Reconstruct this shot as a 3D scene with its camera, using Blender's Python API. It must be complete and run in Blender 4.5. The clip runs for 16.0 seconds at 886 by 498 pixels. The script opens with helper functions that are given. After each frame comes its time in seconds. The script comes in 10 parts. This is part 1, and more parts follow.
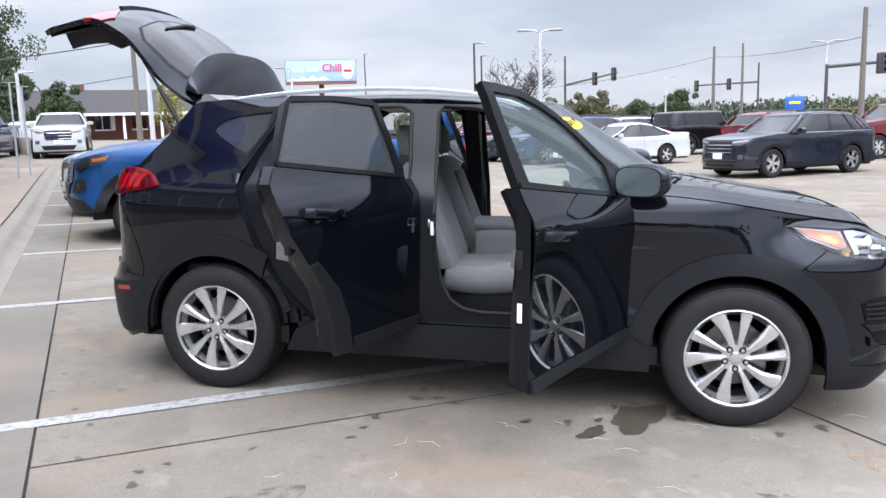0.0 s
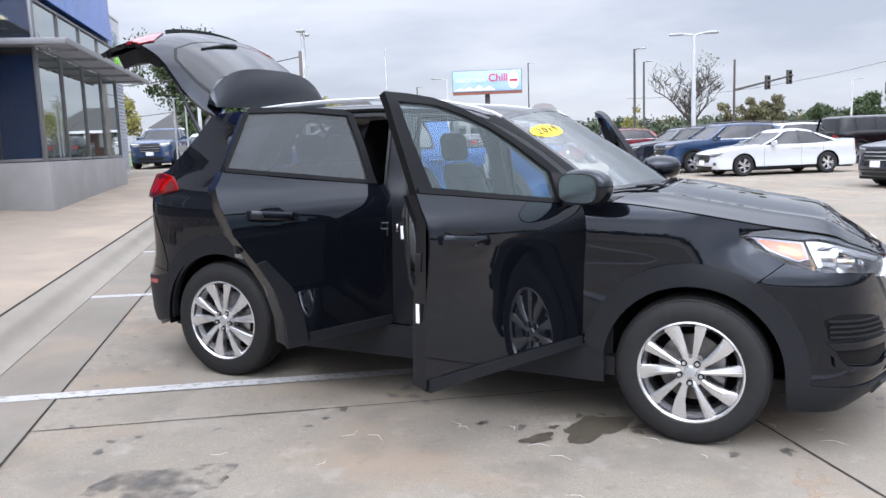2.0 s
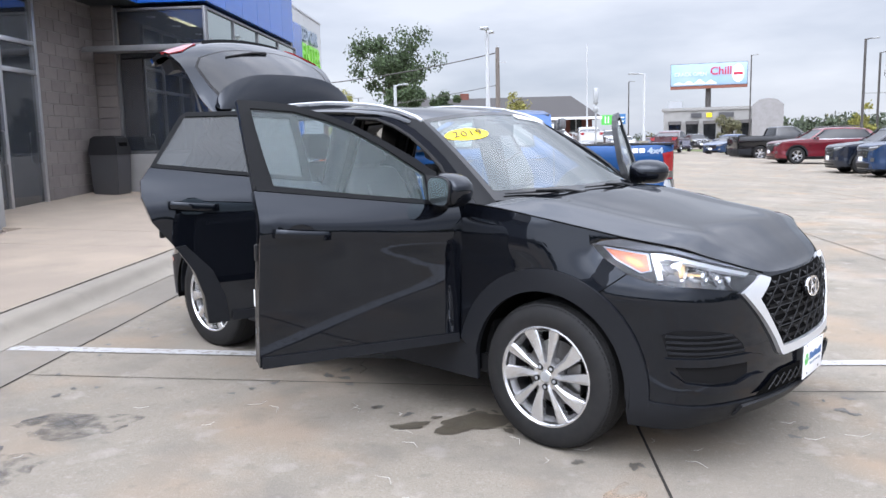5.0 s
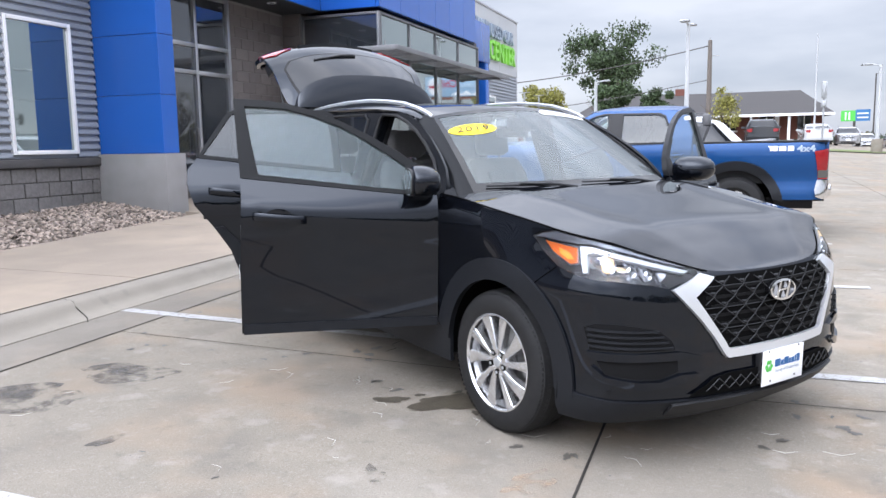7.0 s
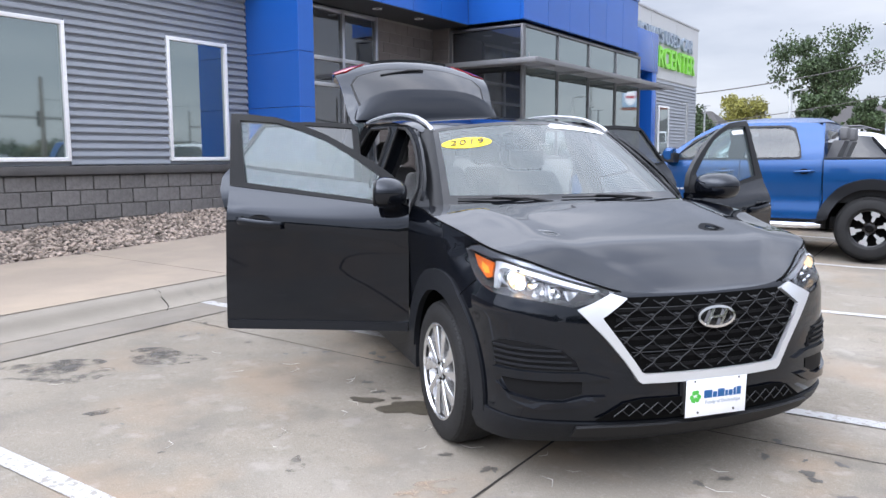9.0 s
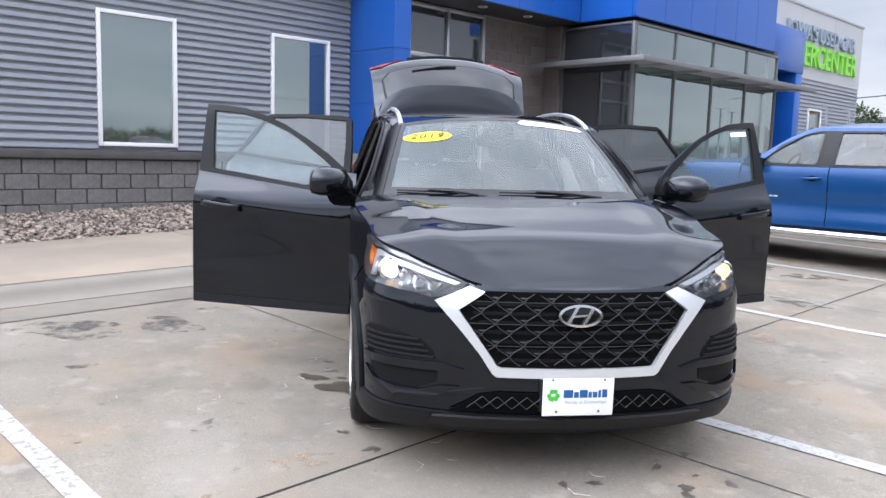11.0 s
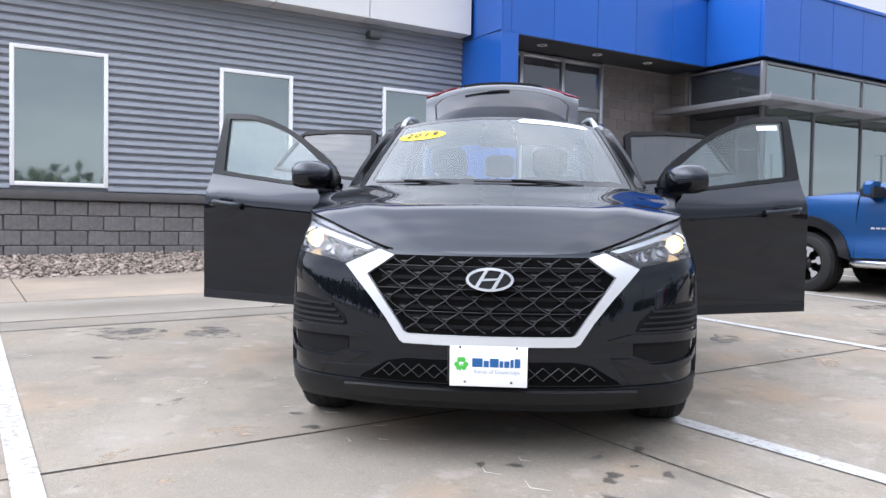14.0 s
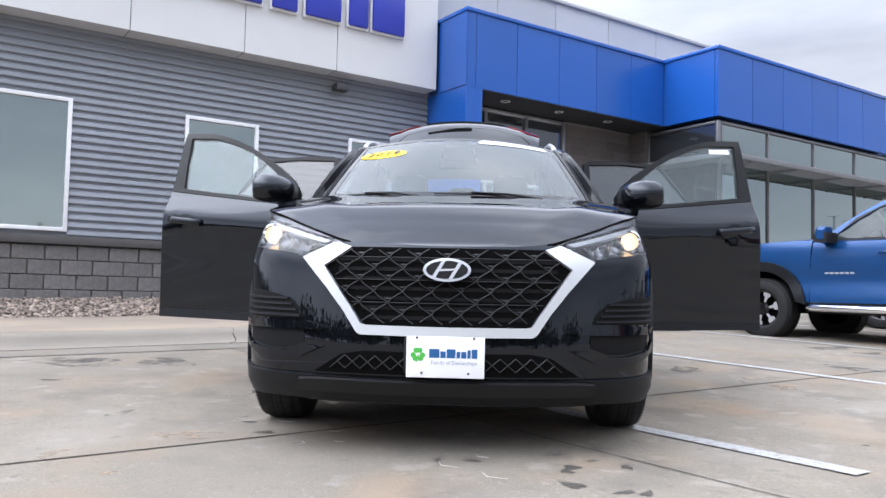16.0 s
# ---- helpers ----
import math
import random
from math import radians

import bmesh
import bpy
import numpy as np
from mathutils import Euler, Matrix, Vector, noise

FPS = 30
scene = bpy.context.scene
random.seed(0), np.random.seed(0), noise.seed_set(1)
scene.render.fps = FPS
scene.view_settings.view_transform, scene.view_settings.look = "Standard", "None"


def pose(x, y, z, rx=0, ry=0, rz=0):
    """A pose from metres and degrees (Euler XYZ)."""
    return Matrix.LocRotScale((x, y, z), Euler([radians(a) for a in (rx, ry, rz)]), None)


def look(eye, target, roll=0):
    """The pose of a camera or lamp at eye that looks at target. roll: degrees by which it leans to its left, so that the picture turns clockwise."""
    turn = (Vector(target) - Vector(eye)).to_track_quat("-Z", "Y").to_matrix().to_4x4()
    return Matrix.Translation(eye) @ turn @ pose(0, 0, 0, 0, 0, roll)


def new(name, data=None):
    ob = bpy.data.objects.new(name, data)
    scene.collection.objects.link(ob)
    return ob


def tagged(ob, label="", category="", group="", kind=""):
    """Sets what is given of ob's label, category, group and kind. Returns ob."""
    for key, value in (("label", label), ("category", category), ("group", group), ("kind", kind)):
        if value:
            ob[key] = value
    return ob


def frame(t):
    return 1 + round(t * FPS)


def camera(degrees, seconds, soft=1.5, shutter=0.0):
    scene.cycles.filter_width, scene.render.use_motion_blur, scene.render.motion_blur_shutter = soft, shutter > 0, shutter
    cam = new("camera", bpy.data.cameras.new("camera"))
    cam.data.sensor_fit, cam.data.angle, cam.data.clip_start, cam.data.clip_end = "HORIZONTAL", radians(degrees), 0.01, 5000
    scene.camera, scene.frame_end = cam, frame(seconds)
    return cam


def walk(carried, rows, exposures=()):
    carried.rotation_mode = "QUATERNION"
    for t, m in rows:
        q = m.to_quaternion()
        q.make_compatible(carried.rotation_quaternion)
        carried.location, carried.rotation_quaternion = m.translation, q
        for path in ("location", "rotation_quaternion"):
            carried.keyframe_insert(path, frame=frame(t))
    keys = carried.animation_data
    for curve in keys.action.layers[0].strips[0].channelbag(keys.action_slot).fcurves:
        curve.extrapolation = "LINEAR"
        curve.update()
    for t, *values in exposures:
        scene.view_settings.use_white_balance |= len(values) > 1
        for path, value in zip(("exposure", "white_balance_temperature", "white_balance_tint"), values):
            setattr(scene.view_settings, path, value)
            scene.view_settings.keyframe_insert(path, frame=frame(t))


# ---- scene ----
cam = camera(59.0, 16.0)
METRES, EYE, TILT, LEAN, TURN = 7.989, 1.47, 0.0, 0.0, -23.8
ROWS = [
    (0.0, 0.0, 0.0, 0.0, -0.26, -8.75, 1.71),
    (0.5, 0.036, -0.0086, 0.0006, 3.03, -8.39, 1.99),
    (1.0, 0.0649, -0.0081, -0.0023, 6.19, -8.06, 2.06),
    (1.5, 0.094, -0.0031, -0.0028, 9.21, -7.87, 2.11),
    (2.0, 0.1276, -0.0047, -0.0047, 11.97, -7.72, 2.13),
    (2.5, 0.1578, -0.0054, -0.0041, 14.45, -7.72, 2.13),
    (3.0, 0.1884, 0.0031, -0.0062, 16.89, -7.7, 2.12),
    (3.5, 0.2215, 0.0069, -0.0059, 19.22, -7.69, 1.96),
    (4.0, 0.2592, 0.0113, -0.0051, 21.59, -7.66, 1.74),
    (6.5, 0.426, 0.0765, -0.0082, 39.47, -7.67, 0.95),
    (7.0, 0.4634, 0.096, -0.0105, 43.66, -7.51, 1.01),
    (7.5, 0.4861, 0.1195, -0.0105, 47.6, -7.24, 0.93),
    (8.0, 0.5076, 0.1485, -0.0096, 51.27, -6.98, 0.78),
    (8.5, 0.5386, 0.1749, -0.0108, 54.69, -6.76, 0.54),
    (9.0, 0.5678, 0.2006, -0.0101, 57.98, -6.63, 0.25),
    (11.5, 0.6671, 0.362, -0.0121, 72.19, -7.01, -1.79),
    (12.0, 0.6833, 0.3945, -0.011, 74.51, -7.0, -1.76),
    (12.5, 0.6827, 0.4202, -0.0137, 76.89, -6.62, -1.47),
    (13.0, 0.6816, 0.4393, -0.0173, 79.16, -5.76, -1.13),
    (13.5, 0.684, 0.4524, -0.0345, 81.08, -4.06, -0.86),
    (14.0, 0.6778, 0.4571, -0.0653, 82.09, -1.85, -0.93),
    (14.5, 0.6759, 0.4575, -0.0864, 82.23, 0.33, -1.05),
    (15.0, 0.676, 0.4606, -0.0986, 81.58, 2.0, -1.21),
    (15.5, 0.6769, 0.4617, -0.1044, 80.57, 2.85, -1.27),
    (16.0, 0.679, 0.4619, -0.1033, 79.6, 3.2, -1.27),
]
walk(cam, [(t, pose(0, 0, EYE, TILT, LEAN, TURN) @ pose(METRES * x, METRES * y, METRES * z, 90 + pitch, roll, yaw)) for t, x, y, z, yaw, pitch, roll in ROWS],
     exposures=[(0.0, 0.52), (4.0, 0.52), (9.0, 0.48), (12.5, 0.47), (13.4, 0.58), (14.2, 0.50), (15.0, 0.44), (16.0, 0.40)])

# ---- world and light: overcast afternoon ----
world = bpy.data.worlds.new("overcast")
scene.world = world
world.use_nodes = True
wt = world.node_tree
wt.nodes.clear()
w_out = wt.nodes.new("ShaderNodeOutputWorld")
w_add = wt.nodes.new("ShaderNodeAddShader")
w_sky = wt.nodes.new("ShaderNodeTexSky")
w_sky.sky_type, w_sky.sun_disc = "NISHITA", False
w_sky.sun_elevation, w_sky.sun_rotation = radians(48), radians(150)
w_bg1 = wt.nodes.new("ShaderNodeBackground")
w_bg1.inputs[1].default_value = 0.012
wt.links.new(w_sky.outputs[0], w_bg1.inputs[0])
w_co = wt.nodes.new("ShaderNodeTexCoord")
w_map = wt.nodes.new("ShaderNodeMapping")
w_map.inputs["Scale"].default_value = (1.6, 1.6, 6.5)
w_n1 = wt.nodes.new("ShaderNodeTexNoise")
w_n1.inputs["Scale"].default_value, w_n1.inputs["Detail"].default_value, w_n1.inputs["Roughness"].default_value = 1.5, 6.0, 0.52
w_ramp = wt.nodes.new("ShaderNodeValToRGB")
w_ramp.color_ramp.elements[0].position, w_ramp.color_ramp.elements[0].color = 0.36, (0.445, 0.488, 0.598, 1)
w_ramp.color_ramp.elements[1].position, w_ramp.color_ramp.elements[1].color = 0.63, (0.700, 0.730, 0.830, 1)
w_sep = wt.nodes.new("ShaderNodeSeparateXYZ")
w_zr = wt.nodes.new("ShaderNodeMapRange")
w_zr.inputs[1].default_value, w_zr.inputs[2].default_value = 0.28, 0.66
w_zr.inputs[3].default_value, w_zr.inputs[4].default_value = 0.80, 3.35
w_bg2 = wt.nodes.new("ShaderNodeBackground")
wt.links.new(w_co.outputs["Generated"], w_map.inputs[0])
wt.links.new(w_map.outputs[0], w_n1.inputs["Vector"])
wt.links.new(w_n1.outputs["Fac"], w_ramp.inputs[0])
wt.links.new(w_ramp.outputs[0], w_bg2.inputs[0])
wt.links.new(w_co.outputs["Generated"], w_sep.inputs[0])
wt.links.new(w_sep.outputs["Z"], w_zr.inputs[0])
w_dot = wt.nodes.new("ShaderNodeVectorMath")
w_dot.operation = "DOT_PRODUCT"
w_dot.inputs[1].default_value = Vector((-0.34, -0.83, 0.44)).normalized()
w_glow = wt.nodes.new("ShaderNodeMapRange")
w_glow.interpolation_type = "SMOOTHSTEP"
w_glow.inputs[1].default_value, w_glow.inputs[2].default_value = 0.30, 1.0
w_glow.inputs[3].default_value, w_glow.inputs[4].default_value = 1.0, 2.5
w_mul = wt.nodes.new("ShaderNodeMath")
w_mul.operation = "MULTIPLY"
wt.links.new(w_co.outputs["Generated"], w_dot.inputs[0])
wt.links.new(w_dot.outputs["Value"], w_glow.inputs[0])
wt.links.new(w_zr.outputs[0], w_mul.inputs[0])
wt.links.new(w_glow.outputs[0], w_mul.inputs[1])
wt.links.new(w_mul.outputs[0], w_bg2.inputs[1])
wt.links.new(w_bg1.outputs[0], w_add.inputs[0])
wt.links.new(w_bg2.outputs[0], w_add.inputs[1])
wt.links.new(w_add.outputs[0], w_out.inputs[0])
sun_data = bpy.data.lights.new("sun", "SUN")
sun_data.energy, sun_data.angle, sun_data.color = 0.5, radians(40), (1.0, 0.97, 0.93)
sun = new("sun", sun_data)
sun.matrix_world = look((-6, -13, 18), (0, 0, 0))


# ---- materials ----
def mat(name, color, rough=0.5, metal=0.0, var=0.0, scale=8.0, bump=0.0, bscale=60.0, coat=0.0, big=0.0, bigscale=0.7, dark=None, spec=0.5, rvar=0.0, emit=None, power=0.0, rnd=0.0, island=0.0, layers=()):
    """A surface with grain (var, scale), larger stains (big, bigscale), fine relief and optional clear coat."""
    m = bpy.data.materials.new(name)
    m.use_nodes = True
    nt = m.node_tree
    b = nt.nodes["Principled BSDF"]
    b.inputs["Roughness"].default_value, b.inputs["Metallic"].default_value = rough, metal
    b.inputs["Coat Weight"].default_value, b.inputs["Coat Roughness"].default_value = coat, 0.03
    b.inputs["Specular IOR Level"].default_value = spec
    b.inputs["Base Color"].default_value = (*color, 1)
    co = nt.nodes.new("ShaderNodeTexCoord")
    dk = dark or tuple(c * 0.55 for c in color)
    last = None

    def blend(fac, c2, prev):
        mx = nt.nodes.new("ShaderNodeMix")
        mx.data_type = "RGBA"
        nt.links.new(fac, mx.inputs["Factor"])
        if prev is None:
            mx.inputs["A"].default_value = (*color, 1)
        else:
            nt.links.new(prev, mx.inputs["A"])
        mx.inputs["B"].default_value = (*c2, 1)
        return mx.outputs["Result"]

    def noise_fac(sc, amount, lo=0.35, hi=0.75, detail=5.0):
        n = nt.nodes.new("ShaderNodeTexNoise")
        n.inputs["Scale"].default_value, n.inputs["Detail"].default_value = sc, detail
        nt.links.new(co.outputs["Object"], n.inputs["Vector"])
        r = nt.nodes.new("ShaderNodeMapRange")
        r.inputs[1].default_value, r.inputs[2].default_value = lo, hi
        r.inputs[3].default_value, r.inputs[4].default_value = 0.0, amount
        nt.links.new(n.outputs["Fac"], r.inputs[0])
        return r.outputs[0]
    if var:
        last = blend(noise_fac(scale, var), dk, last)
    if big:
        last = blend(noise_fac(bigscale, big, 0.42, 0.72, 7.0), dk, last)
    for sc, amount, lo, hi, tint in layers:
        last = blend(noise_fac(sc, amount, lo, hi, 4.0), tint, last)
    if rnd or island:
        src = nt.nodes.new("ShaderNodeObjectInfo" if rnd else "ShaderNodeNewGeometry")
        r = nt.nodes.new("ShaderNodeMapRange")
        r.inputs[3].default_value, r.inputs[4].default_value = 1 - (rnd or island), 1 + (rnd or island)
        nt.links.new(src.outputs["Random" if rnd else "Random Per Island"], r.inputs[0])
        hs = nt.nodes.new("ShaderNodeHueSaturation")
        if last is None:
            hs.inputs["Color"].default_value = (*color, 1)
        else:
            nt.links.new(last, hs.inputs["Color"])
        nt.links.new(r.outputs[0], hs.inputs["Value"])
        last = hs.outputs[0]
    if last is not None:
        nt.links.new(last, b.inputs["Base Color"])
    if rvar:
        f = noise_fac(scale * 0.6, rvar, 0.3, 0.7)
        ad = nt.nodes.new("ShaderNodeMath")
        ad.inputs[1].default_value = rough
        nt.links.new(f, ad.inputs[0])
        nt.links.new(ad.outputs[0], b.inputs["Roughness"])
    if bump:
        n = nt.nodes.new("ShaderNodeTexNoise")
        n.inputs["Scale"].default_value, n.inputs["Detail"].default_value = bscale, 4.0
        nt.links.new(co.outputs["Object"], n.inputs["Vector"])
        bp = nt.nodes.new("ShaderNodeBump")
        bp.inputs["Strength"].default_value, bp.inputs["Distance"].default_value = bump, 0.01
        nt.links.new(n.outputs["Fac"], bp.inputs["Height"])
        nt.links.new(bp.outputs[0], b.inputs["Normal"])
    if emit:
        b.inputs["Emission Color"].default_value, b.inputs["Emission Strength"].default_value = (*emit, 1), power
    return m


def glass(name, tint, opac, rough=0.0, ior=1.5, haze=(0.02, 0.022, 0.025)):
    """A thin pane: tinted see-through with a clear reflection; a diffuse haze colour stands in for dust and reflected
    sky.
    """
    m = bpy.data.materials.new(name)
    m.use_nodes = True
    nt = m.node_tree
    nt.nodes.clear()
    out = nt.nodes.new("ShaderNodeOutputMaterial")
    tr = nt.nodes.new("ShaderNodeBsdfTransparent")
    tr.inputs[0].default_value = (*tint, 1)
    df = nt.nodes.new("ShaderNodeBsdfDiffuse")
    df.inputs[0].default_value = (*haze, 1)
    m1 = nt.nodes.new("ShaderNodeMixShader")
    m1.inputs[0].default_value = opac
    gl = nt.nodes.new("ShaderNodeBsdfGlossy")
    gl.inputs["Roughness"].default_value = rough
    fr = nt.nodes.new("ShaderNodeFresnel")
    fr.inputs[0].default_value = ior
    m2 = nt.nodes.new("ShaderNodeMixShader")
    nt.links.new(tr.outputs[0], m1.inputs[1])
    nt.links.new(df.outputs[0], m1.inputs[2])
    nt.links.new(fr.outputs[0], m2.inputs[0])
    nt.links.new(m1.outputs[0], m2.inputs[1])
    nt.links.new(gl.outputs[0], m2.inputs[2])
    nt.links.new(m2.outputs[0], out.inputs[0])
    return m


CONCRETE = mat("concrete", (0.242, 0.213, 0.173), 0.85, spec=0.06, var=0.45, scale=4.0, big=0.75, bigscale=0.55, dark=(0.158, 0.142, 0.120), bump=0.35, bscale=120, rvar=0.15, layers=((90.0, 0.45, 0.50, 0.66, (0.140, 0.125, 0.104)), (170.0, 0.45, 0.56, 0.68, (0.34, 0.315, 0.275)), (38.0, 0.28, 0.58, 0.70, (0.35, 0.325, 0.285)), (1.1, 0.65, 0.50, 0.68, (0.285, 0.208, 0.142)), (0.8, 0.35, 0.55, 0.68, (0.33, 0.305, 0.27)), (2.1, 0.52, 0.54, 0.68, (0.128, 0.118, 0.104)), (12.0, 0.45, 0.60, 0.72, (0.135, 0.122, 0.106)), (5.2, 0.40, 0.60, 0.70, (0.34, 0.315, 0.28)), (0.32, 0.5, 0.42, 0.65, (0.185, 0.167, 0.142))))
GUTTER = mat("gutter_concrete", (0.205, 0.184, 0.156), 0.85, spec=0.15, var=0.45, scale=3.0, big=0.7, bigscale=0.8, dark=(0.135, 0.120, 0.100), bump=0.3, bscale=110, layers=((70.0, 0.25, 0.52, 0.72, (0.22, 0.205, 0.18)), (5.0, 0.45, 0.56, 0.70, (0.15, 0.137, 0.117)), (1.3, 0.5, 0.52, 0.70, (0.265, 0.21, 0.155))))
PAVING = mat("pavement_concrete", (0.285, 0.236, 0.188), 0.85, spec=0.15, var=0.4, scale=2.2, big=0.45, bigscale=0.5, dark=(0.200, 0.170, 0.140), bump=0.35, bscale=110, layers=((60.0, 0.4, 0.52, 0.70, (0.23, 0.195, 0.16)), (0.9, 0.4, 0.5, 0.7, (0.42, 0.335, 0.25))))
KERB = mat("kerb_concrete", (0.245, 0.220, 0.185), 0.85, spec=0.2, var=0.35, scale=4, big=0.5, bigscale=1.1, dark=(0.175, 0.157, 0.132), bump=0.3, bscale=80, layers=((60.0, 0.22, 0.52, 0.72, (0.20, 0.185, 0.16)), (7.0, 0.40, 0.60, 0.74, (0.17, 0.157, 0.135))))
LINEPAINT = mat("line_paint", (0.39, 0.385, 0.385), 0.75, var=0.5, scale=14, big=0.4, bigscale=2.0, dark=(0.30, 0.288, 0.27), bump=0.25, bscale=120, layers=((26.0, 0.90, 0.565, 0.60, (0.215, 0.20, 0.175)), (70.0, 0.70, 0.57, 0.62, (0.23, 0.215, 0.19)), (6.0, 0.6, 0.60, 0.66, (0.33, 0.31, 0.275))))
JOINT = mat("joint_sealant", (0.022, 0.020, 0.018), 0.85, spec=0.1, var=0.6, scale=20, dark=(0.060, 0.055, 0.048))
SCRATCH = mat("pale_scratch", (0.47, 0.45, 0.40), 0.9, var=0.3, scale=30)
WET = mat("wet_concrete", (0.072, 0.061, 0.045), 0.42, spec=0.3, var=0.5, scale=9, dark=(0.045, 0.039, 0.030), rvar=0.25, bump=0.15, bscale=120)
DAMP = mat("oil_stain", (0.082, 0.073, 0.062), 0.55, var=0.6, scale=11, dark=(0.045, 0.040, 0.034), bump=0.2, bscale=120)
GRASS = mat("lawn", (0.09, 0.13, 0.035), 0.9, var=0.5, scale=5, big=0.4, bigscale=0.3, dark=(0.13, 0.12, 0.05), bump=0.5, bscale=40)
SIDING = mat("grey_siding", (0.228, 0.247, 0.278), 0.42, metal=0.0, var=0.12, scale=3, rnd=0.05)
TRIMWHITE = mat("white_trim", (0.78, 0.78, 0.79), 0.4, var=0.1, scale=6)
BLUE = mat("blue_panel", (0.010, 0.090, 0.385), 0.25, var=0.08, scale=1.2, coat=0.2, rnd=0.05)
WHITEPANEL = mat("white_panel", (0.62, 0.62, 0.62), 0.38, var=0.08, scale=1.5, rnd=0.03)
GREYWALL = mat("grey_render", (0.25, 0.245, 0.235), 0.8, var=0.3, scale=0.8)
GREYPANEL = mat("grey_panel", (0.45, 0.46, 0.47), 0.45, var=0.08, scale=1.5, rnd=0.04)
BLOCK = mat("split_face_block", (0.168, 0.158, 0.152), 0.9, var=0.6, scale=22, bump=1.0, bscale=34, rnd=0.09, big=0.3, bigscale=2.5)
SMOOTHBLOCK = mat("brown_block", (0.140, 0.122, 0.114), 0.85, var=0.3, scale=7, bump=0.3, bscale=60, rnd=0.14)
MORTAR = mat("mortar", (0.125, 0.118, 0.112), 0.9, var=0.3, scale=12)
PALEMORTAR = mat("pale_mortar", (0.20, 0.185, 0.175), 0.9, var=0.3, scale=12)
SILLSTONE = mat("dark_sill", (0.085, 0.08, 0.078), 0.8, var=0.5, scale=4, bump=0.5, bscale=40)
GREYBASE = mat("grey_base_panel", (0.245, 0.238, 0.235), 0.75, var=0.35, scale=3, big=0.35, bigscale=1.2, dark=(0.165, 0.152, 0.145), bump=0.25, bscale=80)
ALU = mat("aluminium", (0.52, 0.52, 0.53), 0.35, metal=0.8, var=0.2, scale=9)
MULLION = mat("grey_mullion", (0.16, 0.16, 0.165), 0.4, metal=0.5)
SHADEALU = mat("shade_slats", (0.20, 0.20, 0.205), 0.5, metal=0.4, var=0.3, scale=6)
DARKALU = mat("dark_aluminium", (0.08, 0.08, 0.085), 0.4, metal=0.5)
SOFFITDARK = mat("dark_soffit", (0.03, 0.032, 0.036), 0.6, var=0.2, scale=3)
SOFFIT = mat("blue_soffit", (0.02, 0.06, 0.20), 0.35)
ROCK = mat("river_stone", (0.27, 0.215, 0.175), 0.8, var=0.5, scale=9, island=0.75, bump=0.3, bscale=50, dark=(0.20, 0.17, 0.15))
SOIL = mat("soil", (0.10, 0.08, 0.065), 0.95, var=0.5, scale=20)
WINGLASS = mat("mirror_window", (0.028, 0.042, 0.040), 0.03, metal=0.0, spec=1.0, coat=1.0)
WINGLASS.node_tree.nodes["Principled BSDF"].inputs["IOR"].default_value = 2.5
WINGLASS.node_tree.nodes["Principled BSDF"].inputs["Specular Tint"].default_value = (0.84, 0.95, 0.93, 1)
STOREGLASS = glass("store_glass", (0.46, 0.51, 0.53), 0.34, ior=2.45, haze=(0.075, 0.085, 0.10))
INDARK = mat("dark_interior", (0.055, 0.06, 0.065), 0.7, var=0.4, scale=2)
INFLOOR = mat("interior_floor", (0.16, 0.15, 0.14), 0.35, var=0.2, scale=2)
LAMPGLOW = mat("ceiling_lamp", (0.9, 0.85, 0.7), 0.5, emit=(1.0, 0.80, 0.5), power=6.0)
BLACKPAINT = mat("black_paint", (0.0030, 0.0036, 0.0054), 0.02, spec=0.50)
BLACKPAINT.node_tree.nodes["Principled BSDF"].inputs["Specular Tint"].default_value = (0.86, 0.915, 1.0, 1)
SHUTBLACK = mat("shut_face_black", (0.006, 0.007, 0.009), 0.22, spec=0.22)
CLADDING = mat("black_cladding", (0.0095, 0.0105, 0.013), 0.48, spec=0.22, var=0.3, scale=30, bump=0.12, bscale=500)
RUBBER = mat("tyre_rubber", (0.010, 0.010, 0.0108), 0.66, spec=0.30, var=0.35, scale=25, dark=(0.024, 0.023, 0.021), bump=0.15, bscale=300)
ALLOY = mat("alloy_wheel", (0.66, 0.66, 0.67), 0.26, metal=0.85, var=0.12, scale=20)
SATINWHITE = mat("satin_chrome", (0.62, 0.63, 0.645), 0.30, metal=0.55)
MACHINED = mat("machined_alloy", (0.52, 0.52, 0.53), 0.35, metal=0.7)
RAIL = mat("rail_silver", (0.50, 0.51, 0.53), 0.32, metal=0.7)
CHROME = mat("chrome", (0.80, 0.80, 0.81), 0.10, metal=1.0)
DISC = mat("brake_steel", (0.16, 0.155, 0.15), 0.4, metal=0.9, var=0.4, scale=40)
PLASTIC = mat("black_plastic", (0.010, 0.010, 0.011), 0.5, spec=0.30)
VENTBLACK = mat("vent_black", (0.004, 0.004, 0.0045), 0.6, spec=0.15)
FRAMEBLACK = mat("satin_black", (0.0065, 0.0069, 0.0077), 0.28, spec=0.13)
GLOSSBLACK = mat("gloss_black", (0.004, 0.004, 0.0045), 0.06)
SEATCLOTH = mat("grey_seat_cloth", (0.165, 0.165, 0.168), 0.85, var=0.3, scale=40, bump=0.3, bscale=700)
SEATDARK = mat("dark_seat_cloth", (0.125, 0.125, 0.128), 0.85, var=0.3, scale=40, bump=0.3, bscale=700)
INTRIM = mat("grey_trim", (0.12, 0.12, 0.122), 0.6, var=0.1, scale=30)
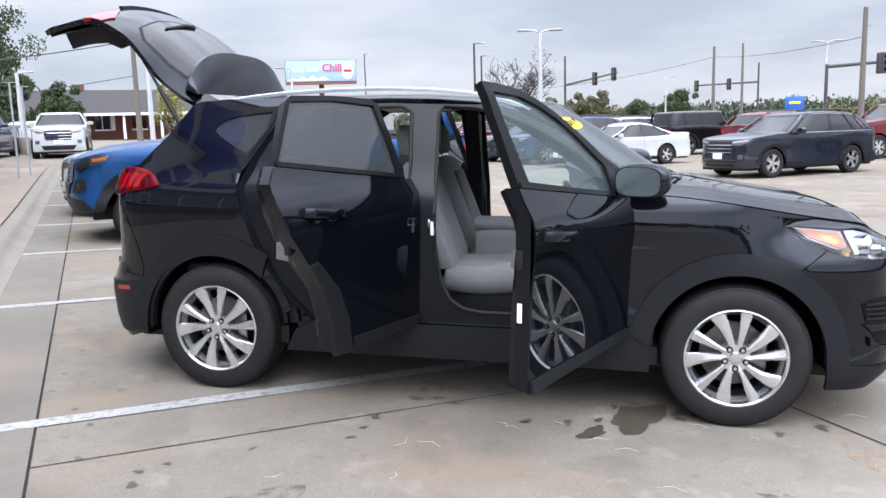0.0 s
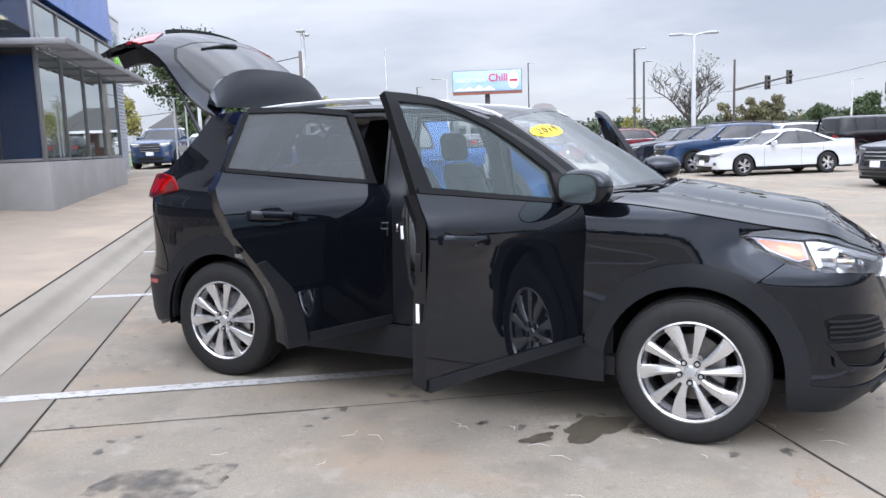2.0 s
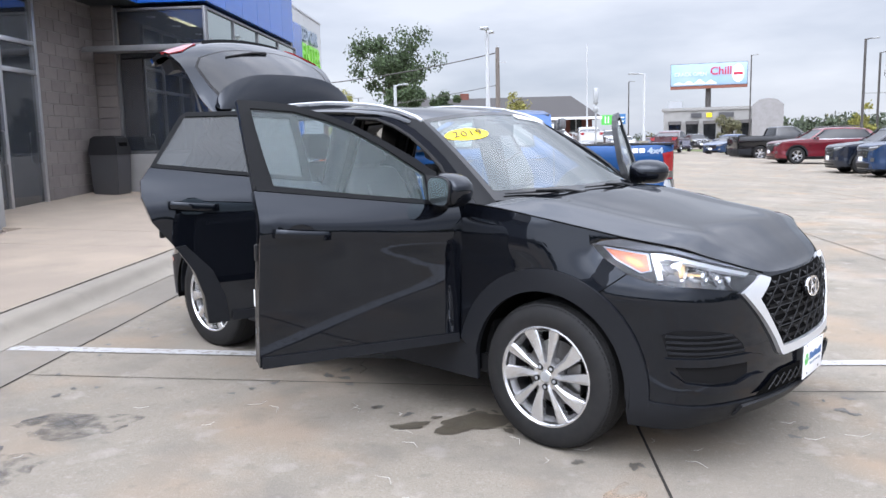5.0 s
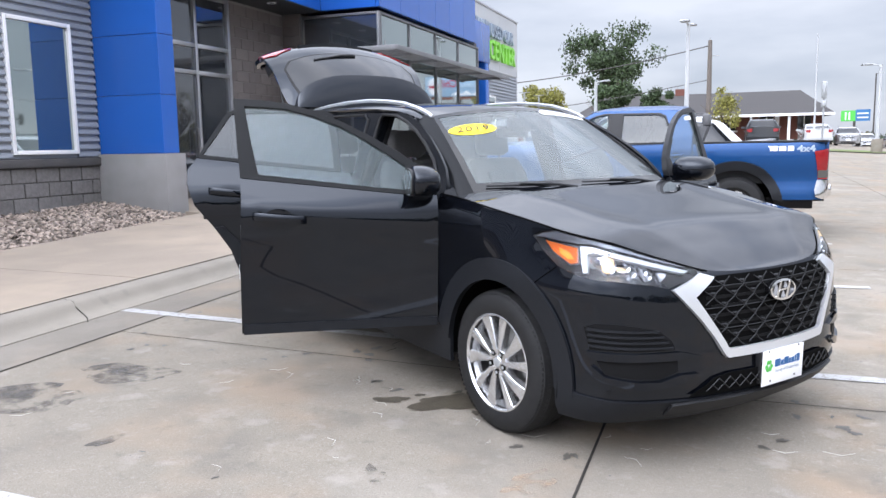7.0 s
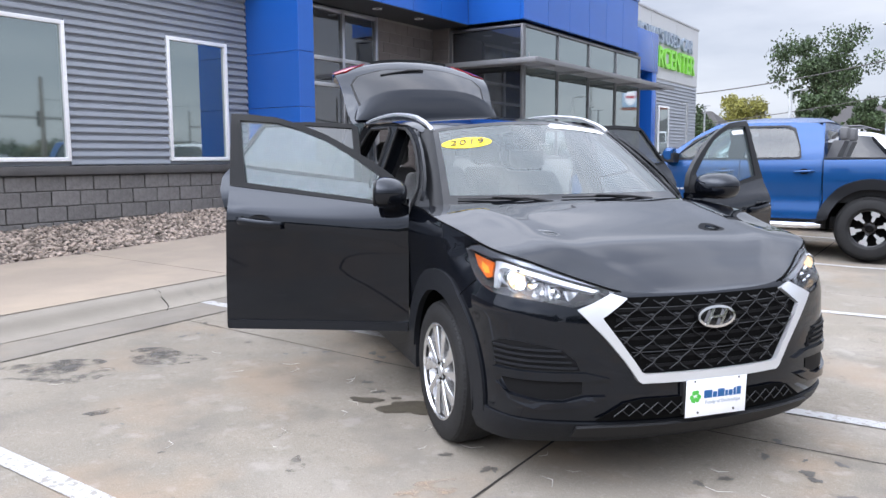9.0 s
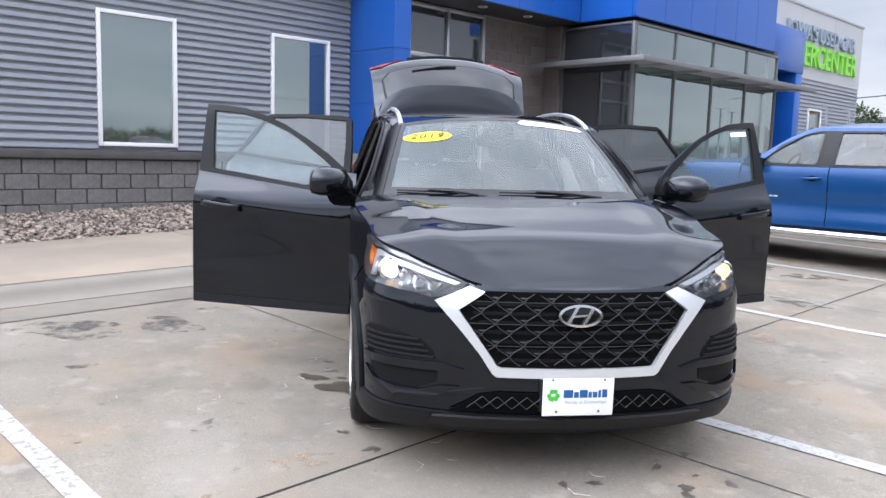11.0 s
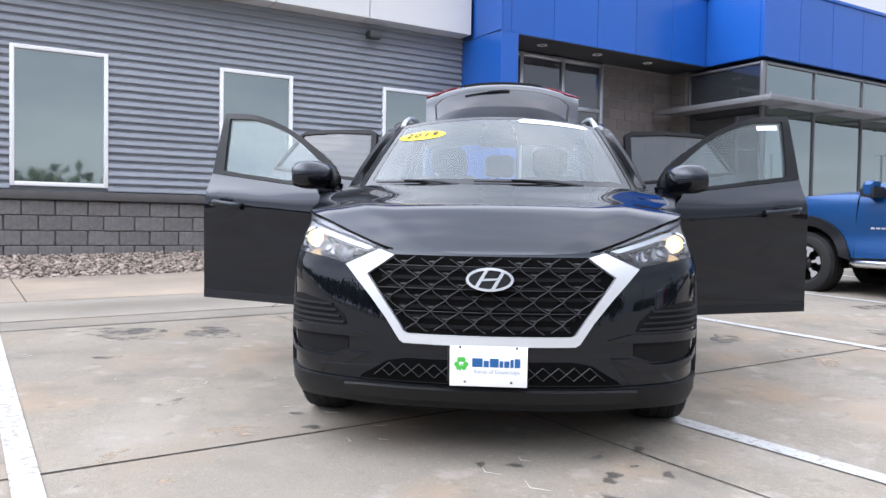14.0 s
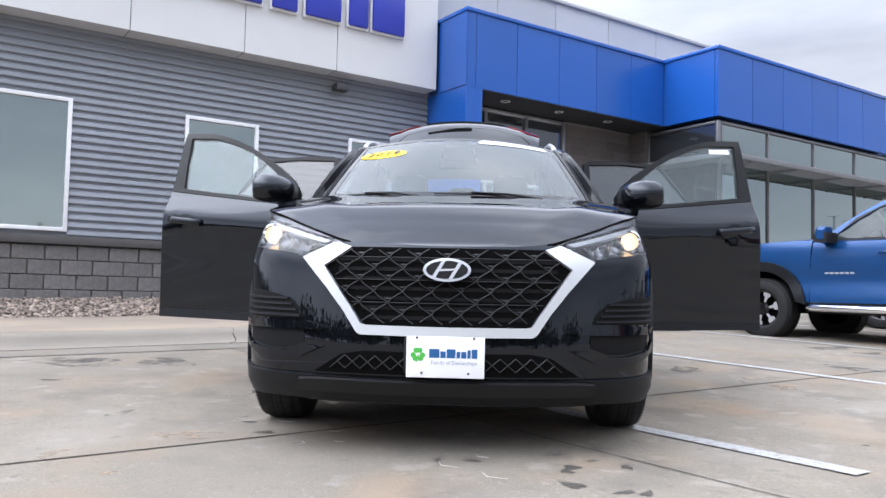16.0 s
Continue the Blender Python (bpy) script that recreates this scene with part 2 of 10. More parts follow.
HEADLINER = mat("headliner", (0.36, 0.35, 0.33), 0.9, var=0.1, scale=50)
# pale haze colours paint the veil of sky and dash reflections on the panes
CARGLASS = glass("car_glass", (0.82, 0.92, 0.90), 0.30, ior=1.7, haze=(0.165, 0.196, 0.196))
DOORGLASS = glass("door_glass", (0.84, 0.97, 0.97), 0.30, ior=1.45, haze=(0.112, 0.145, 0.150))
REARGLASS = mat("rear_glass", (0.012, 0.013, 0.015), 0.04)
QUARTERGLASS = glass("dark_privacy_glass", (0.05, 0.055, 0.065), 0.40, ior=1.6, haze=(0.055, 0.062, 0.075))
TINTGLASS = glass("privacy_glass", (0.13, 0.145, 0.155), 0.26, ior=1.6, haze=(0.13, 0.145, 0.15))
RED_CLEAR = glass("red_cover", (0.62, 0.12, 0.13), 0.0, ior=1.5)
LENS = glass("lamp_lens", (0.93, 0.95, 0.97), 0.0, ior=1.45)
AMBER = mat("amber_lens", (0.80, 0.17, 0.03), 0.2, coat=0.6, var=0.3, scale=60, dark=(0.6, 0.09, 0.01))
AMBERLIT = mat("amber_bulb", (0.9, 0.42, 0.05), 0.2, coat=0.6)
LAMPGREY = mat("lamp_housing", (0.115, 0.115, 0.12), 0.25, metal=0.4, coat=0.6)
LAMPMASK = mat("lamp_mask", (0.26, 0.27, 0.30), 0.25, metal=0.5)
LAMPSILVER = mat("lamp_reflector", (0.22, 0.22, 0.23), 0.20, metal=0.95)
REDLENS = mat("red_lens", (0.26, 0.006, 0.010), 0.15, coat=0.35, var=0.4, scale=40, dark=(0.10, 0.003, 0.005))
REDGLOW = mat("lit_red_lens", (0.50, 0.010, 0.014), 0.15, coat=1.0, emit=(0.9, 0.02, 0.03), power=0.45)
MIRROR = mat("mirror", (0.34, 0.39, 0.39), 0.22, metal=1.0)
YELLOW = mat("yellow_sticker", (0.85, 0.62, 0.01), 0.5)
STICKERBLACK = mat("sticker_ink", (0.03, 0.02, 0.02), 0.5)
PLATEWHITE = mat("white_plate", (0.80, 0.80, 0.82), 0.35)
INKBLUE = mat("blue_ink", (0.01, 0.09, 0.25), 0.4)
INKGREEN = mat("green_ink", (0.07, 0.42, 0.06), 0.4)
INKGREY = mat("grey_ink", (0.25, 0.30, 0.36), 0.4)
BULB = mat("lit_headlamp", (1, 0.9, 0.7), 0.3, emit=(1.0, 0.66, 0.33), power=1.5)
SIGNBLUE = mat("sign_blue", (0.015, 0.03, 0.36), 0.3, coat=0.4)
LIME = mat("lime_letters", (0.22, 0.60, 0.06), 0.4)
BARK = mat("bark", (0.11, 0.085, 0.065), 0.9, var=0.5, scale=12, bump=0.6, bscale=30)
DARKBARK = mat("dark_bark", (0.045, 0.038, 0.034), 0.9, var=0.5, scale=12, bump=0.6, bscale=30)
LEAF = mat("green_leaves", (0.036, 0.060, 0.020), 0.7, island=0.5)
LEAFFAR = mat("distant_leaves", (0.042, 0.056, 0.030), 0.8, island=0.5)
LEAFYELLOW = mat("yellowing_leaves", (0.19, 0.18, 0.035), 0.7, island=0.5)
LEAFDULL = mat("dull_leaves", (0.10, 0.095, 0.045), 0.7, island=0.5)
POLEWHITE = mat("white_pole", (0.43, 0.44, 0.45), 0.5, var=0.2, scale=3)
POLEDARK = mat("dark_pole", (0.05, 0.045, 0.042), 0.6, var=0.3, scale=3)
POLEWOOD = mat("wood_pole", (0.135, 0.115, 0.10), 0.85, var=0.4, scale=8)
GALV = mat("galvanised", (0.36, 0.37, 0.38), 0.5, metal=0.5, var=0.2, scale=5)
BRICK = mat("red_brick", (0.15, 0.055, 0.040), 0.85, var=0.4, scale=14)
SHINGLE = mat("roof_shingles", (0.044, 0.040, 0.039), 0.9, var=0.5, scale=18)
# near-black colour that stands in for deep shade in gaps, wells and openings
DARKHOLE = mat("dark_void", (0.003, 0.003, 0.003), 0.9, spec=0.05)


# ---- geometry helpers ----
def finish(bm, name, material, smooth=None):
    me = bpy.data.meshes.new(name)
    bm.normal_update()
    bm.to_mesh(me)
    bm.free()
    me.materials.append(material)
    if smooth:
        me.polygons.foreach_set("use_smooth", [True] * len(me.polygons))
        me.set_sharp_from_angle(angle=radians(smooth))
    return me


def part(name, bm, material, parent=None, label="", smooth=35, at=None):
    """Links a bmesh as one mesh object under a thing or a part."""
    ob = new(name, finish(bm, name, material, smooth))
    if parent is not None:
        ob.parent = parent
    if at is not None:
        ob.matrix_basis = at
    if label:
        ob["label"] = label
    return ob


def again(ob, parent, at):
    """One more piece on the same mesh."""
    o = new(ob.data.name, ob.data)
    o.parent = parent
    o.matrix_basis = at
    return o


def thing(name, label, category, at=None, group="", kind=""):
    ob = new(name)
    ob.empty_display_size = 0.1
    if at is not None:
        ob.matrix_basis = at
    return tagged(ob, label, category, group, kind)


def box(x0, x1, y0, y1, z0, z1, bevel=0.0, bm=None, seg=2):
    own = bmesh.new()
    bmesh.ops.create_cube(own, size=1, matrix=Matrix.LocRotScale(((x0 + x1) / 2, (y0 + y1) / 2, (z0 + z1) / 2), None, (abs(x1 - x0), abs(y1 - y0), abs(z1 - z0))))
    if bevel:
        bmesh.ops.bevel(own, geom=own.edges[:], offset=bevel, segments=seg, affect="EDGES", profile=0.5)
    return join(own, bm)


def join(own, bm):
    if bm is None:
        return own
    me = bpy.data.meshes.new("tmp")
    own.to_mesh(me)
    own.free()
    bm.from_mesh(me)
    bpy.data.meshes.remove(me)
    return bm


def tube(p0, p1, r0, r1=None, seg=12, bm=None, caps=True):
    """A round bar from p0 to p1."""
    p0, p1 = Vector(p0), Vector(p1)
    r1 = r0 if r1 is None else r1
    q = (p1 - p0).to_track_quat("Z", "Y").to_matrix()
    bm = bm or bmesh.new()
    rings = []
    for p, r in ((p0, r0), (p1, r1)):
        rings.append([bm.verts.new(p + q @ Vector((r * math.cos(2 * math.pi * k / seg), r * math.sin(2 * math.pi * k / seg), 0))) for k in range(seg)])
    for k in range(seg):
        bm.faces.new((rings[0][k], rings[0][(k + 1) % seg], rings[1][(k + 1) % seg], rings[1][k]))
    if caps:
        bm.faces.new(rings[0][::-1])
        bm.faces.new(rings[1])
    return bm


def pipe(points, r, seg=8, bm=None):
    """A bent round bar along points; r may be a list."""
    bm = bm or bmesh.new()
    pts = [Vector(p) for p in points]
    rs = r if isinstance(r, (list, tuple)) else [r] * len(pts)
    rings = []
    for i, p in enumerate(pts):
        d = (pts[min(i + 1, len(pts) - 1)] - pts[max(i - 1, 0)]).normalized()
        q = d.to_track_quat("Z", "Y").to_matrix()
        rings.append([bm.verts.new(p + q @ Vector((rs[i] * math.cos(2 * math.pi * k / seg), rs[i] * math.sin(2 * math.pi * k / seg), 0))) for k in range(seg)])
    for a, b in zip(rings, rings[1:]):
        for k in range(seg):
            bm.faces.new((a[k], a[(k + 1) % seg], b[(k + 1) % seg], b[k]))
    bm.faces.new(rings[0][::-1])
    bm.faces.new(rings[-1])
    return bm


def lathe(profile, axis="y", seg=40, bm=None, closed=False):
    """Turns (radius, along) pairs round an axis."""
    bm = bm or bmesh.new()
    rings = []
    for r, h in profile:
        ring = []
        for k in range(seg):
            a = 2 * math.pi * k / seg
            c, s = r * math.cos(a), r * math.sin(a)
            ring.append(bm.verts.new((c, h, s) if axis == "y" else (c, s, h) if axis == "z" else (h, c, s)))
        rings.append(ring)
    pairs = list(zip(rings, rings[1:])) + ([(rings[-1], rings[0])] if closed else [])
    for a, b in pairs:
        for k in range(seg):
            bm.faces.new((a[k], a[(k + 1) % seg], b[(k + 1) % seg], b[k]))
    bmesh.ops.recalc_face_normals(bm, faces=bm.faces[:])
    return bm


def prism(outline, fn0, fn1, bm=None):
    """A solid between two mapped copies of a flat outline."""
    bm = bm or bmesh.new()
    a = [bm.verts.new(fn0(*p)) for p in outline]
    b = [bm.verts.new(fn1(*p)) for p in outline]
    fs = [bm.faces.new(a[::-1]), bm.faces.new(b)]
    n = len(a)
    for k in range(n):
        fs.append(bm.faces.new((a[k], a[(k + 1) % n], b[(k + 1) % n], b[k])))
    bmesh.ops.recalc_face_normals(bm, faces=fs)
    return bm


def loft(rings, caps=True, bm=None, closed=True):
    """Skins closed rings of equal length."""
    bm = bm or bmesh.new()
    vs = [[bm.verts.new(p) for p in r] for r in rings]
    n = len(vs[0])
    fs = []
    for a, b in zip(vs, vs[1:]):
        for k in range(n if closed else n - 1):
            fs.append(bm.faces.new((a[k], a[(k + 1) % n], b[(k + 1) % n], b[k])))
    if caps and closed:
        fs += [bm.faces.new(vs[0][::-1]), bm.faces.new(vs[-1])]
    bmesh.ops.recalc_face_normals(bm, faces=fs)
    return bm


def sheet(outline, fn, step=(0.06, 0.06), thick=0.0, inward=None, hole=None):
    """A flat outline, cut into a fine grid and laid on the surface fn(a, b); thick metres deep towards inward."""
    bm = bmesh.new()
    pts = list(outline)
    if hole:
        i, j = min(((i, j) for i in range(len(pts)) for j in range(len(hole))), key=lambda q: (pts[q[0]][0] - hole[q[1]][0]) ** 2 + (pts[q[0]][1] - hole[q[1]][1]) ** 2)
        h = list(hole)[::-1] if area(pts) * area(hole) > 0 else list(hole)
        j = h.index(hole[j])
        pts = pts[:i + 1] + h[j:] + h[:j + 1] + pts[i:]
    bm.faces.new([bm.verts.new((a, b, 0)) for a, b in pts])
    for ax in (0, 1):
        lo, hi = min(p[ax] for p in pts), max(p[ax] for p in pts)
        n = max(1, int(round((hi - lo) / step[ax])))
        for k in range(1, n):
            co = [0, 0, 0]
            no = [0, 0, 0]
            co[ax], no[ax] = lo + (hi - lo) * k / n, 1
            bmesh.ops.bisect_plane(bm, geom=bm.verts[:] + bm.edges[:] + bm.faces[:], dist=1e-5, plane_co=co, plane_no=no)
    bmesh.ops.remove_doubles(bm, verts=bm.verts[:], dist=1e-5)
    bmesh.ops.triangulate(bm, faces=[f for f in bm.faces if len(f.verts) > 4])
    for v in bm.verts:
        v.co = fn(v.co.x, v.co.y)
    bmesh.ops.recalc_face_normals(bm, faces=bm.faces[:])
    bm.normal_update()
    if inward is not None:
        tot = sum((f.normal * f.calc_area() for f in bm.faces), Vector())
        if tot.dot(Vector(inward)) > 0:
            bmesh.ops.reverse_faces(bm, faces=bm.faces[:])
            bm.normal_update()
    if thick:
        outer = bm.verts[:]
        faces = bm.faces[:]
        border = [e for e in bm.edges if e.is_boundary]
        twin = {v: bm.verts.new(v.co - v.normal * thick) for v in outer}
        for f in faces:
            bm.faces.new([twin[v] for v in reversed(f.verts)])
        for e in border:
            l = e.link_loops[0]
            a, b = l.vert, l.link_loop_next.vert
            try:
                bm.faces.new((b, a, twin[a], twin[b]))
            except ValueError:
                pass
    return bm


def area(pts):
    return sum(a[0] * b[1] - b[0] * a[1] for a, b in zip(pts, pts[1:] + pts[:1]))


def arc(cx, cz, r, a0, a1, n=14, rz=None):
    return [(cx + r * math.cos(radians(a0 + (a1 - a0) * k / n)), cz + (rz or r) * math.sin(radians(a0 + (a1 - a0) * k / n))) for k in range(n + 1)]


class Spline:
    """A smooth curve through points, natural at its ends."""

    def __init__(self, xs, ys):
        self.x, self.y = np.array(xs, float), np.array(ys, float)
        h = np.diff(self.x)
        n = len(xs)
        a, b = np.eye(n), np.zeros(n)
        for i in range(1, n - 1):
            a[i, i - 1], a[i, i], a[i, i + 1] = h[i - 1], 2 * (h[i - 1] + h[i]), h[i]
            b[i] = 6 * ((self.y[i + 1] - self.y[i]) / h[i] - (self.y[i] - self.y[i - 1]) / h[i - 1])
        self.m = np.linalg.solve(a, b)

    def __call__(self, v):
        v = min(max(v, self.x[0]), self.x[-1])
        i = min(max(int(np.searchsorted(self.x, v)) - 1, 0), len(self.x) - 2)
        h = self.x[i + 1] - self.x[i]
        p, q = (self.x[i + 1] - v) / h, (v - self.x[i]) / h
        return float(p * self.y[i] + q * self.y[i + 1] + ((p ** 3 - p) * self.m[i] + (q ** 3 - q) * self.m[i + 1]) * h * h / 6)


def text_mesh(body, size, depth, bold=0.0, spacing=1.0):
    """Lettering in the built-in font as a mesh, centred, in the x-z plane facing -y."""
    cu = bpy.data.curves.new("lettering", "FONT")
    cu.body, cu.size, cu.extrude, cu.offset, cu.space_character = body, size, depth, bold, spacing
    cu.align_x, cu.align_y = "CENTER", "CENTER"
    cu.resolution_u = 3
    ob = bpy.data.objects.new("lettering", cu)
    scene.collection.objects.link(ob)
    me = bpy.data.meshes.new_from_object(ob.evaluated_get(bpy.context.evaluated_depsgraph_get()))
    bpy.data.objects.remove(ob)
    bm = bmesh.new()
    bm.from_mesh(me)
    bpy.data.meshes.remove(me)
    bmesh.ops.transform(bm, matrix=Matrix.Rotation(radians(90), 4, "X"), verts=bm.verts[:])
    return bm


# ---- the lot: ground, kerb, pavement ----
def clamp(v, a, b):
    return max(a, min(b, v))


def ground_z(x, y):
    far = clamp((y - 28) / 14, 0, 1)
    fade = clamp((13 - x) / 8, 0.12, 1) * (1 - far) + clamp((22 - x) / 16, 0.15, 1) * far
    rise = float(np.interp(y, [1.21, 2.71, 13.7, 22, 30, 36, 45, 70], [-0.0255, 0, 0.187, 0.43, 0.58, 0.68, 0.86, 1.45]))
    return 0.015 + 0.026 * clamp(2.67 - x, -1, 4) + rise * fade


def pave_z(x, y):
    return ground_z(-1, y) + 0.122 + (-1.05 - x) * (0.010 + 0.060 * clamp((y - 4) / 10, 0, 1) * clamp((26 - y) / 8, 0, 1))


def axis_cuts(lo, hi, a, b, fine):
    cuts = list(np.arange(a, b + 1e-6, fine))
    v, d = b, fine
    while v < hi:
        d *= 1.5
        v = min(hi, v + d)
        cuts.append(v)
    v, d = a, fine
    while v > lo:
        d *= 1.5
        v = max(lo, v - d)
        cuts.insert(0, v)
    return cuts


bm = bmesh.new()
gx, gy = axis_cuts(-900, 900, -2, 16, 0.75), axis_cuts(-900, 900, -4, 22, 0.75)
grid = [[bm.verts.new((x, y, ground_z(x, y))) for y in gy] for x in gx]
for i in range(len(gx) - 1):
    for j in range(len(gy) - 1):
        bm.faces.new((grid[i][j], grid[i + 1][j], grid[i + 1][j + 1], grid[i][j + 1]))
ground = tagged(part("ground", bm, CONCRETE), "weathered grey concrete parking lot with stains and joints", "ground", kind="structure")


def strip(name, pts, width, lift, material, label, category, zf=ground_z, kind="structure", step=0.4):
    """A flat band laid on the ground along a line."""
    (xa, ya), (xb, yb) = pts
    n = max(1, int(math.hypot(xb - xa, yb - ya) / step))
    d = Vector((xb - xa, yb - ya)).normalized()
    nx, ny = -d.y * width / 2, d.x * width / 2
    b = bmesh.new()
    rows = []
    for k in range(n + 1):
        x, y = xa + (xb - xa) * k / n, ya + (yb - ya) * k / n
        rows.append([b.verts.new((x + sx * nx, y + sx * ny, zf(x + sx * nx, y + sx * ny) + lift)) for sx in (-1, 1)])
    for p, q in zip(rows, rows[1:]):
        b.faces.new((p[0], q[0], q[1], p[1]))
    bmesh.ops.recalc_face_normals(b, faces=b.faces[:])
    return tagged(part(name, b, material), label, category, kind=kind)


for y in (1.36, 4.11, 6.95, 9.75, 12.5, 15.3, 18.1, 20.9):
    strip("parking_line", ((-0.80, y), (4.92, y)), 0.105, 0.006, LINEPAINT, "worn white painted parking line on concrete", "parking line", kind="")
for x in (-0.36, 3.16, 6.7, 10.2, 13.8):
    strip("joint", ((x, -12), (x, 34)), 0.013, 0.003, JOINT, "dark sealed joint in the concrete", "joint")
for y in (-5.0, -0.7, 3.57, 7.9, 12.2, 16.5, 20.8, 25.2, 29.6):
    strip("joint", ((-0.95, y), (34, y)), 0.007, 0.0035, JOINT, "dark sealed joint in the concrete", "joint")

strip("gutter", ((-0.63, -14), (-0.63, 25)), 0.528, 0.004, GUTTER, "paler concrete gutter strip along the kerb", "gutter")
# kerb with a rounded top and the pavement behind it
rings = []
for y in np.arange(-14, 25.1, 1.0):
    z = ground_z(-1, y)
    prof = [(-0.80, -0.1), (-0.80, 0.0045), (-0.86, 0.009), (-0.91, 0.022), (-0.945, 0.045), (-0.972, 0.075), (-0.993, 0.100), (-1.02, 0.115), (-1.06, 0.122), (-1.158, 0.124), (-1.158, -0.1)]
    rings.append([(x, y, z + dz) for x, dz in prof])
tagged(part("kerb", loft(rings), KERB, smooth=50), "rounded concrete kerb with dirt and a crack", "kerb", kind="structure")
strip("joint", ((-1.165, -14), (-1.165, 25)), 0.020, 0.0045, JOINT, "dark gap between kerb and pavement", "joint", zf=pave_z)
pave = thing("pavement", "tan concrete pavement slabs with control joints", "pavement", kind="structure")
slab_edges = [-14, -10.75, -7.65, -4.55, -1.45, 1.65, 4.75, 7.85, 9.05, 12.0, 15.0, 18.0, 21.0, 23.0, 25.0]
for ya, yb in zip(slab_edges, slab_edges[1:]):
    inner = -3.75 if yb <= 9.05 else -6.0 if ya < 13 else -2.9
    if ya >= 20.9:
        inner = -3.3
    b = bmesh.new()
    g = [[b.verts.new((x, y, pave_z(x, y))) for y in (ya + 0.006, (ya + yb) / 2, yb - 0.006)] for x in (-1.17, -2.2, inner)]
    for i in range(2):
        for j in range(2):
            b.faces.new((g[i][j], g[i + 1][j], g[i + 1][j + 1], g[i][j + 1]))
    bmesh.ops.recalc_face_normals(b, faces=b.faces[:])
    r = bmesh.ops.extrude_face_region(b, geom=b.faces[:])
    for v in r["geom"]:
        if isinstance(v, bmesh.types.BMVert):
            v.co.z -= 0.12
    bmesh.ops.recalc_face_normals(b, faces=b.faces[:])
    part("slab", b, PAVING, pave)

# ---- the dealership building ----
WX = -5.30
base_wall = thing("wall_base", "dark split-face masonry block base wall", "wall", kind="structure")
part("backing", box(WX - 0.30, WX - 0.03, -2.35, 8.75, -0.2, 1.18), MORTAR, base_wall)
siding_wall = thing("wall_siding", "grey horizontal metal siding wall", "wall", kind="structure")
WINS = [(1.72, 2.92), (4.46, 5.60), (7.18, 8.32)]
WZ0, WZ1 = 1.365, 3.215
edges = [-2.35] + [v for w in WINS for v in w] + [8.75]
for ya, yb in zip(edges[0::2], edges[1::2]):
    part("backing", box(WX - 0.30, WX - 0.035, ya, yb, 1.31, 4.3), SIDING, siding_wall)
for ya, yb in WINS:
    part("backing", box(WX - 0.30, WX - 0.035, ya, yb, WZ1, 4.3), SIDING, siding_wall)
    part("backing", box(WX - 0.30, WX - 0.035, ya, yb, 1.31, WZ0), SIDING, siding_wall)
PITCH = (4.26 - 1.315) / 27


def plank(ya, yb):
    prof = [(-0.034, 0.0), (0.0, 0.004), (0.004, 0.018), (-0.010, PITCH * 0.62), (-0.030, PITCH * 0.72), (-0.030, PITCH - 0.001)]
    return prism([(a, b) for a, b in prof], lambda a, b: (WX + a, ya, b), lambda a, b: (WX + a, yb, b))


for k in range(27):
    z = 1.315 + PITCH * k
    inside = WZ0 - PITCH * 0.7 < z < WZ1 - 0.01
    runs = list(zip(edges[0::2], edges[1::2])) if inside else [(-2.35, 8.75)]
    for ya, yb in runs:
        part("siding_plank", plank(ya, yb), SIDING, siding_wall, at=pose(0, 0, z), smooth=None)
tagged(part("sill_course", box(WX - 0.1, WX + 0.055, -2.35, 8.72, 1.185, 1.305, 0.012), SILLSTONE), "dark stained stone sill course on the block wall", "trim", kind="structure")
blk = {}
for row in range(5):
    z0 = 1.18 - 0.203 * (row + 1)
    y = 8.74 + (0.2 if row % 2 else 0)
    while y > -2.2:
        a, c = y - 0.397, min(y, 8.74)
        if (a, c) and c - a > 0.08:
            key = round(c - a, 2)
            if key not in blk:
                blk[key] = part("block", box(-0.05, 0.0, 0, c - a - 0.008, 0, 0.195, 0.008, seg=1), BLOCK, base_wall, at=pose(WX + random.uniform(-0.004, 0.012), a, z0), smooth=None)
            else:
                again(blk[key], base_wall, pose(WX + random.uniform(-0.004, 0.012), a, z0))
        y -= 0.405
for i, (ya, yb) in enumerate(WINS):
    w = thing("window_%d" % (i + 1), "white-framed fixed window with dark reflecting glass", "window", kind="structure")
    f = 0.055
    part("window_frame", box(WX - 0.05, WX + 0.02, ya, ya + f, WZ0, WZ1, 0.005), TRIMWHITE, w)
    part("window_frame", box(WX - 0.05, WX + 0.02, yb - f, yb, WZ0, WZ1, 0.005), TRIMWHITE, w)
    part("window_frame", box(WX - 0.05, WX + 0.02, ya + f, yb - f, WZ1 - f, WZ1, 0.005), TRIMWHITE, w)
    part("window_frame", box(WX - 0.05, WX + 0.03, ya + f, yb - f, WZ0, WZ0 + f, 0.005), TRIMWHITE, w)
    part("pane", box(WX - 0.04, WX - 0.025, ya + f, yb - f, WZ0 + f, WZ1 - f), WINGLASS, w)
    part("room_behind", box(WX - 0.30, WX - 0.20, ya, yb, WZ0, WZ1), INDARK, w)

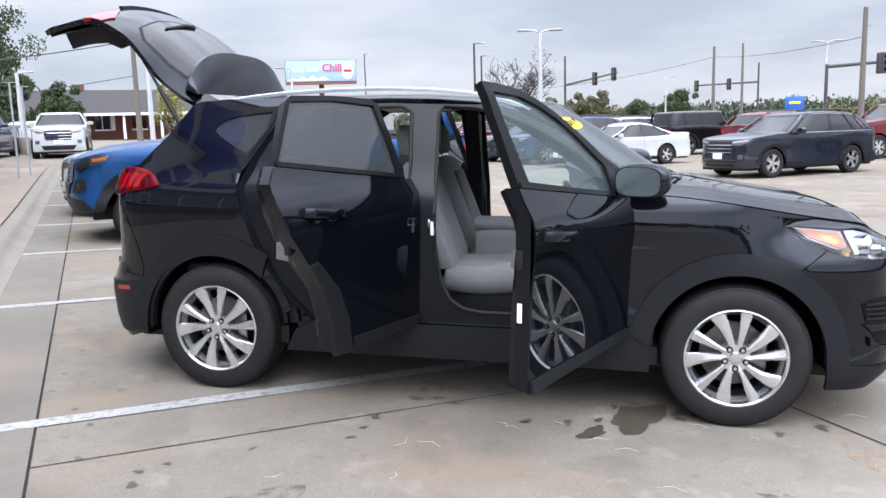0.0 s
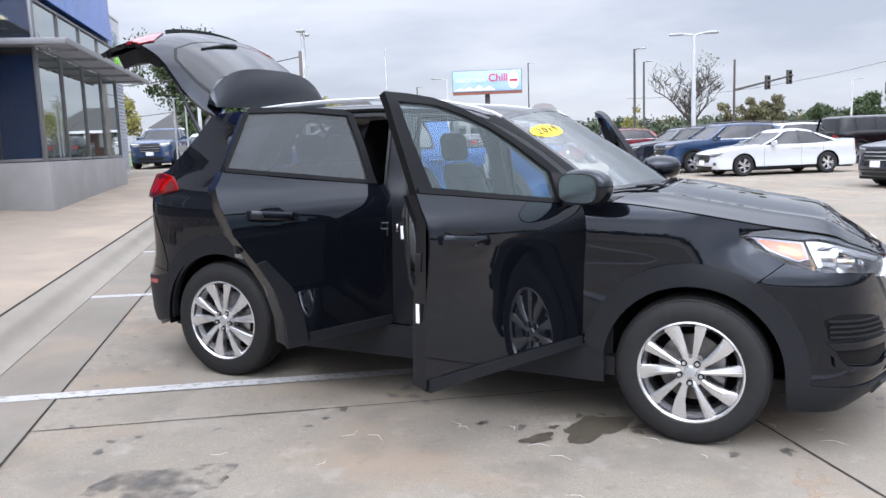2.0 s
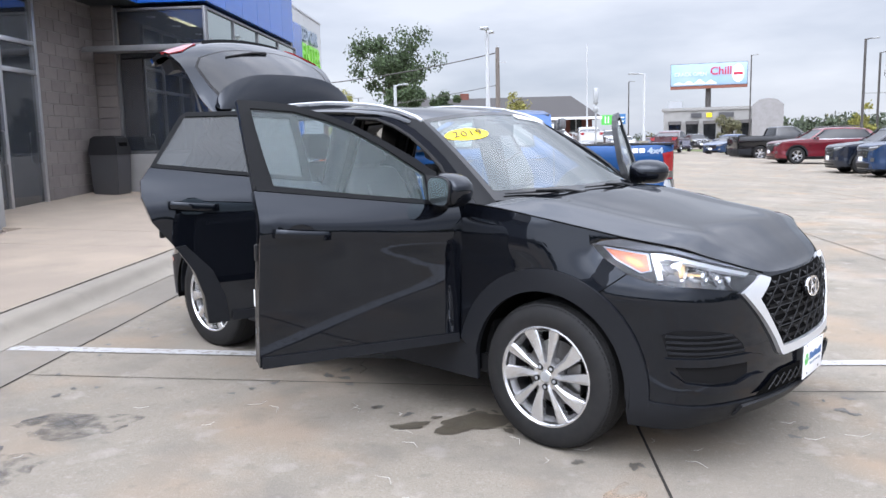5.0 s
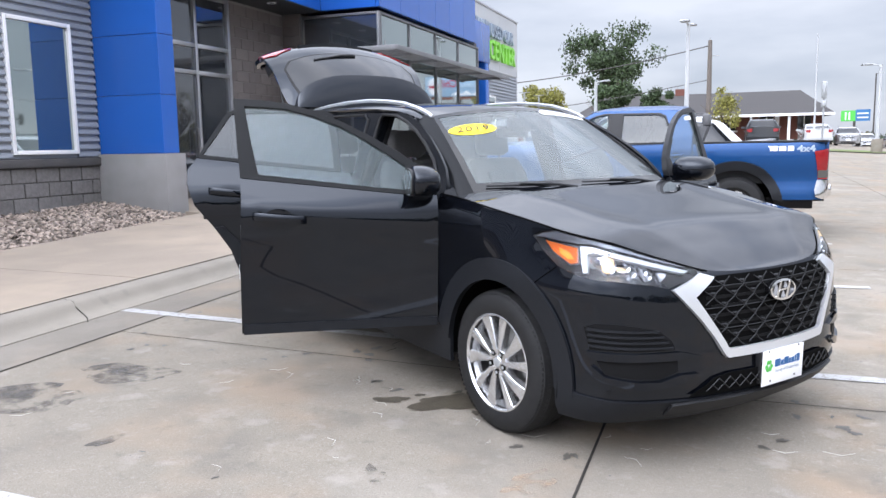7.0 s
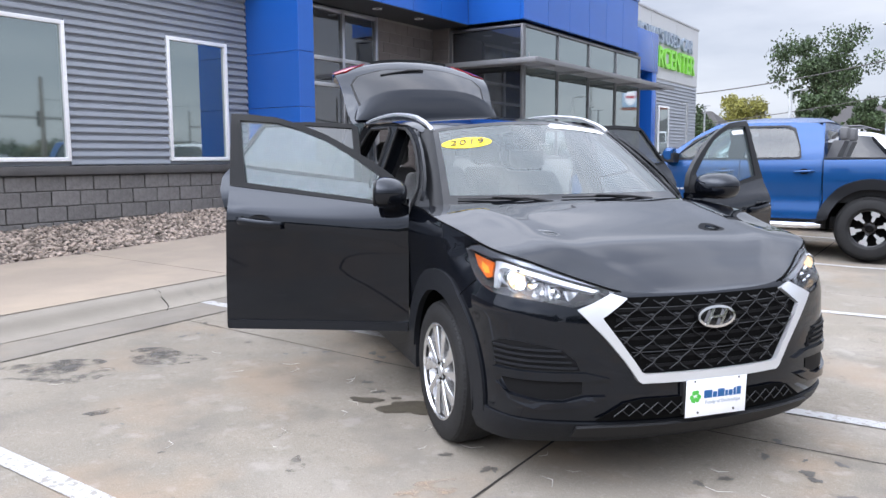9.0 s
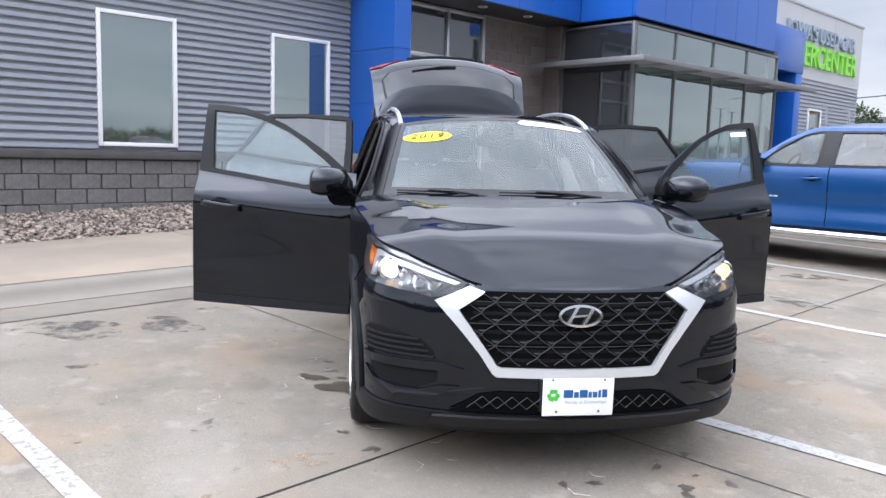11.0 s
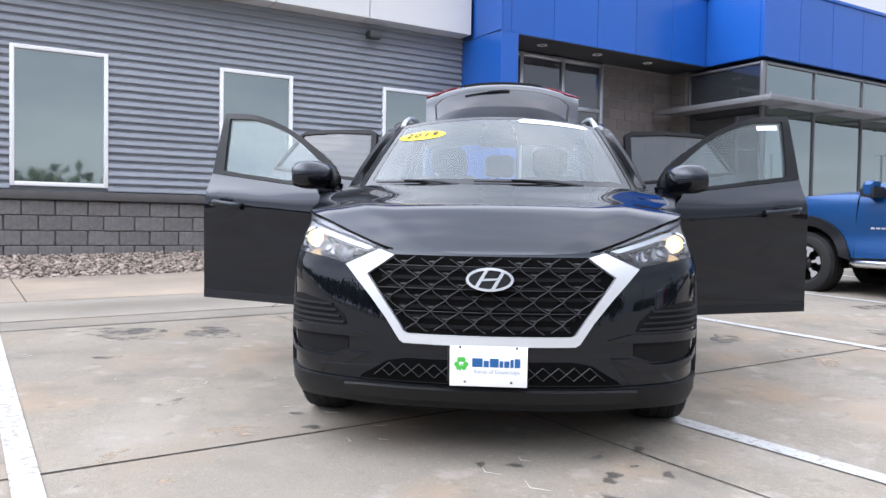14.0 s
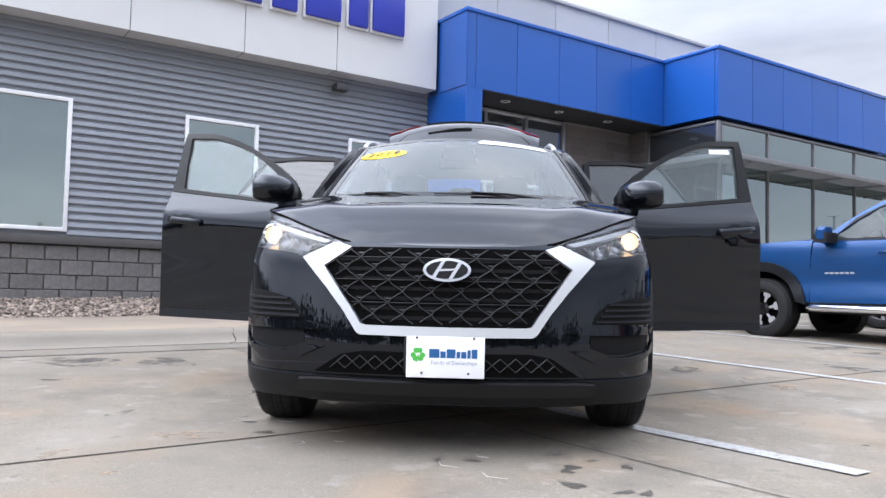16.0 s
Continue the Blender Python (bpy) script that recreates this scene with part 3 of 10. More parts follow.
# white sign band above the siding, parapet behind the blue fascia
band = thing("sign_band", "white metal panel sign band on the facade", "wall panel", kind="structure")
WB = -4.95
seams = [-2.35, -0.25, 1.8, 3.55, 5.2, 6.75, 8.70]
for a, b_ in zip(seams, seams[1:]):
    part("panel", box(WX - 0.05, WB, a + 0.006, b_ - 0.006, 4.215, 6.62, 0.004, seg=1), WHITEPANEL, band, smooth=None)
tagged(part("band_backing", box(WX - 0.3, WB - 0.02, -2.35, 8.695, 4.22, 6.6), MORTAR), "dark backing of the sign band", "wall", kind="structure")
tagged(part("coping", box(WX - 0.35, WB + 0.03, -2.35, 8.72, 6.61, 6.70, 0.01), ALU), "metal coping along the parapet", "trim", kind="structure")
cam_box = thing("wall_light", "small dark wall-mounted flood light under the sign band", "light")
part("housing", box(-0.02, 0.16, -0.11, 0.11, -0.06, 0.05, 0.012), DARKALU, cam_box)
part("bracket", box(-0.06, 0.0, -0.04, 0.04, -0.03, 0.03), DARKALU, cam_box)
cam_box.matrix_basis = pose(WX + 0.04, 6.95, 4.02)

# blue lettering blocks on the band
sign = thing("sign_lettering", "large raised blue sign shapes with white edges on the facade", "sign")
for y, w, h in ((2.30, 1.20, 1.05), (3.72, 0.62, 0.76), (4.50, 0.92, 1.08), (5.58, 0.42, 0.76), (6.14, 0.62, 0.76), (6.90, 0.36, 0.98), (7.34, 0.62, 1.05)):
    part("letter_block", box(WB + 0.05, WB + 0.115, y, y + w, 4.985, 4.985 + h, 0.03), SIGNBLUE, sign)
    part("letter_edge", box(WB + 0.004, WB + 0.06, y - 0.03, y + w + 0.03, 4.955, 5.015 + h, 0.025), TRIMWHITE, sign)

para = thing("parapet", "light grey panel parapet behind the blue fascia", "wall panel", kind="structure")
for k in range(12):
    a = 8.72 + k * 1.5
    part("panel", box(WX - 0.2, WX + 0.10, a + 0.005, a + 1.495, 4.3, 6.55, 0.004, seg=1), GREYPANEL, para, smooth=None)
tagged(part("coping", box(WX - 0.3, WX + 0.16, 8.72, 26.7, 6.55, 6.64, 0.01), ALU), "metal coping along the parapet", "trim", kind="structure")

# blue pillar on a grey base
FX, FX2, FY = -4.12, -2.82, 13.72
pillar = thing("pillar", "glossy blue panelled entrance pillar on a grey base", "pillar", kind="structure")
zs = [1.35, 2.21, 3.08, 4.15]
for za, zb in zip(zs, zs[1:]):
    part("panel", box(WX, FX, 8.75, 9.10, za + 0.004, zb - 0.004, 0.006, seg=1), BLUE, pillar, smooth=None)
part("core", box(WX - 0.05, FX - 0.01, 8.76, 9.09, 1.3, 4.2), SOFFIT, pillar)
part("base", box(WX, FX + 0.07, 8.69, 9.15, 0.1, 1.345, 0.01), GREYBASE, pillar)

fascia = thing("fascia", "blue metal panel fascia over the entrance", "wall panel", kind="structure")
FZ0, FZ1 = 4.13, 5.42
part("panel", box(WB, FX + 0.001, 8.742, 8.76, FZ0 + 0.03, FZ1), BLUE, fascia)
cuts = [8.765, 8.95, 9.85, 10.85, 11.8, 12.75, FY + 0.0]
for a, b_ in zip(cuts, cuts[1:]):
    part("panel", box(FX - 0.08, FX, a + 0.005, b_ - 0.005, FZ0, FZ1, 0.004, seg=1), BLUE, fascia, smooth=None)
part("panel", box(FX + 0.004, FX2 - 0.086, FY - 0.0, FY + 0.08, FZ0, FZ1, 0.004, seg=1), BLUE, fascia, smooth=None)
cuts = [FY, 14.8, 15.85, 16.9, 17.9, 18.95, 20.0]
for a, b_ in zip(cuts, cuts[1:]):
    part("panel", box(FX2 - 0.08, FX2, a + 0.005, b_ - 0.005, FZ0, FZ1, 0.004, seg=1), BLUE, fascia, smooth=None)
part("core", box(WX, FX - 0.085, 8.77, FY, FZ0 + 0.02, FZ1 - 0.02), SOFFIT, fascia)
part("core", box(WX, FX2 - 0.085, FY + 0.085, 20.0, FZ0 + 0.02, FZ1 - 0.02), SOFFIT, fascia)
part("cap", box(WX, FX + 0.03, 8.72, FY + 0.02, FZ1, FZ1 + 0.07, 0.01), BLUE, fascia)
part("cap", box(WX, FX2 + 0.03, FY - 0.03, 20.03, FZ1 + 0.001, FZ1 + 0.072, 0.01), BLUE, fascia)
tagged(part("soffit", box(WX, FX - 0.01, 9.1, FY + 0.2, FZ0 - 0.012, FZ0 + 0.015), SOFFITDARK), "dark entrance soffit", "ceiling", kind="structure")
for y in (9.9, 11.2, 12.5):
    dl = thing("downlight", "round recessed downlight in the soffit", "light", at=pose(-4.5, y, FZ0 - 0.012), group="soffit downlights")
    part("rim", lathe([(0.055, 0.004), (0.09, 0.0), (0.09, -0.008), (0.055, -0.006)], "z", 20, closed=True), TRIMWHITE, dl)
    part("lens", lathe([(0.0, 0.003), (0.056, 0.003)], "z", 20), ALU, dl)

# entrance: glazed door wall, brown block wall
DX = -5.04
ent = thing("door_1", "tall aluminium framed glass entrance doors", "door", kind="structure")
for y in (9.14, 9.85, 10.83, 11.80):
    part("stile", box(DX - 0.06, DX + 0.04, y - 0.035, y + 0.035, 0.4, 4.10, 0.004), ALU, ent)
for z in (0.52, 2.72, 3.18, 4.06):
    for a, b_ in ((9.175, 9.815), (9.885, 10.795), (10.865, 11.765)):
        part("rail", box(DX - 0.06, DX + 0.038, a, b_, z - 0.035, z + 0.035, 0.004), ALU, ent)
for a, b_ in ((9.17, 9.82), (9.88, 10.80), (10.86, 11.77)):
    part("pane", box(DX - 0.02, DX - 0.01, a, b_, 0.55, 4.03), STOREGLASS, ent)
    part("pull_handle", pipe([(DX + 0.04, b_ - 0.1, 1.25), (DX + 0.09, b_ - 0.1, 1.27), (DX + 0.09, b_ - 0.1, 1.75), (DX + 0.04, b_ - 0.1, 1.77)], 0.013), ALU, ent)
bw = thing("wall_entrance", "brown smooth concrete block wall beside the entrance", "wall", kind="structure")
part("backing", box(WX - 0.3, DX - 0.006, 11.84, 14.2, 0.2, 4.2), PALEMORTAR, bw)
part("backing", box(DX - 0.1, -4.62, 13.76, 14.1, 0.2, 4.2), MORTAR, bw)
for row in range(18):
    z0 = 0.42 + row * 0.2035
    y = 11.84 - (0.2 if row % 2 else 0)
    while y < 13.72:
        a, c = max(y, 11.845), min(y + 0.397, 13.735)
        if c - a > 0.05:
            part("block", box(-0.04, 0.0, a, c, 0, 0.195, 0.005, seg=1), SMOOTHBLOCK, bw, at=pose(DX + random.uniform(0, 0.004), 0, z0), smooth=None)
        y += 0.405
    part("block", box(DX + 0.01, -4.63, -0.03, 0.0, 0, 0.195, 0.005, seg=1), SMOOTHBLOCK, bw, at=pose(0, 13.765, z0), smooth=None)

# corner showroom of glass with a slatted sun shade
show = thing("window_4", "floor-to-ceiling showroom glazing in aluminium frames", "window", kind="structure")
GX, GY = -2.87, 13.79
for x in (-4.60, GX - 0.03):
    part("post", box(x - 0.025, x + 0.025, GY - 0.01, GY + 0.09, 1.37, 4.06, 0.004), MULLION, show)
for z in (1.40, 3.28, 4.03):
    part("rail", box(-4.565, GX - 0.065, GY - 0.008, GY + 0.08, z - 0.022, z + 0.022, 0.004), MULLION, show)
part("pane", box(-4.565, GX - 0.065, GY + 0.03, GY + 0.04, 1.43, 4.0), STOREGLASS, show)
ys = [GY + 0.12, 15.42, 17.06, 18.72, 20.40]
for y in ys:
    part("post", box(GX - 0.09, GX - 0.002, y - 0.013, y + 0.013, 1.37, 4.06, 0.003), MULLION, show)
for a, b_ in zip(ys, ys[1:]):
    for z in (1.40, 3.28, 4.03):
        part("rail", box(GX - 0.08, GX - 0.002, a + 0.03, b_ - 0.03, z - 0.022, z + 0.022, 0.004), MULLION, show)
    part("pane", box(GX - 0.05, GX - 0.04, a + 0.03, b_ - 0.03, 1.43, 3.25), WINGLASS, show)
    part("pane", box(GX - 0.05, GX - 0.04, a + 0.03, b_ - 0.03, 3.31, 4.0), WINGLASS, show)
plinth = thing("plinth", "grey panelled plinth under the showroom glass", "wall", kind="structure")
part("panel", box(-4.70, GX + 0.06, GY - 0.07, GY + 0.10, 0.2, 1.365, 0.006), GREYBASE, plinth)
for a, b_ in ((GY + 0.105, 16.0), (16.006, 18.2), (18.206, 20.45)):
    part("panel", box(GX - 0.12, GX + 0.058, a, b_, 0.2, 1.365, 0.006), GREYBASE, plinth)
shade_ = thing("sun_shade", "aluminium slatted sun shade wrapped round the showroom corner", "awning")
SH = 0.62
for k in range(7):
    o = SH * (k + 0.5) / 7
    part("slat", box(GX + o - 0.028, GX + o + 0.028, GY - o, 21.3, 3.235, 3.255), SHADEALU, shade_)
    part("slat", box(-4.9, GX + o - 0.036, GY - o - 0.035, GY - o + 0.035, 3.235, 3.255), SHADEALU, shade_)
part("edge", box(GX + SH, GX + SH + 0.03, GY - SH - 0.03, 21.3, 3.20, 3.30, 0.006), SHADEALU, shade_)
part("edge", box(-4.95, GX + SH - 0.001, GY - SH - 0.03, GY - SH, 3.20, 3.30, 0.006), SHADEALU, shade_)
for y in ys[1:] + [14.0]:
    part("arm", box(GX, GX + SH, y - 0.02, y + 0.02, 3.18, 3.23), SHADEALU, shade_)
    part("tie", tube((GX + 0.01, y, 3.50), (GX + 0.10, y, 3.27), 0.012, seg=6), SHADEALU, shade_)

# inside the showroom: floor, back walls, lit lamps, desks
tagged(part("floor_inside", box(-13, WX - 0.31, 8.9, 20.4, 0.3, 0.50), INFLOOR), "polished showroom floor", "floor", kind="structure")
tagged(part("floor_showroom", box(WX - 0.30, GX - 0.13, 14.15, 20.4, 0.3, 0.50), INFLOOR), "polished showroom floor", "floor", kind="structure")
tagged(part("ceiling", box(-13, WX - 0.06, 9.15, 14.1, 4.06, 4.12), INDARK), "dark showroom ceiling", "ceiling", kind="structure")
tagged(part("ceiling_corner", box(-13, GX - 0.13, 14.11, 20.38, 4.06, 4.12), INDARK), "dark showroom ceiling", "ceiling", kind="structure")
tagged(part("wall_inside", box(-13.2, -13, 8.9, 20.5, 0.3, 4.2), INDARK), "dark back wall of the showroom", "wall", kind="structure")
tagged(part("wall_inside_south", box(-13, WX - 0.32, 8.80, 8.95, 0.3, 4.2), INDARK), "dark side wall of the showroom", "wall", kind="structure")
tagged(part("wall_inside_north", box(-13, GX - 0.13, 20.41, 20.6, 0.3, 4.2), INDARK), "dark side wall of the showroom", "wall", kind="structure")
for x, y in ((-6.6, 10.6), (-7.4, 12.6), (-3.9, 15.3), (-5.5, 17.0), (-8.5, 15.5)):
    cl = thing("ceiling_light", "lit linear ceiling light in the showroom", "light", at=pose(x, y, 4.05), group="showroom lights")
    part("frame", box(-0.08, 0.08, -0.62, 0.62, -0.03, 0.0, 0.005), TRIMWHITE, cl)
    part("diffuser", box(-0.06, 0.06, -0.58, 0.58, -0.045, -0.031), LAMPGLOW, cl)
for x, y in ((-4.2, 16.2), (-6.8, 11.2)):
    dk = thing("desk", "plain dark office desk inside the showroom", "desk", at=pose(x, y, 0.5))
    part("desktop", box(-0.4, 0.4, -0.8, 0.8, 0.71, 0.75, 0.006), INTRIM, dk)
    part("side_panel", box(-0.38, 0.38, -0.78, -0.74, 0, 0.71), INTRIM, dk)
    part("side_panel", box(-0.38, 0.38, 0.74, 0.78, 0, 0.71), INTRIM, dk)

# blue portal and the grey far wing with lettering
portal = thing("portal", "blue panelled portal at the end of the showroom", "pillar", kind="structure")
part("post", box(-4.6, -3.42, 20.62, 20.95, 0.2, 5.05, 0.01), BLUE, portal)
part("post", box(-4.6, -3.42, 22.9, 23.3, 0.2, 5.05, 0.01), BLUE, portal)
part("lintel", box(-4.6, -3.40, 20.60, 23.32, 3.9, 5.06, 0.01), BLUE, portal)
part("back_panel", box(-4.9, -4.62, 20.62, 23.3, 0.2, 5.0), SOFFIT, portal)
wing = thing("wall_wing", "grey building wing with siding and a panel sign band", "wall", kind="structure")
VX, VY0, VY1 = -4.62, 23.33, 31.46
part("core", box(-14, VX - 0.04, VY0, VY1, 0.1, 6.30), GREYPANEL, wing)
for k in range(3):
    a = VY0 + (VY1 - VY0) * k / 3
    part("panel", box(VX - 0.039, VX, a + 0.004, a + (VY1 - VY0) / 3 - 0.004, 4.12, 6.30, 0.003, seg=1), GREYPANEL, wing, smooth=None)
for k in range(26):
    z = 0.9 + k * 0.123
    part("siding_plank", prism([(-0.039, 0), (0.0, 0.004), (-0.03, 0.09), (-0.039, 0.122)], lambda a, b: (VX + a, VY0, b), lambda a, b: (VX + a, VY1, b)), SIDING, wing, at=pose(0, 0, z), smooth=None)
part("cap", box(-14, VX + 0.03, VY0, VY1 + 0.03, 6.30, 6.36), ALU, wing)
for a in (24.2, 27.0):
    w = thing("window_5", "white-framed window in the grey wing", "window", kind="structure")
    for q in ((a, a + 0.06, 1.4, 3.2), (a + 1.04, a + 1.1, 1.4, 3.2), (a + 0.06, a + 1.04, 1.4, 1.46), (a + 0.06, a + 1.04, 3.14, 3.2)):
        part("window_frame", box(VX - 0.02, VX + 0.03, *q), TRIMWHITE, w)
    part("pane", box(VX - 0.01, VX + 0.012, a + 0.06, a + 1.04, 1.46, 3.14), WINGLASS, w)
def letters(parent, bm, material):
    """Splits a text mesh into its letters."""
    left = set(bm.verts)
    while left:
        todo, got = [left.pop()], []
        while todo:
            v = todo.pop()
            got.append(v)
            for e in v.link_edges:
                o = e.other_vert(v)
                if o in left:
                    left.remove(o)
                    todo.append(o)
        idx = {v: k for k, v in enumerate(got)}
        me = bpy.data.meshes.new("letter")
        me.from_pydata([tuple(v.co) for v in got], [], [[idx[q] for q in f.verts] for f in {f for v in got for f in v.link_faces}])
        me.materials.append(material)
        new("letter", me).parent = parent


for body, z, size, m_, gap in (("IOWA'S USED CAR", 5.52, 0.66, INKGREY, 1.05), ("SUPERCENTER", 4.82, 0.98, LIME, 1.0)):
    t_ = text_mesh(body, size, 0.05, 0.012, gap)
    bmesh.ops.remove_doubles(t_, verts=t_.verts[:], dist=1e-4)
    bmesh.ops.transform(t_, matrix=Matrix.Translation((VX + 0.05, (VY0 + VY1) / 2 + 0.25, z)) @ Matrix.Rotation(radians(90), 4, "Z"), verts=t_.verts[:])
    letters(thing("sign_lettering", "raised %s sign lettering on the grey wing" % ("dark" if m_ is INKGREY else "lime green"), "sign"), t_, m_)
# body of the building behind the facade
tagged(part("roof_slab", box(-16, WX - 0.36, -2.35, 23.3, 6.35, 6.5), GREYBASE), "flat building roof", "roof", kind="structure")
tagged(part("wall_back", box(-16.2, -16, -2.35, 31, 0, 6.5), GREYPANEL), "grey back wall of the building", "wall", kind="structure")
tagged(part("wall_end", box(-16, WX - 0.06, -2.55, -2.352, 0, 6.5), GREYPANEL), "grey end wall of the building", "wall", kind="structure")

# planting bed of stones along the wall
rng = random.Random(4)
bm = bmesh.new()
base_ico = bmesh.new()
bmesh.ops.create_icosphere(base_ico, subdivisions=1, radius=1)
ico_v = [v.co.copy() for v in base_ico.verts]
ico_f = [[v.index for v in f.verts] for f in base_ico.faces]
base_ico.free()
verts, faces = [], []
for k in range(13000):
    y = rng.uniform(-0.6, 8.72)
    x = rng.uniform(WX + 0.03, -3.72)
    r = rng.choice((0.013, 0.017, 0.021, 0.025, 0.030, 0.038))
    z = pave_z(-3.75, y) - 0.02 + 0.20 * (max(0, -3.75 - x) / 1.5) ** 0.8 + rng.uniform(-0.005, 0.018)
    m3 = Euler((rng.gauss(0, 0.45), rng.gauss(0, 0.45), rng.uniform(0, 6))).to_matrix()
    sx = (r * rng.uniform(0.9, 1.5), r * rng.uniform(0.7, 1.1), r * rng.uniform(0.30, 0.55))
    o = len(verts)
    for v in ico_v:
        w = m3 @ Vector((v.x * sx[0], v.y * sx[1], v.z * sx[2])) * rng.uniform(0.85, 1.15)
        verts.append((x + w.x, y + w.y, z + w.z))
    faces += [[o + i for i in f] for f in ico_f]
me = bpy.data.meshes.new("river_stones")
me.from_pydata(verts, [], faces)
me.materials.append(ROCK)
me.polygons.foreach_set("use_smooth", [True] * len(me.polygons))
tagged(new("river_stones", me), "bed of mixed tan and grey river stones along the wall", "stones", kind="stuff")
b = bmesh.new()
rows = [[b.verts.new((x, y, pave_z(-3.75, y) - 0.04 + 0.20 * (max(0, -3.75 - x) / 1.5) ** 0.8)) for x in (-3.74, -4.2, -4.8, WX)] for y in np.arange(-2.09, 8.8, 0.99)]
for p, q in zip(rows, rows[1:]):
    for k in range(3):
        b.faces.new((p[k], p[k + 1], q[k + 1], q[k]))
tagged(part("soil_bed", b, SOIL), "dark soil under the stones", "soil", kind="structure")

# ---- car bodies ----
def soft_step(a, b, v):
    t = clamp((v - a) / (b - a), 0.0, 1.0)
    return t * t * (3 - 2 * t)


class Shape:
    """A car's outer skin: P(s, z, side). s runs along the side (equal to x there) and on round the nose and tail."""

    def __init__(self, front, rear, side_off, front_off, rear_off, top):
        pts = [Vector(p) for p in rear[::-1]] + [Vector(p) for p in front]
        s = [0.0]
        for a, b in zip(pts, pts[1:]):
            s.append(s[-1] + (b - a).length)
        i0 = len(rear)
        shift = s[i0] - front[0][0]
        s = [v - shift for v in s]
        self.s0, self.s1 = s[0], s[-1]
        self.fx, self.fy = Spline(s, [p.x for p in pts]), Spline(s, [p.y for p in pts])
        self.so, self.fo, self.ro = Spline(*side_off), Spline(*front_off), Spline(*rear_off)
        self.top = Spline(*top)
        self.ridge = 0.008
        self.taper = 0.0

    def P(self, s, z, side=-1, out=0.0):
        x, y = self.fx(s), max(0.0, self.fy(s))
        dx, dy = self.fx(s + 0.01) - self.fx(s - 0.01), self.fy(s + 0.01) - self.fy(s - 0.01)
        if s > self.s1 - 0.01:
            dx, dy = 0.0, -1.0
        if s < self.s0 + 0.01:
            dx, dy = 0.0, 1.0
        l = math.hypot(dx, dy) or 1
        nx, ny = -dy / l, dx / l
        line = float(np.interp(x, [-1.9, -1.1, -0.2, 0.8, 1.6], [1.09, 1.12, 1.09, 0.93, 0.90]))
        ridge = self.ridge * math.exp(-((z - line) / 0.042) ** 2) * ny * ny
        nip = self.taper * soft_step(1.15, 1.6, x) * soft_step(0.76, 0.97, z) if self.taper else 0.0
        off = ridge + (self.so(z) - nip) * ny * ny + (self.fo(z) if nx > 0 else self.ro(z)) * nx * nx + out
        yy = y + ny * off
        if s > self.s1 - 0.02 or s < self.s0 + 0.02:
            yy = y
        return Vector((x + nx * off, side * max(0.0, yy), z))

    def on(self, side=-1, out=0.0):
        return lambda s, z: self.P(s, z, side, out)


TUC = Shape(
    front=[(1.0, 0.92), (1.3, 0.925), (1.55, 0.920), (1.75, 0.904), (1.90, 0.866), (1.99, 0.812), (2.06, 0.725), (2.115, 0.612), (2.16, 0.485), (2.19, 0.34), (2.211, 0.17), (2.217, 0.0)],
    rear=[(-1.0, 0.92), (-1.35, 0.915), (-1.65, 0.895), (-1.88, 0.845), (-2.03, 0.755), (-2.13, 0.60), (-2.19, 0.4), (-2.215, 0.2), (-2.22, 0.0)],
    side_off=([0.16, 0.22, 0.30, 0.43, 0.50, 0.56, 0.63, 0.70, 0.85, 0.98, 1.05, 1.12, 1.20, 1.35, 1.50, 1.58, 1.64], [-0.09, -0.034, -0.0190, -0.0178, -0.0174, -0.0168, -0.0157, -0.0142, -0.0096, -0.003, -0.011, -0.041, -0.077, -0.133, -0.19, -0.222, -0.26]),
    front_off=([0.18, 0.26, 0.34, 0.44, 0.56, 0.70, 0.79, 0.85, 0.90, 0.96, 1.05], [-0.15, -0.05, -0.005, 0.0, -0.01, -0.025, -0.040, -0.064, -0.11, -0.18, -0.31]),
    rear_off=([0.18, 0.30, 0.40, 0.58, 0.66, 0.80, 0.95, 1.10, 1.22, 1.4, 1.58, 1.64], [-0.12, -0.02, 0.0, 0.0, -0.04, -0.06, -0.07, -0.085, -0.13, -0.30, -0.50, -0.58]),
    top=([0.8, 1.0, 1.266, 1.45, 1.659, 1.856, 2.054, 2.227, 2.368, 2.46, 2.60, 2.9], [1.118, 1.108, 1.080, 1.050, 1.018, 0.995, 0.961, 0.918, 0.880, 0.858, 0.846, 0.842]))
TUC.taper = 0.075
CAR_AT = pose(2.13, 4.225, 0.052, 0, 1.7, -36.3) @ pose(0, 0.013, 0)
car = thing("suv", "glossy black compact suv with all doors and tailgate open", "car", at=CAR_AT)
HUB = 0.345
S1 = TUC.s1


def both(fn):
    for side in (-1, 1):
        fn(side)


# body shell: fenders, sills, quarters, pillars
LENS_TOP = [(1.523, 0.973), (1.565, 0.995), (1.659, 1.010), (1.856, 0.988), (2.054, 0.954), (2.227, 0.911), (2.368, 0.873), (2.432, 0.851)]
LENS_LOW = [(2.254, 0.795), (2.16, 0.811), (2.012, 0.826), (1.87, 0.830), (1.782, 0.845), (1.71, 0.865), (1.586, 0.924)]


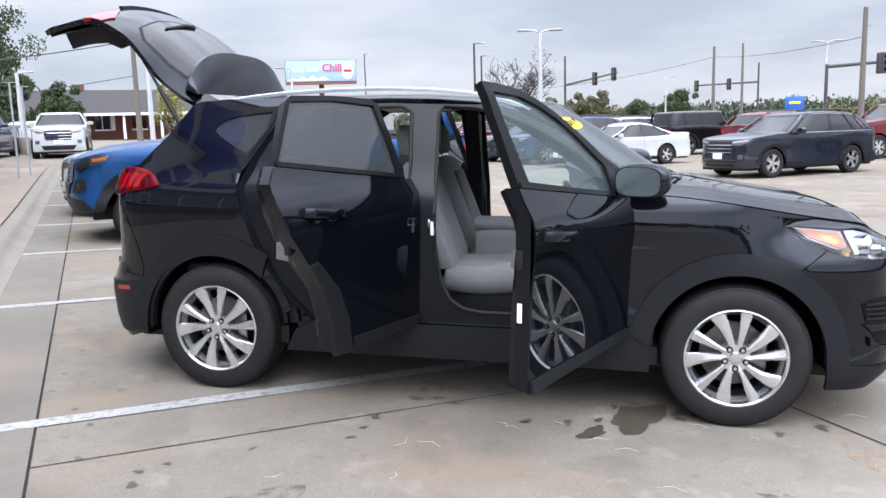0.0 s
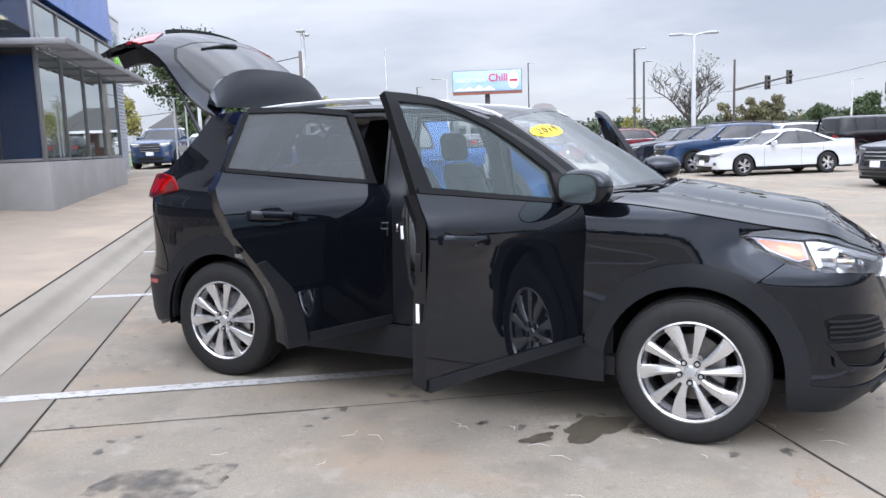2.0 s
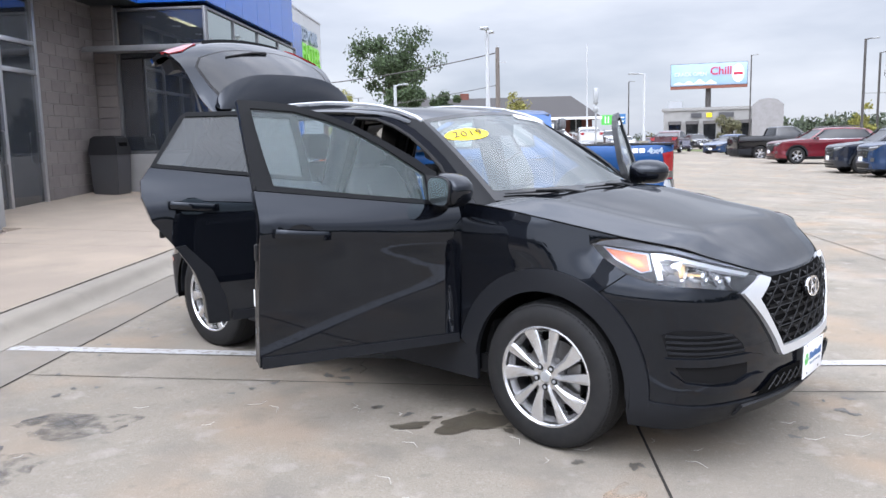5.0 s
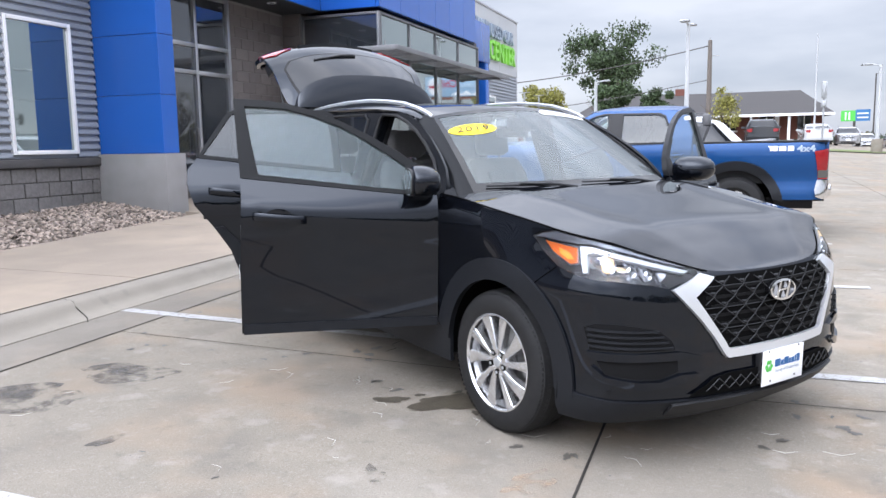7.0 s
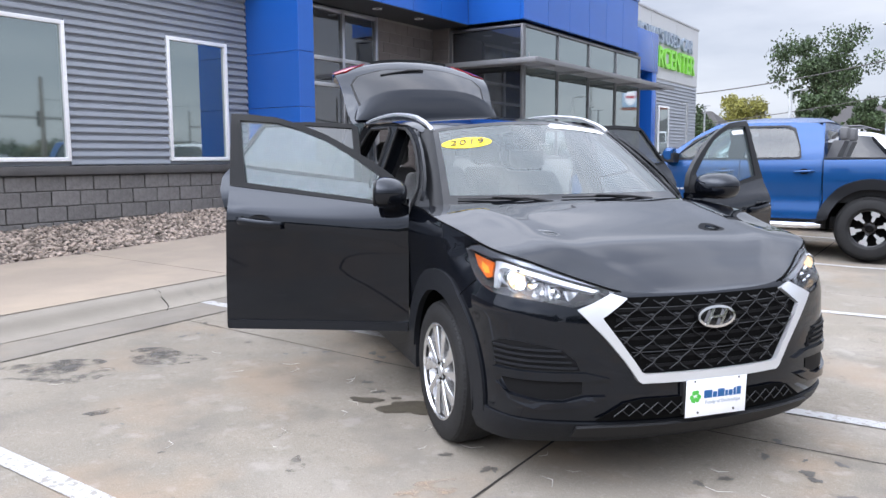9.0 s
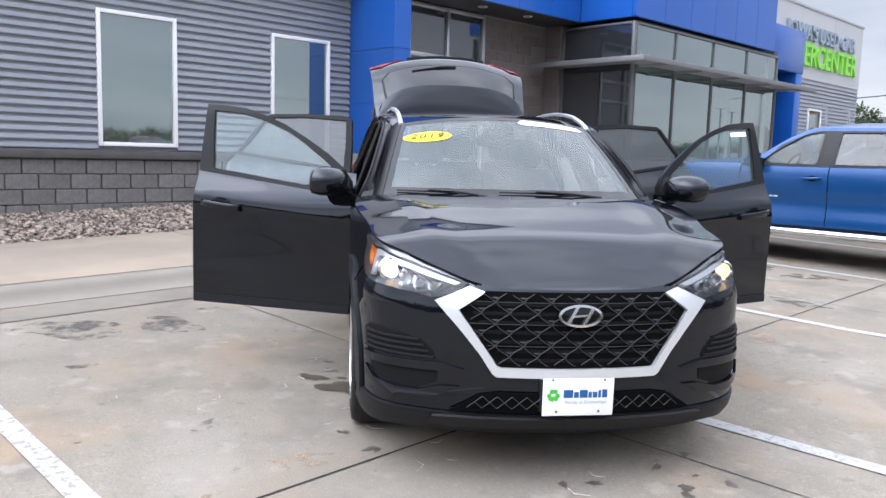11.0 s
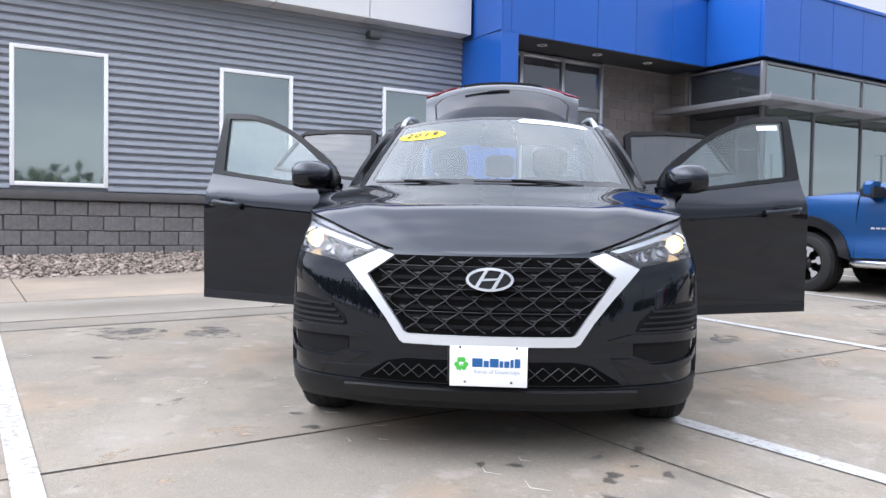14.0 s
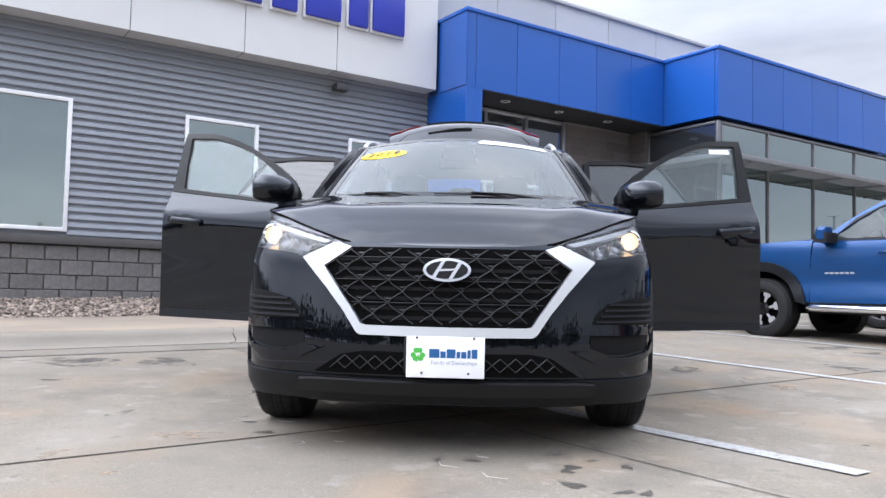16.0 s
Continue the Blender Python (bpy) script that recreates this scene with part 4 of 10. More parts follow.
def fender(side):
    top = [(s, TUC.top(s)) for s in np.linspace(1.662, 0.815, 16)]
    o = [(0.82, 0.40), (0.915, 0.395)] + arc(1.335, HUB, 0.41, 173, 61, 12) + [(1.567, 0.751), (1.71, 0.863), (1.586, 0.922), (1.520, 0.973), (1.562, 0.997), (1.655, 1.012)] + top + [(0.815, 1.0)]
    part("fender", sheet(o, TUC.on(side), (0.05, 0.05), 0.006, (0, -side, 0)), BLACKPAINT, car)
    ring = arc(1.335, HUB, 0.400, 176, -2, 22) + arc(1.335, HUB, 0.503, -4, 168, 22)
    part("arch_trim", sheet(ring, TUC.on(side, 0.014), (0.06, 0.06), 0.03, (0, -side, 0)), CLADDING, car, "matt black plastic wheel-arch trim")


def sill(side):
    part("sill", sheet([(-0.93, 0.25), (0.94, 0.25), (0.94, 0.395), (0.82, 0.425), (-0.76, 0.42), (-0.88, 0.36)], TUC.on(side, 0.004), (0.12, 0.04), 0.02, (0, -side, 0)), CLADDING, car)
    rings = []
    for x in (-0.85, 0.86):
        rings.append([(x, side * 0.87, 0.40), (x, side * 0.87, 0.43), (x, side * 0.80, 0.47), (x, side * 0.72, 0.47), (x, side * 0.72, 0.28), (x, side * 0.87, 0.28)])
    part("inner_sill", loft(rings), BLACKPAINT, car)


def quarter(side):
    arch = arc(-1.335, HUB, 0.41, 180, 14, 15)
    glass_hole = [(-1.165, 1.285), (-1.24, 1.318), (-1.32, 1.366), (-1.372, 1.408), (-1.365, 1.432), (-1.315, 1.460), (-1.24, 1.480), (-1.14, 1.494), (-1.045, 1.502), (-1.06, 1.42), (-1.125, 1.33)]
    body = [(-1.74, 0.345)] + arch[1:] + [(-0.90, 0.47), (-0.94, 0.56), (-1.035, 0.69), (-1.105, 0.823), (-1.15, 0.97), (-1.192, 1.11), (-1.185, 1.18), (-1.13, 1.265), (-1.035, 1.41), (-0.955, 1.535), (-0.95, 1.575), (-1.3, 1.572), (-1.48, 1.56), (-1.54, 1.538), (-1.60, 1.454), (-1.70, 1.346), (-1.775, 1.278), (-1.84, 1.225), (-1.955, 1.20), (-1.955, 0.62), (-1.80, 0.60)]
    part("quarter_panel", sheet(body, TUC.on(side), (0.05, 0.05), 0.006, (0, -side, 0), hole=glass_hole), BLACKPAINT, car)
    cg = (np.mean([p[0] for p in glass_hole]), np.mean([p[1] for p in glass_hole]))
    part("quarter_glass", sheet([(cg[0] + (a - cg[0]) * 1.12, cg[1] + (b_ - cg[1]) * 1.18) for a, b_ in glass_hole], TUC.on(side, -0.009), (0.08, 0.08), 0.0, (0, -side, 0)), QUARTERGLASS, car)
    g2 = [(-1.150, 1.262), (-1.23, 1.278), (-1.31, 1.316), (-1.39, 1.370), (-1.428, 1.408), (-1.415, 1.440), (-1.36, 1.478), (-1.26, 1.508), (-1.13, 1.526), (-1.00, 1.534), (-1.025, 1.47), (-1.05, 1.41), (-1.115, 1.32)]
    part("quarter_trim", sheet(g2, TUC.on(side, 0.004), (0.06, 0.06), 0.010, (0, -side, 0), hole=glass_hole), GLOSSBLACK, car)
    ring = arc(-1.335, HUB, 0.400, 182, 46, 15) + arc(-1.335, HUB, 0.510, 52, 184, 15)
    part("arch_trim", sheet(ring, TUC.on(side, 0.014), (0.06, 0.06), 0.03, (0, -side, 0)), CLADDING, car, "matt black plastic wheel-arch trim")
    ring = arc(-1.335, HUB, 0.385, 48, 6, 6) + arc(-1.335, HUB, 0.47, 6, 48, 6)
    part("arch_liner", sheet(ring, TUC.on(side, -0.03), (0.06, 0.06), 0.03, (0, -side, 0)), CLADDING, car)
    # door shut face and pillar seen behind the open rear door
    shut = [(-0.78, 0.41), (-0.93, 0.545), (-1.035, 0.69), (-1.105, 0.823), (-1.15, 0.97), (-1.19, 1.11), (-1.13, 1.265), (-1.035, 1.41), (-0.955, 1.535)]
    rings = [[TUC.P(s, z, side, -0.003), TUC.P(s + 0.045, z, side, -0.05), TUC.P(s + 0.055, z, side, -0.12), TUC.P(s - 0.02, z, side, -0.13)] for s, z in shut]
    part("door_shut", loft(rings), SHUTBLACK, car)
    skin = [(s + 0.05, z) for s, z in shut] + [(s - (0.05 if z < 0.80 else 0.20), z) for s, z in shut[::-1]]
    part("inner_skin", sheet(skin, TUC.on(side, -0.115), (0.1, 0.1), 0.01, (0, -side, 0)), SHUTBLACK, car)
    part("door_seal", pipe([TUC.P(s + 0.05, z, side, -0.075) for s, z in shut], 0.011, 6), RUBBER, car)
    part("inner_quarter", box(-0.925, -0.74, min(side * 0.58, side * 0.855), max(side * 0.58, side * 0.855), 0.27, 0.60, 0.01), BLACKPAINT, car)
    part("door_striker", pipe([TUC.P(-1.13, 1.0, side, -0.05), TUC.P(-1.07, 1.0, side, -0.05), TUC.P(-1.07, 1.03, side, -0.07), TUC.P(-1.13, 1.03, side, -0.07)], 0.006, 6), CHROME, car)


def screen_pt(v, u, out=0.0):
    """Windscreen: v 0 at the cowl, 1 at the roof; u across."""
    lo_ = Vector((1.10 - 0.19 * u * u, u * 0.745, 1.122 - 0.005 * u * u))
    hi_ = Vector((0.375 - 0.075 * u * u, u * 0.600, 1.570 - 0.056 * u * u))
    return lo_.lerp(hi_, v) + Vector((0.55, 0, 0.8)) * (0.045 * v * (1 - v) + out)


def pillars(side):
    rings = []
    for v in np.linspace(-0.04, 1.02, 12):
        e = screen_pt(v, side * 1.0)
        p = Vector((e.x - 0.088, side * (abs(e.y) + 0.046), e.z - 0.004))
        q = e + Vector((-0.016, side * 0.022, 0.002))
        rings.append([p, q, e + Vector((0.004, -side * 0.003, 0.006)), e + Vector((-0.05, -side * 0.02, -0.045)), p + Vector((-0.05, -side * 0.055, -0.035)), p + Vector((-0.03, -side * 0.02, -0.022))])
    part("a_pillar", loft(rings), FRAMEBLACK, car)
    rows_ = []
    for r in rings:
        z = clamp(r[0].z - 0.012, 1.10, 1.528)
        s = float(np.interp(z, [1.10, 1.16, 1.245, 1.318, 1.402, 1.472, 1.527], [0.805, 0.795, 0.72, 0.62, 0.48, 0.34, 0.20]))
        rows_.append([r[0] + Vector((0.004, 0, 0.002)), TUC.P(s, z, side, -0.030), TUC.P(s - 0.02, z - 0.02, side, -0.050)])
    part("pillar_flank", loft(rows_, caps=False, closed=False), SHUTBLACK, car)
    rings = []
    for s, z in [(0.26, 1.500), (0.15, 1.532), (0.05, 1.550), (-0.15, 1.564), (-0.4, 1.570), (-0.8, 1.564), (-1.2, 1.552), (-1.52, 1.527)]:
        p = TUC.P(s, z, side, -0.006)
        p.y = side * min(abs(p.y), float(np.interp(s, [-0.6, 0.05, 0.26], [0.80, 0.690, 0.650])))
        rings.append([p, p + Vector((0, -side * 0.022, 0.013)), p + Vector((0, -side * 0.08, 0.020)), p + Vector((0, -side * 0.09, -0.02)), p + Vector((0, -side * 0.03, -0.045))])
    part("roof_side", loft(rings), BLACKPAINT, car)
    rings = []
    for z, w in ((0.42, 0.10), (0.6, 0.085), (0.9, 0.07), (1.08, 0.062), (1.3, 0.055), (1.57, 0.055)):
        p = TUC.P(-0.20, z, side, -0.052)
        rings.append([p + Vector((w, 0, 0)), p + Vector((w * 0.8, -side * 0.06, 0)), p + Vector((-w * 0.8, -side * 0.06, 0)), p + Vector((-w, 0, 0))])
    part("b_pillar", loft(rings), SHUTBLACK, car)
    part("b_pillar_trim", loft([[v + Vector((0, -side * 0.062, 0)) for v in (r[0] * 0.5 + r[3] * 0.5 + Vector((0.05, 0, 0)), r[0] * 0.5 + r[3] * 0.5 + Vector((0.045, -side * 0.03, 0)), r[0] * 0.5 + r[3] * 0.5 + Vector((-0.045, -side * 0.03, 0)), r[0] * 0.5 + r[3] * 0.5 + Vector((-0.05, 0, 0)))] for r in rings]), PLASTIC, car)
    # door apertures: pressed frames with a rounded opening and a rubber seal
    for outer, hole in (([(0.812, 0.41), (0.812, 1.0), (0.795, 1.16), (0.72, 1.245), (0.62, 1.318), (0.48, 1.402), (0.34, 1.472), (0.20, 1.520), (0.05, 1.548), (-0.20, 1.565), (-0.20, 0.41)],
                         [(0.70, 0.58), (0.68, 0.53), (0.62, 0.502), (0.12, 0.496), (0.02, 0.512), (-0.05, 0.560), (-0.095, 0.65), (-0.12, 0.80), (-0.126, 1.0), (-0.132, 1.25), (-0.138, 1.49), (-0.115, 1.53), (0.05, 1.522), (0.20, 1.482), (0.34, 1.427), (0.48, 1.352), (0.60, 1.276), (0.68, 1.195), (0.712, 1.10), (0.714, 0.8)]),
                        ([(-0.20, 0.41), (-0.20, 1.565), (-0.90, 1.560), (-0.945, 1.535), (-1.03, 1.40), (-1.12, 1.265), (-1.18, 1.11), (-1.14, 0.97), (-1.095, 0.823), (-1.025, 0.69), (-0.92, 0.545), (-0.78, 0.41)],
                         [(-0.268, 1.25), (-0.285, 1.50), (-0.34, 1.528), (-0.80, 1.522), (-0.87, 1.48), (-0.95, 1.37), (-1.03, 1.24), (-1.075, 1.11), (-1.04, 0.97), (-0.98, 0.83), (-0.89, 0.69), (-0.80, 0.575), (-0.70, 0.502), (-0.34, 0.496), (-0.285, 0.525), (-0.264, 0.60), (-0.260, 0.9)])):
        part("door_aperture", sheet(outer, TUC.on(side, -0.032), (0.06, 0.06), 0.018, (0, -side, 0), hole=hole), SHUTBLACK, car)
        part("door_seal", pipe([TUC.P(s_, z_, side, -0.028) for s_, z_ in hole + hole[:1]], 0.010, 6), RUBBER, car)
    pb = TUC.P(-0.165, 0.93, side, -0.026)
    part("pillar_label", sheet([(-0.125, 0.885), (-0.146, 0.885), (-0.146, 0.955), (-0.125, 0.955)], TUC.on(side, -0.0285), (0.1, 0.1), 0.001, (0, -side, 0)), PLATEWHITE, car)
    part("door_striker", pipe([pb, pb + Vector((0.02, side * 0.035, 0)), pb + Vector((0.02, side * 0.035, 0.035)), pb + Vector((0, 0, 0.035))], 0.006, 6), CHROME, car)
    part("cowl_side", sheet([(0.75, 0.40), (0.83, 0.40), (0.83, 1.08), (0.75, 1.13)], TUC.on(side, -0.05), (0.05, 0.1), 0.02, (0, -side, 0)), BLACKPAINT, car)
    # roof rail
    pts = [TUC.P(s, z, side, -0.055) for s, z in ((0.315, 1.508), (0.265, 1.531), (0.166, 1.560), (0.0, 1.594), (-0.19, 1.611), (-0.45, 1.622), (-0.75, 1.616), (-1.03, 1.600), (-1.21, 1.583), (-1.40, 1.556), (-1.50, 1.535))]
    pts = [Vector((p.x, side * 0.60, p.z)) for p in pts]
    rings = [[p + Vector((0, o * 0.014, h * 0.014)) for o, h in ((-1, -0.6), (-1, 0.5), (-0.4, 1), (0.4, 1), (1, 0.5), (1, -0.6))] for p in pts]
    part("roof_rail", loft(rings), RAIL, car, "satin silver roof rail")


both(fender), both(sill), both(quarter), both(pillars)


def edge_at(x):
    """Half width and height of the hood's edge at x."""
    lo, hi = 0.6, S1
    for _ in range(40):
        mid = (lo + hi) / 2
        if TUC.P(mid, TUC.top(mid)).x < x:
            lo = mid
        else:
            hi = mid
    p = TUC.P(lo, TUC.top(lo))
    return abs(p.y), p.z


nose = TUC.P(S1, TUC.top(S1)).x


def hood_pt(x, u):
    ye, ze = edge_at(min(x, nose - 0.0005))
    b = 0.040 * clamp((nose - x) / 0.30, 0, 1) ** 0.6 * clamp((ye / 0.6), 0, 1)
    z = ze + b * (1 - u * u) ** 0.75
    crease = 0.012 * math.exp(-((abs(u) - 0.70) / 0.10) ** 2) * clamp((x - 0.95) / 0.2, 0, 1) * clamp((nose - x) / 0.4, 0, 1)
    return Vector((x - 0.10 * u * u * clamp((1.25 - x) / 0.3, 0, 1) + 0.09 * clamp((1.25 - x) / 0.3, 0, 1), u * ye, z + crease))


xs = list(np.linspace(0.97, 1.9, 20)) + [nose - d for d in (0.20, 0.16, 0.12, 0.09, 0.065, 0.045, 0.03, 0.018, 0.009, 0.003, 0.0006)]
xs = sorted(x for x in xs)
rings = [[hood_pt(x, u) for u in np.linspace(-1, 1, 29)] for x in xs]
hood = loft(rings, caps=False, closed=False)
part("hood", hood, BLACKPAINT, car, smooth=40)


def rim_dist(p, poly):
    """Distance from a flat point to a closed outline."""
    best = 9.0
    for a, b_ in zip(poly, poly[1:] + poly[:1]):
        d = Vector((b_[0] - a[0], b_[1] - a[1]))
        v = Vector((p[0] - a[0], p[1] - a[1]))
        best = min(best, (v - d * clamp(v.dot(d) / max(d.dot(d), 1e-9), 0, 1)).length)
    return best


def front_bumper(side):
    o = [(1.567, 0.751), (1.71, 0.863)] + LENS_LOW[4::-1] + [(2.432, 0.851)] + [(s, TUC.top(s)) for s in np.linspace(2.46, S1, 9)] + [(S1, 0.20), (2.3, 0.20), (1.80, 0.23), (1.755, 0.28)] + arc(1.335, HUB, 0.41, 0, 59, 8)
    part("front_bumper", sheet(o, TUC.on(side), (0.04, 0.035), 0.006, (-1, 0, 0)), BLACKPAINT, car)
    # lower cladding and lip
    low = [(1.745, 0.21), (1.735, 0.42), (1.78, 0.352), (1.86, 0.330), (2.06, 0.320), (2.33, 0.318), (S1, 0.318), (S1, 0.21)]
    part("lower_cladding", sheet(low, TUC.on(side, 0.012), (0.06, 0.05), 0.02, (-1, 0, 0)), CLADDING, car)
    lip = [(2.25, 0.25), (2.27, 0.300), (2.35, 0.306), (S1, 0.306), (S1, 0.25)]
    part("front_lip", sheet(lip, TUC.on(side, 0.026), (0.1, 0.05), 0.016, (-1, 0, 0)), PLASTIC, car)
    # headlamp: a hollow housing with its lamps set back behind a clear cover
    lens = LENS_TOP + LENS_LOW

    def bowl(s, z):
        return TUC.P(s, z, side, -0.095 * clamp(rim_dist((s, z), lens) / 0.026, 0, 1) ** 0.7)
    lamp = part("headlamp", sheet(lens, bowl, (0.022, 0.016), 0.0, (-1, 0, 0)), LAMPGREY, car, "clear headlamp, lit", smooth=50)
    part("upper_mask", sheet([(1.535, 0.972), (1.572, 0.990), (1.659, 1.004), (1.856, 0.982), (2.054, 0.948), (2.227, 0.906), (2.36, 0.870), (2.11, 0.926), (1.86, 0.968), (1.78, 0.962), (1.60, 0.972)], TUC.on(side, -0.004), (0.05, 0.03), 0.006, (-1, 0, 0)), LAMPMASK, lamp)
    part("amber_rim", sheet([(1.566, 0.966), (1.790, 0.950), (1.815, 0.880), (1.765, 0.868), (1.635, 0.915)], TUC.on(side, -0.020), (0.05, 0.03), 0.004, (-1, 0, 0)), LAMPSILVER, lamp)
    part("amber_reflector", sheet([(1.585, 0.958), (1.781, 0.943), (1.805, 0.886), (1.770, 0.877), (1.648, 0.919)], TUC.on(side, -0.014), (0.05, 0.03), 0.006, (-1, 0, 0)), AMBER, lamp)
    part("amber_bulb", sheet([(1.68, 0.937), (1.75, 0.922), (1.782, 0.898), (1.750, 0.895), (1.695, 0.915)], TUC.on(side, -0.012), (0.05, 0.04), 0.003, (-1, 0, 0)), AMBERLIT, lamp)
    part("light_guide", sheet([(1.800, 0.953), (1.855, 0.954), (2.11, 0.914), (2.366, 0.858), (2.335, 0.850), (2.10, 0.899), (1.880, 0.934), (1.846, 0.925), (1.872, 0.852), (1.848, 0.848)], TUC.on(side, -0.008), (0.05, 0.03), 0.016, (-1, 0, 0)), SATINWHITE, lamp)
    part("reflector", sheet([(2.045, 0.900), (2.10, 0.889), (2.28, 0.852), (2.24, 0.810), (2.12, 0.826), (2.045, 0.834)], lambda s, z: TUC.P(s, z, side, -0.050 + 0.012 * math.sin(s * 70)), (0.02, 0.02), 0.0, (-1, 0, 0)), LAMPSILVER, lamp, smooth=30)
    for k, (s_a, s_b) in enumerate(((2.055, 2.075), (2.135, 2.150), (2.21, 2.222))):
        zt = 0.895 - 0.020 * k
        part("facet", sheet([(s_a, zt), (s_b, zt - 0.010), (s_b + 0.012, 0.826 - 0.004 * k), (s_a + 0.012, 0.828 - 0.004 * k)], TUC.on(side, -0.026 + 0.003 * k), (0.03, 0.03), 0.020, (-1, 0, 0)), LAMPSILVER, lamp)
    for s, zc, r, m_ in ((1.965, 0.884, 0.038, BULB), (2.115, 0.856, 0.019, DISC), (2.190, 0.842, 0.013, DISC)):
        c = TUC.P(s, zc, side, 0.0) - Vector((0.034 if m_ is BULB else 0.048, side * 0.022 if m_ is BULB else 0.0, 0))
        at = Matrix.Translation(c) @ Matrix.Rotation(radians(90), 4, "Y")
        part("projector_ring", lathe([(r * 0.86, -0.060), (r * 0.94, 0.016), (r + 0.004, 0.022), (r + 0.010, 0.014), (r + 0.008, -0.060)], "z", 28, closed=True), CHROME, lamp, at=at)
        part("projector_lens", lathe([(r * 0.95, -0.050), (r * 0.70, -0.038), (r * 0.35, -0.032), (0.0, -0.030)], "z", 24), m_, lamp, at=at, smooth=70)
    part("lamp_cover", sheet(lens, TUC.on(side, 0.002), (0.04, 0.03), 0.0, (-1, 0, 0)), LENS, lamp)
    # side vents in the bumper: near-black sheets on the skin paint the recess shade
    v1 = [(1.877, 0.626), (1.93, 0.648), (2.013, 0.652), (2.12, 0.640), (2.207, 0.622), (2.262, 0.581), (2.279, 0.542), (1.909, 0.536)]
    part("bumper_vent", sheet(v1, TUC.on(side, 0.003), (0.05, 0.03), 0.004, (-1, 0, 0)), VENTBLACK, car)
    for k in range(4):
        z = 0.548 + 0.023 * k
        part("vent_bar", sheet([(1.905 - 0.003 * k, z), (2.268 - 0.022 * k, z), (2.268 - 0.022 * k, z + 0.008), (1.905 - 0.003 * k, z + 0.010)], TUC.on(side, 0.012), (0.08, 0.05), 0.008, (-1, 0, 0)), CLADDING, car)
    v2 = [(1.933, 0.500), (2.289, 0.504), (2.289, 0.449), (2.21, 0.420), (2.116, 0.420), (1.98, 0.436)]
    part("fog_recess", sheet(v2, TUC.on(side, 0.003), (0.05, 0.03), 0.004, (-1, 0, 0)), VENTBLACK, car)
    part("fog_brow", sheet([(1.895, 0.528), (2.30, 0.534), (2.40, 0.512), (2.30, 0.500), (1.93, 0.496)], TUC.on(side, 0.016), (0.05, 0.03), 0.014, (-1, 0, 0)), BLACKPAINT, car)
    part("fog_trim", sheet([(1.922, 0.470), (1.930, 0.425), (2.098, 0.376), (2.279, 0.390), (2.385, 0.440), (2.300, 0.438), (2.21, 0.412), (2.116, 0.412), (1.985, 0.428)], TUC.on(side, 0.018), (0.05, 0.03), 0.014, (-1, 0, 0)), BLACKPAINT, car)


both(front_bumper)


def seams(side):
    pts = [TUC.P(s, z, side, 0.0008) for s, z in ((1.575, 0.757), (1.61, 0.785), (1.66, 0.824), (1.708, 0.862))]
    part("seam", pipe(pts, 0.0028, 4), DARKHOLE, car)
    part("seam", pipe([TUC.P(s, TUC.top(s) - 0.004, side, 0.0006) for s in np.linspace(0.83, 2.46, 44)], 0.0030, 4), DARKHOLE, car)
    part("seam", pipe([TUC.P(s, z, side, 0.0008) for s, z in ((-1.80, 0.60), (-1.79, 0.66), (-1.83, 0.78), (-1.90, 0.92), (-1.955, 1.06))], 0.0028, 4), DARKHOLE, car)
    part("seam", pipe([TUC.P(s, z, side, 0.0008) for s, z in ((-1.80, 0.605), (-1.88, 0.612), (-1.96, 0.622))], 0.0028, 4), DARKHOLE, car)
    part("side_marker", sheet([(-1.90, 0.52), (-2.02, 0.51), (-2.02, 0.535), (-1.90, 0.545)], TUC.on(side, 0.013), (0.1, 0.1), 0.004, (1, 0, 0)), REDLENS, car)


both(seams)


def front(y, z, out=0.0):
    """A point on the nose at half width y and height z."""
    side = -1 if y < 0 else 1
    lo, hi = 1.6, S1
    for _ in range(30):
        mid = (lo + hi) / 2
        if abs(TUC.P(mid, z).y) > abs(y):
            lo = mid
        else:
            hi = mid
    return TUC.P(lo, z, side, out)


# grille: near-black sheet painting the recess's shade, satin frame, diamond mesh
grille_in = [(-0.384, 0.834), (0.384, 0.834), (0.489, 0.757), (0.41, 0.645), (0.322, 0.527), (-0.322, 0.527), (-0.41, 0.645), (-0.489, 0.757)]
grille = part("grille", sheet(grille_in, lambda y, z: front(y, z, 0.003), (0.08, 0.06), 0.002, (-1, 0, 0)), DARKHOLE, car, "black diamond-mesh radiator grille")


def in_poly(p, poly):
    c = False
    for (xa, ya), (xb, yb) in zip(poly, poly[1:] + poly[:1]):
        if (ya > p[1]) != (yb > p[1]) and p[0] < (xb - xa) * (p[1] - ya) / (yb - ya) + xa:
            c = not c
    return c


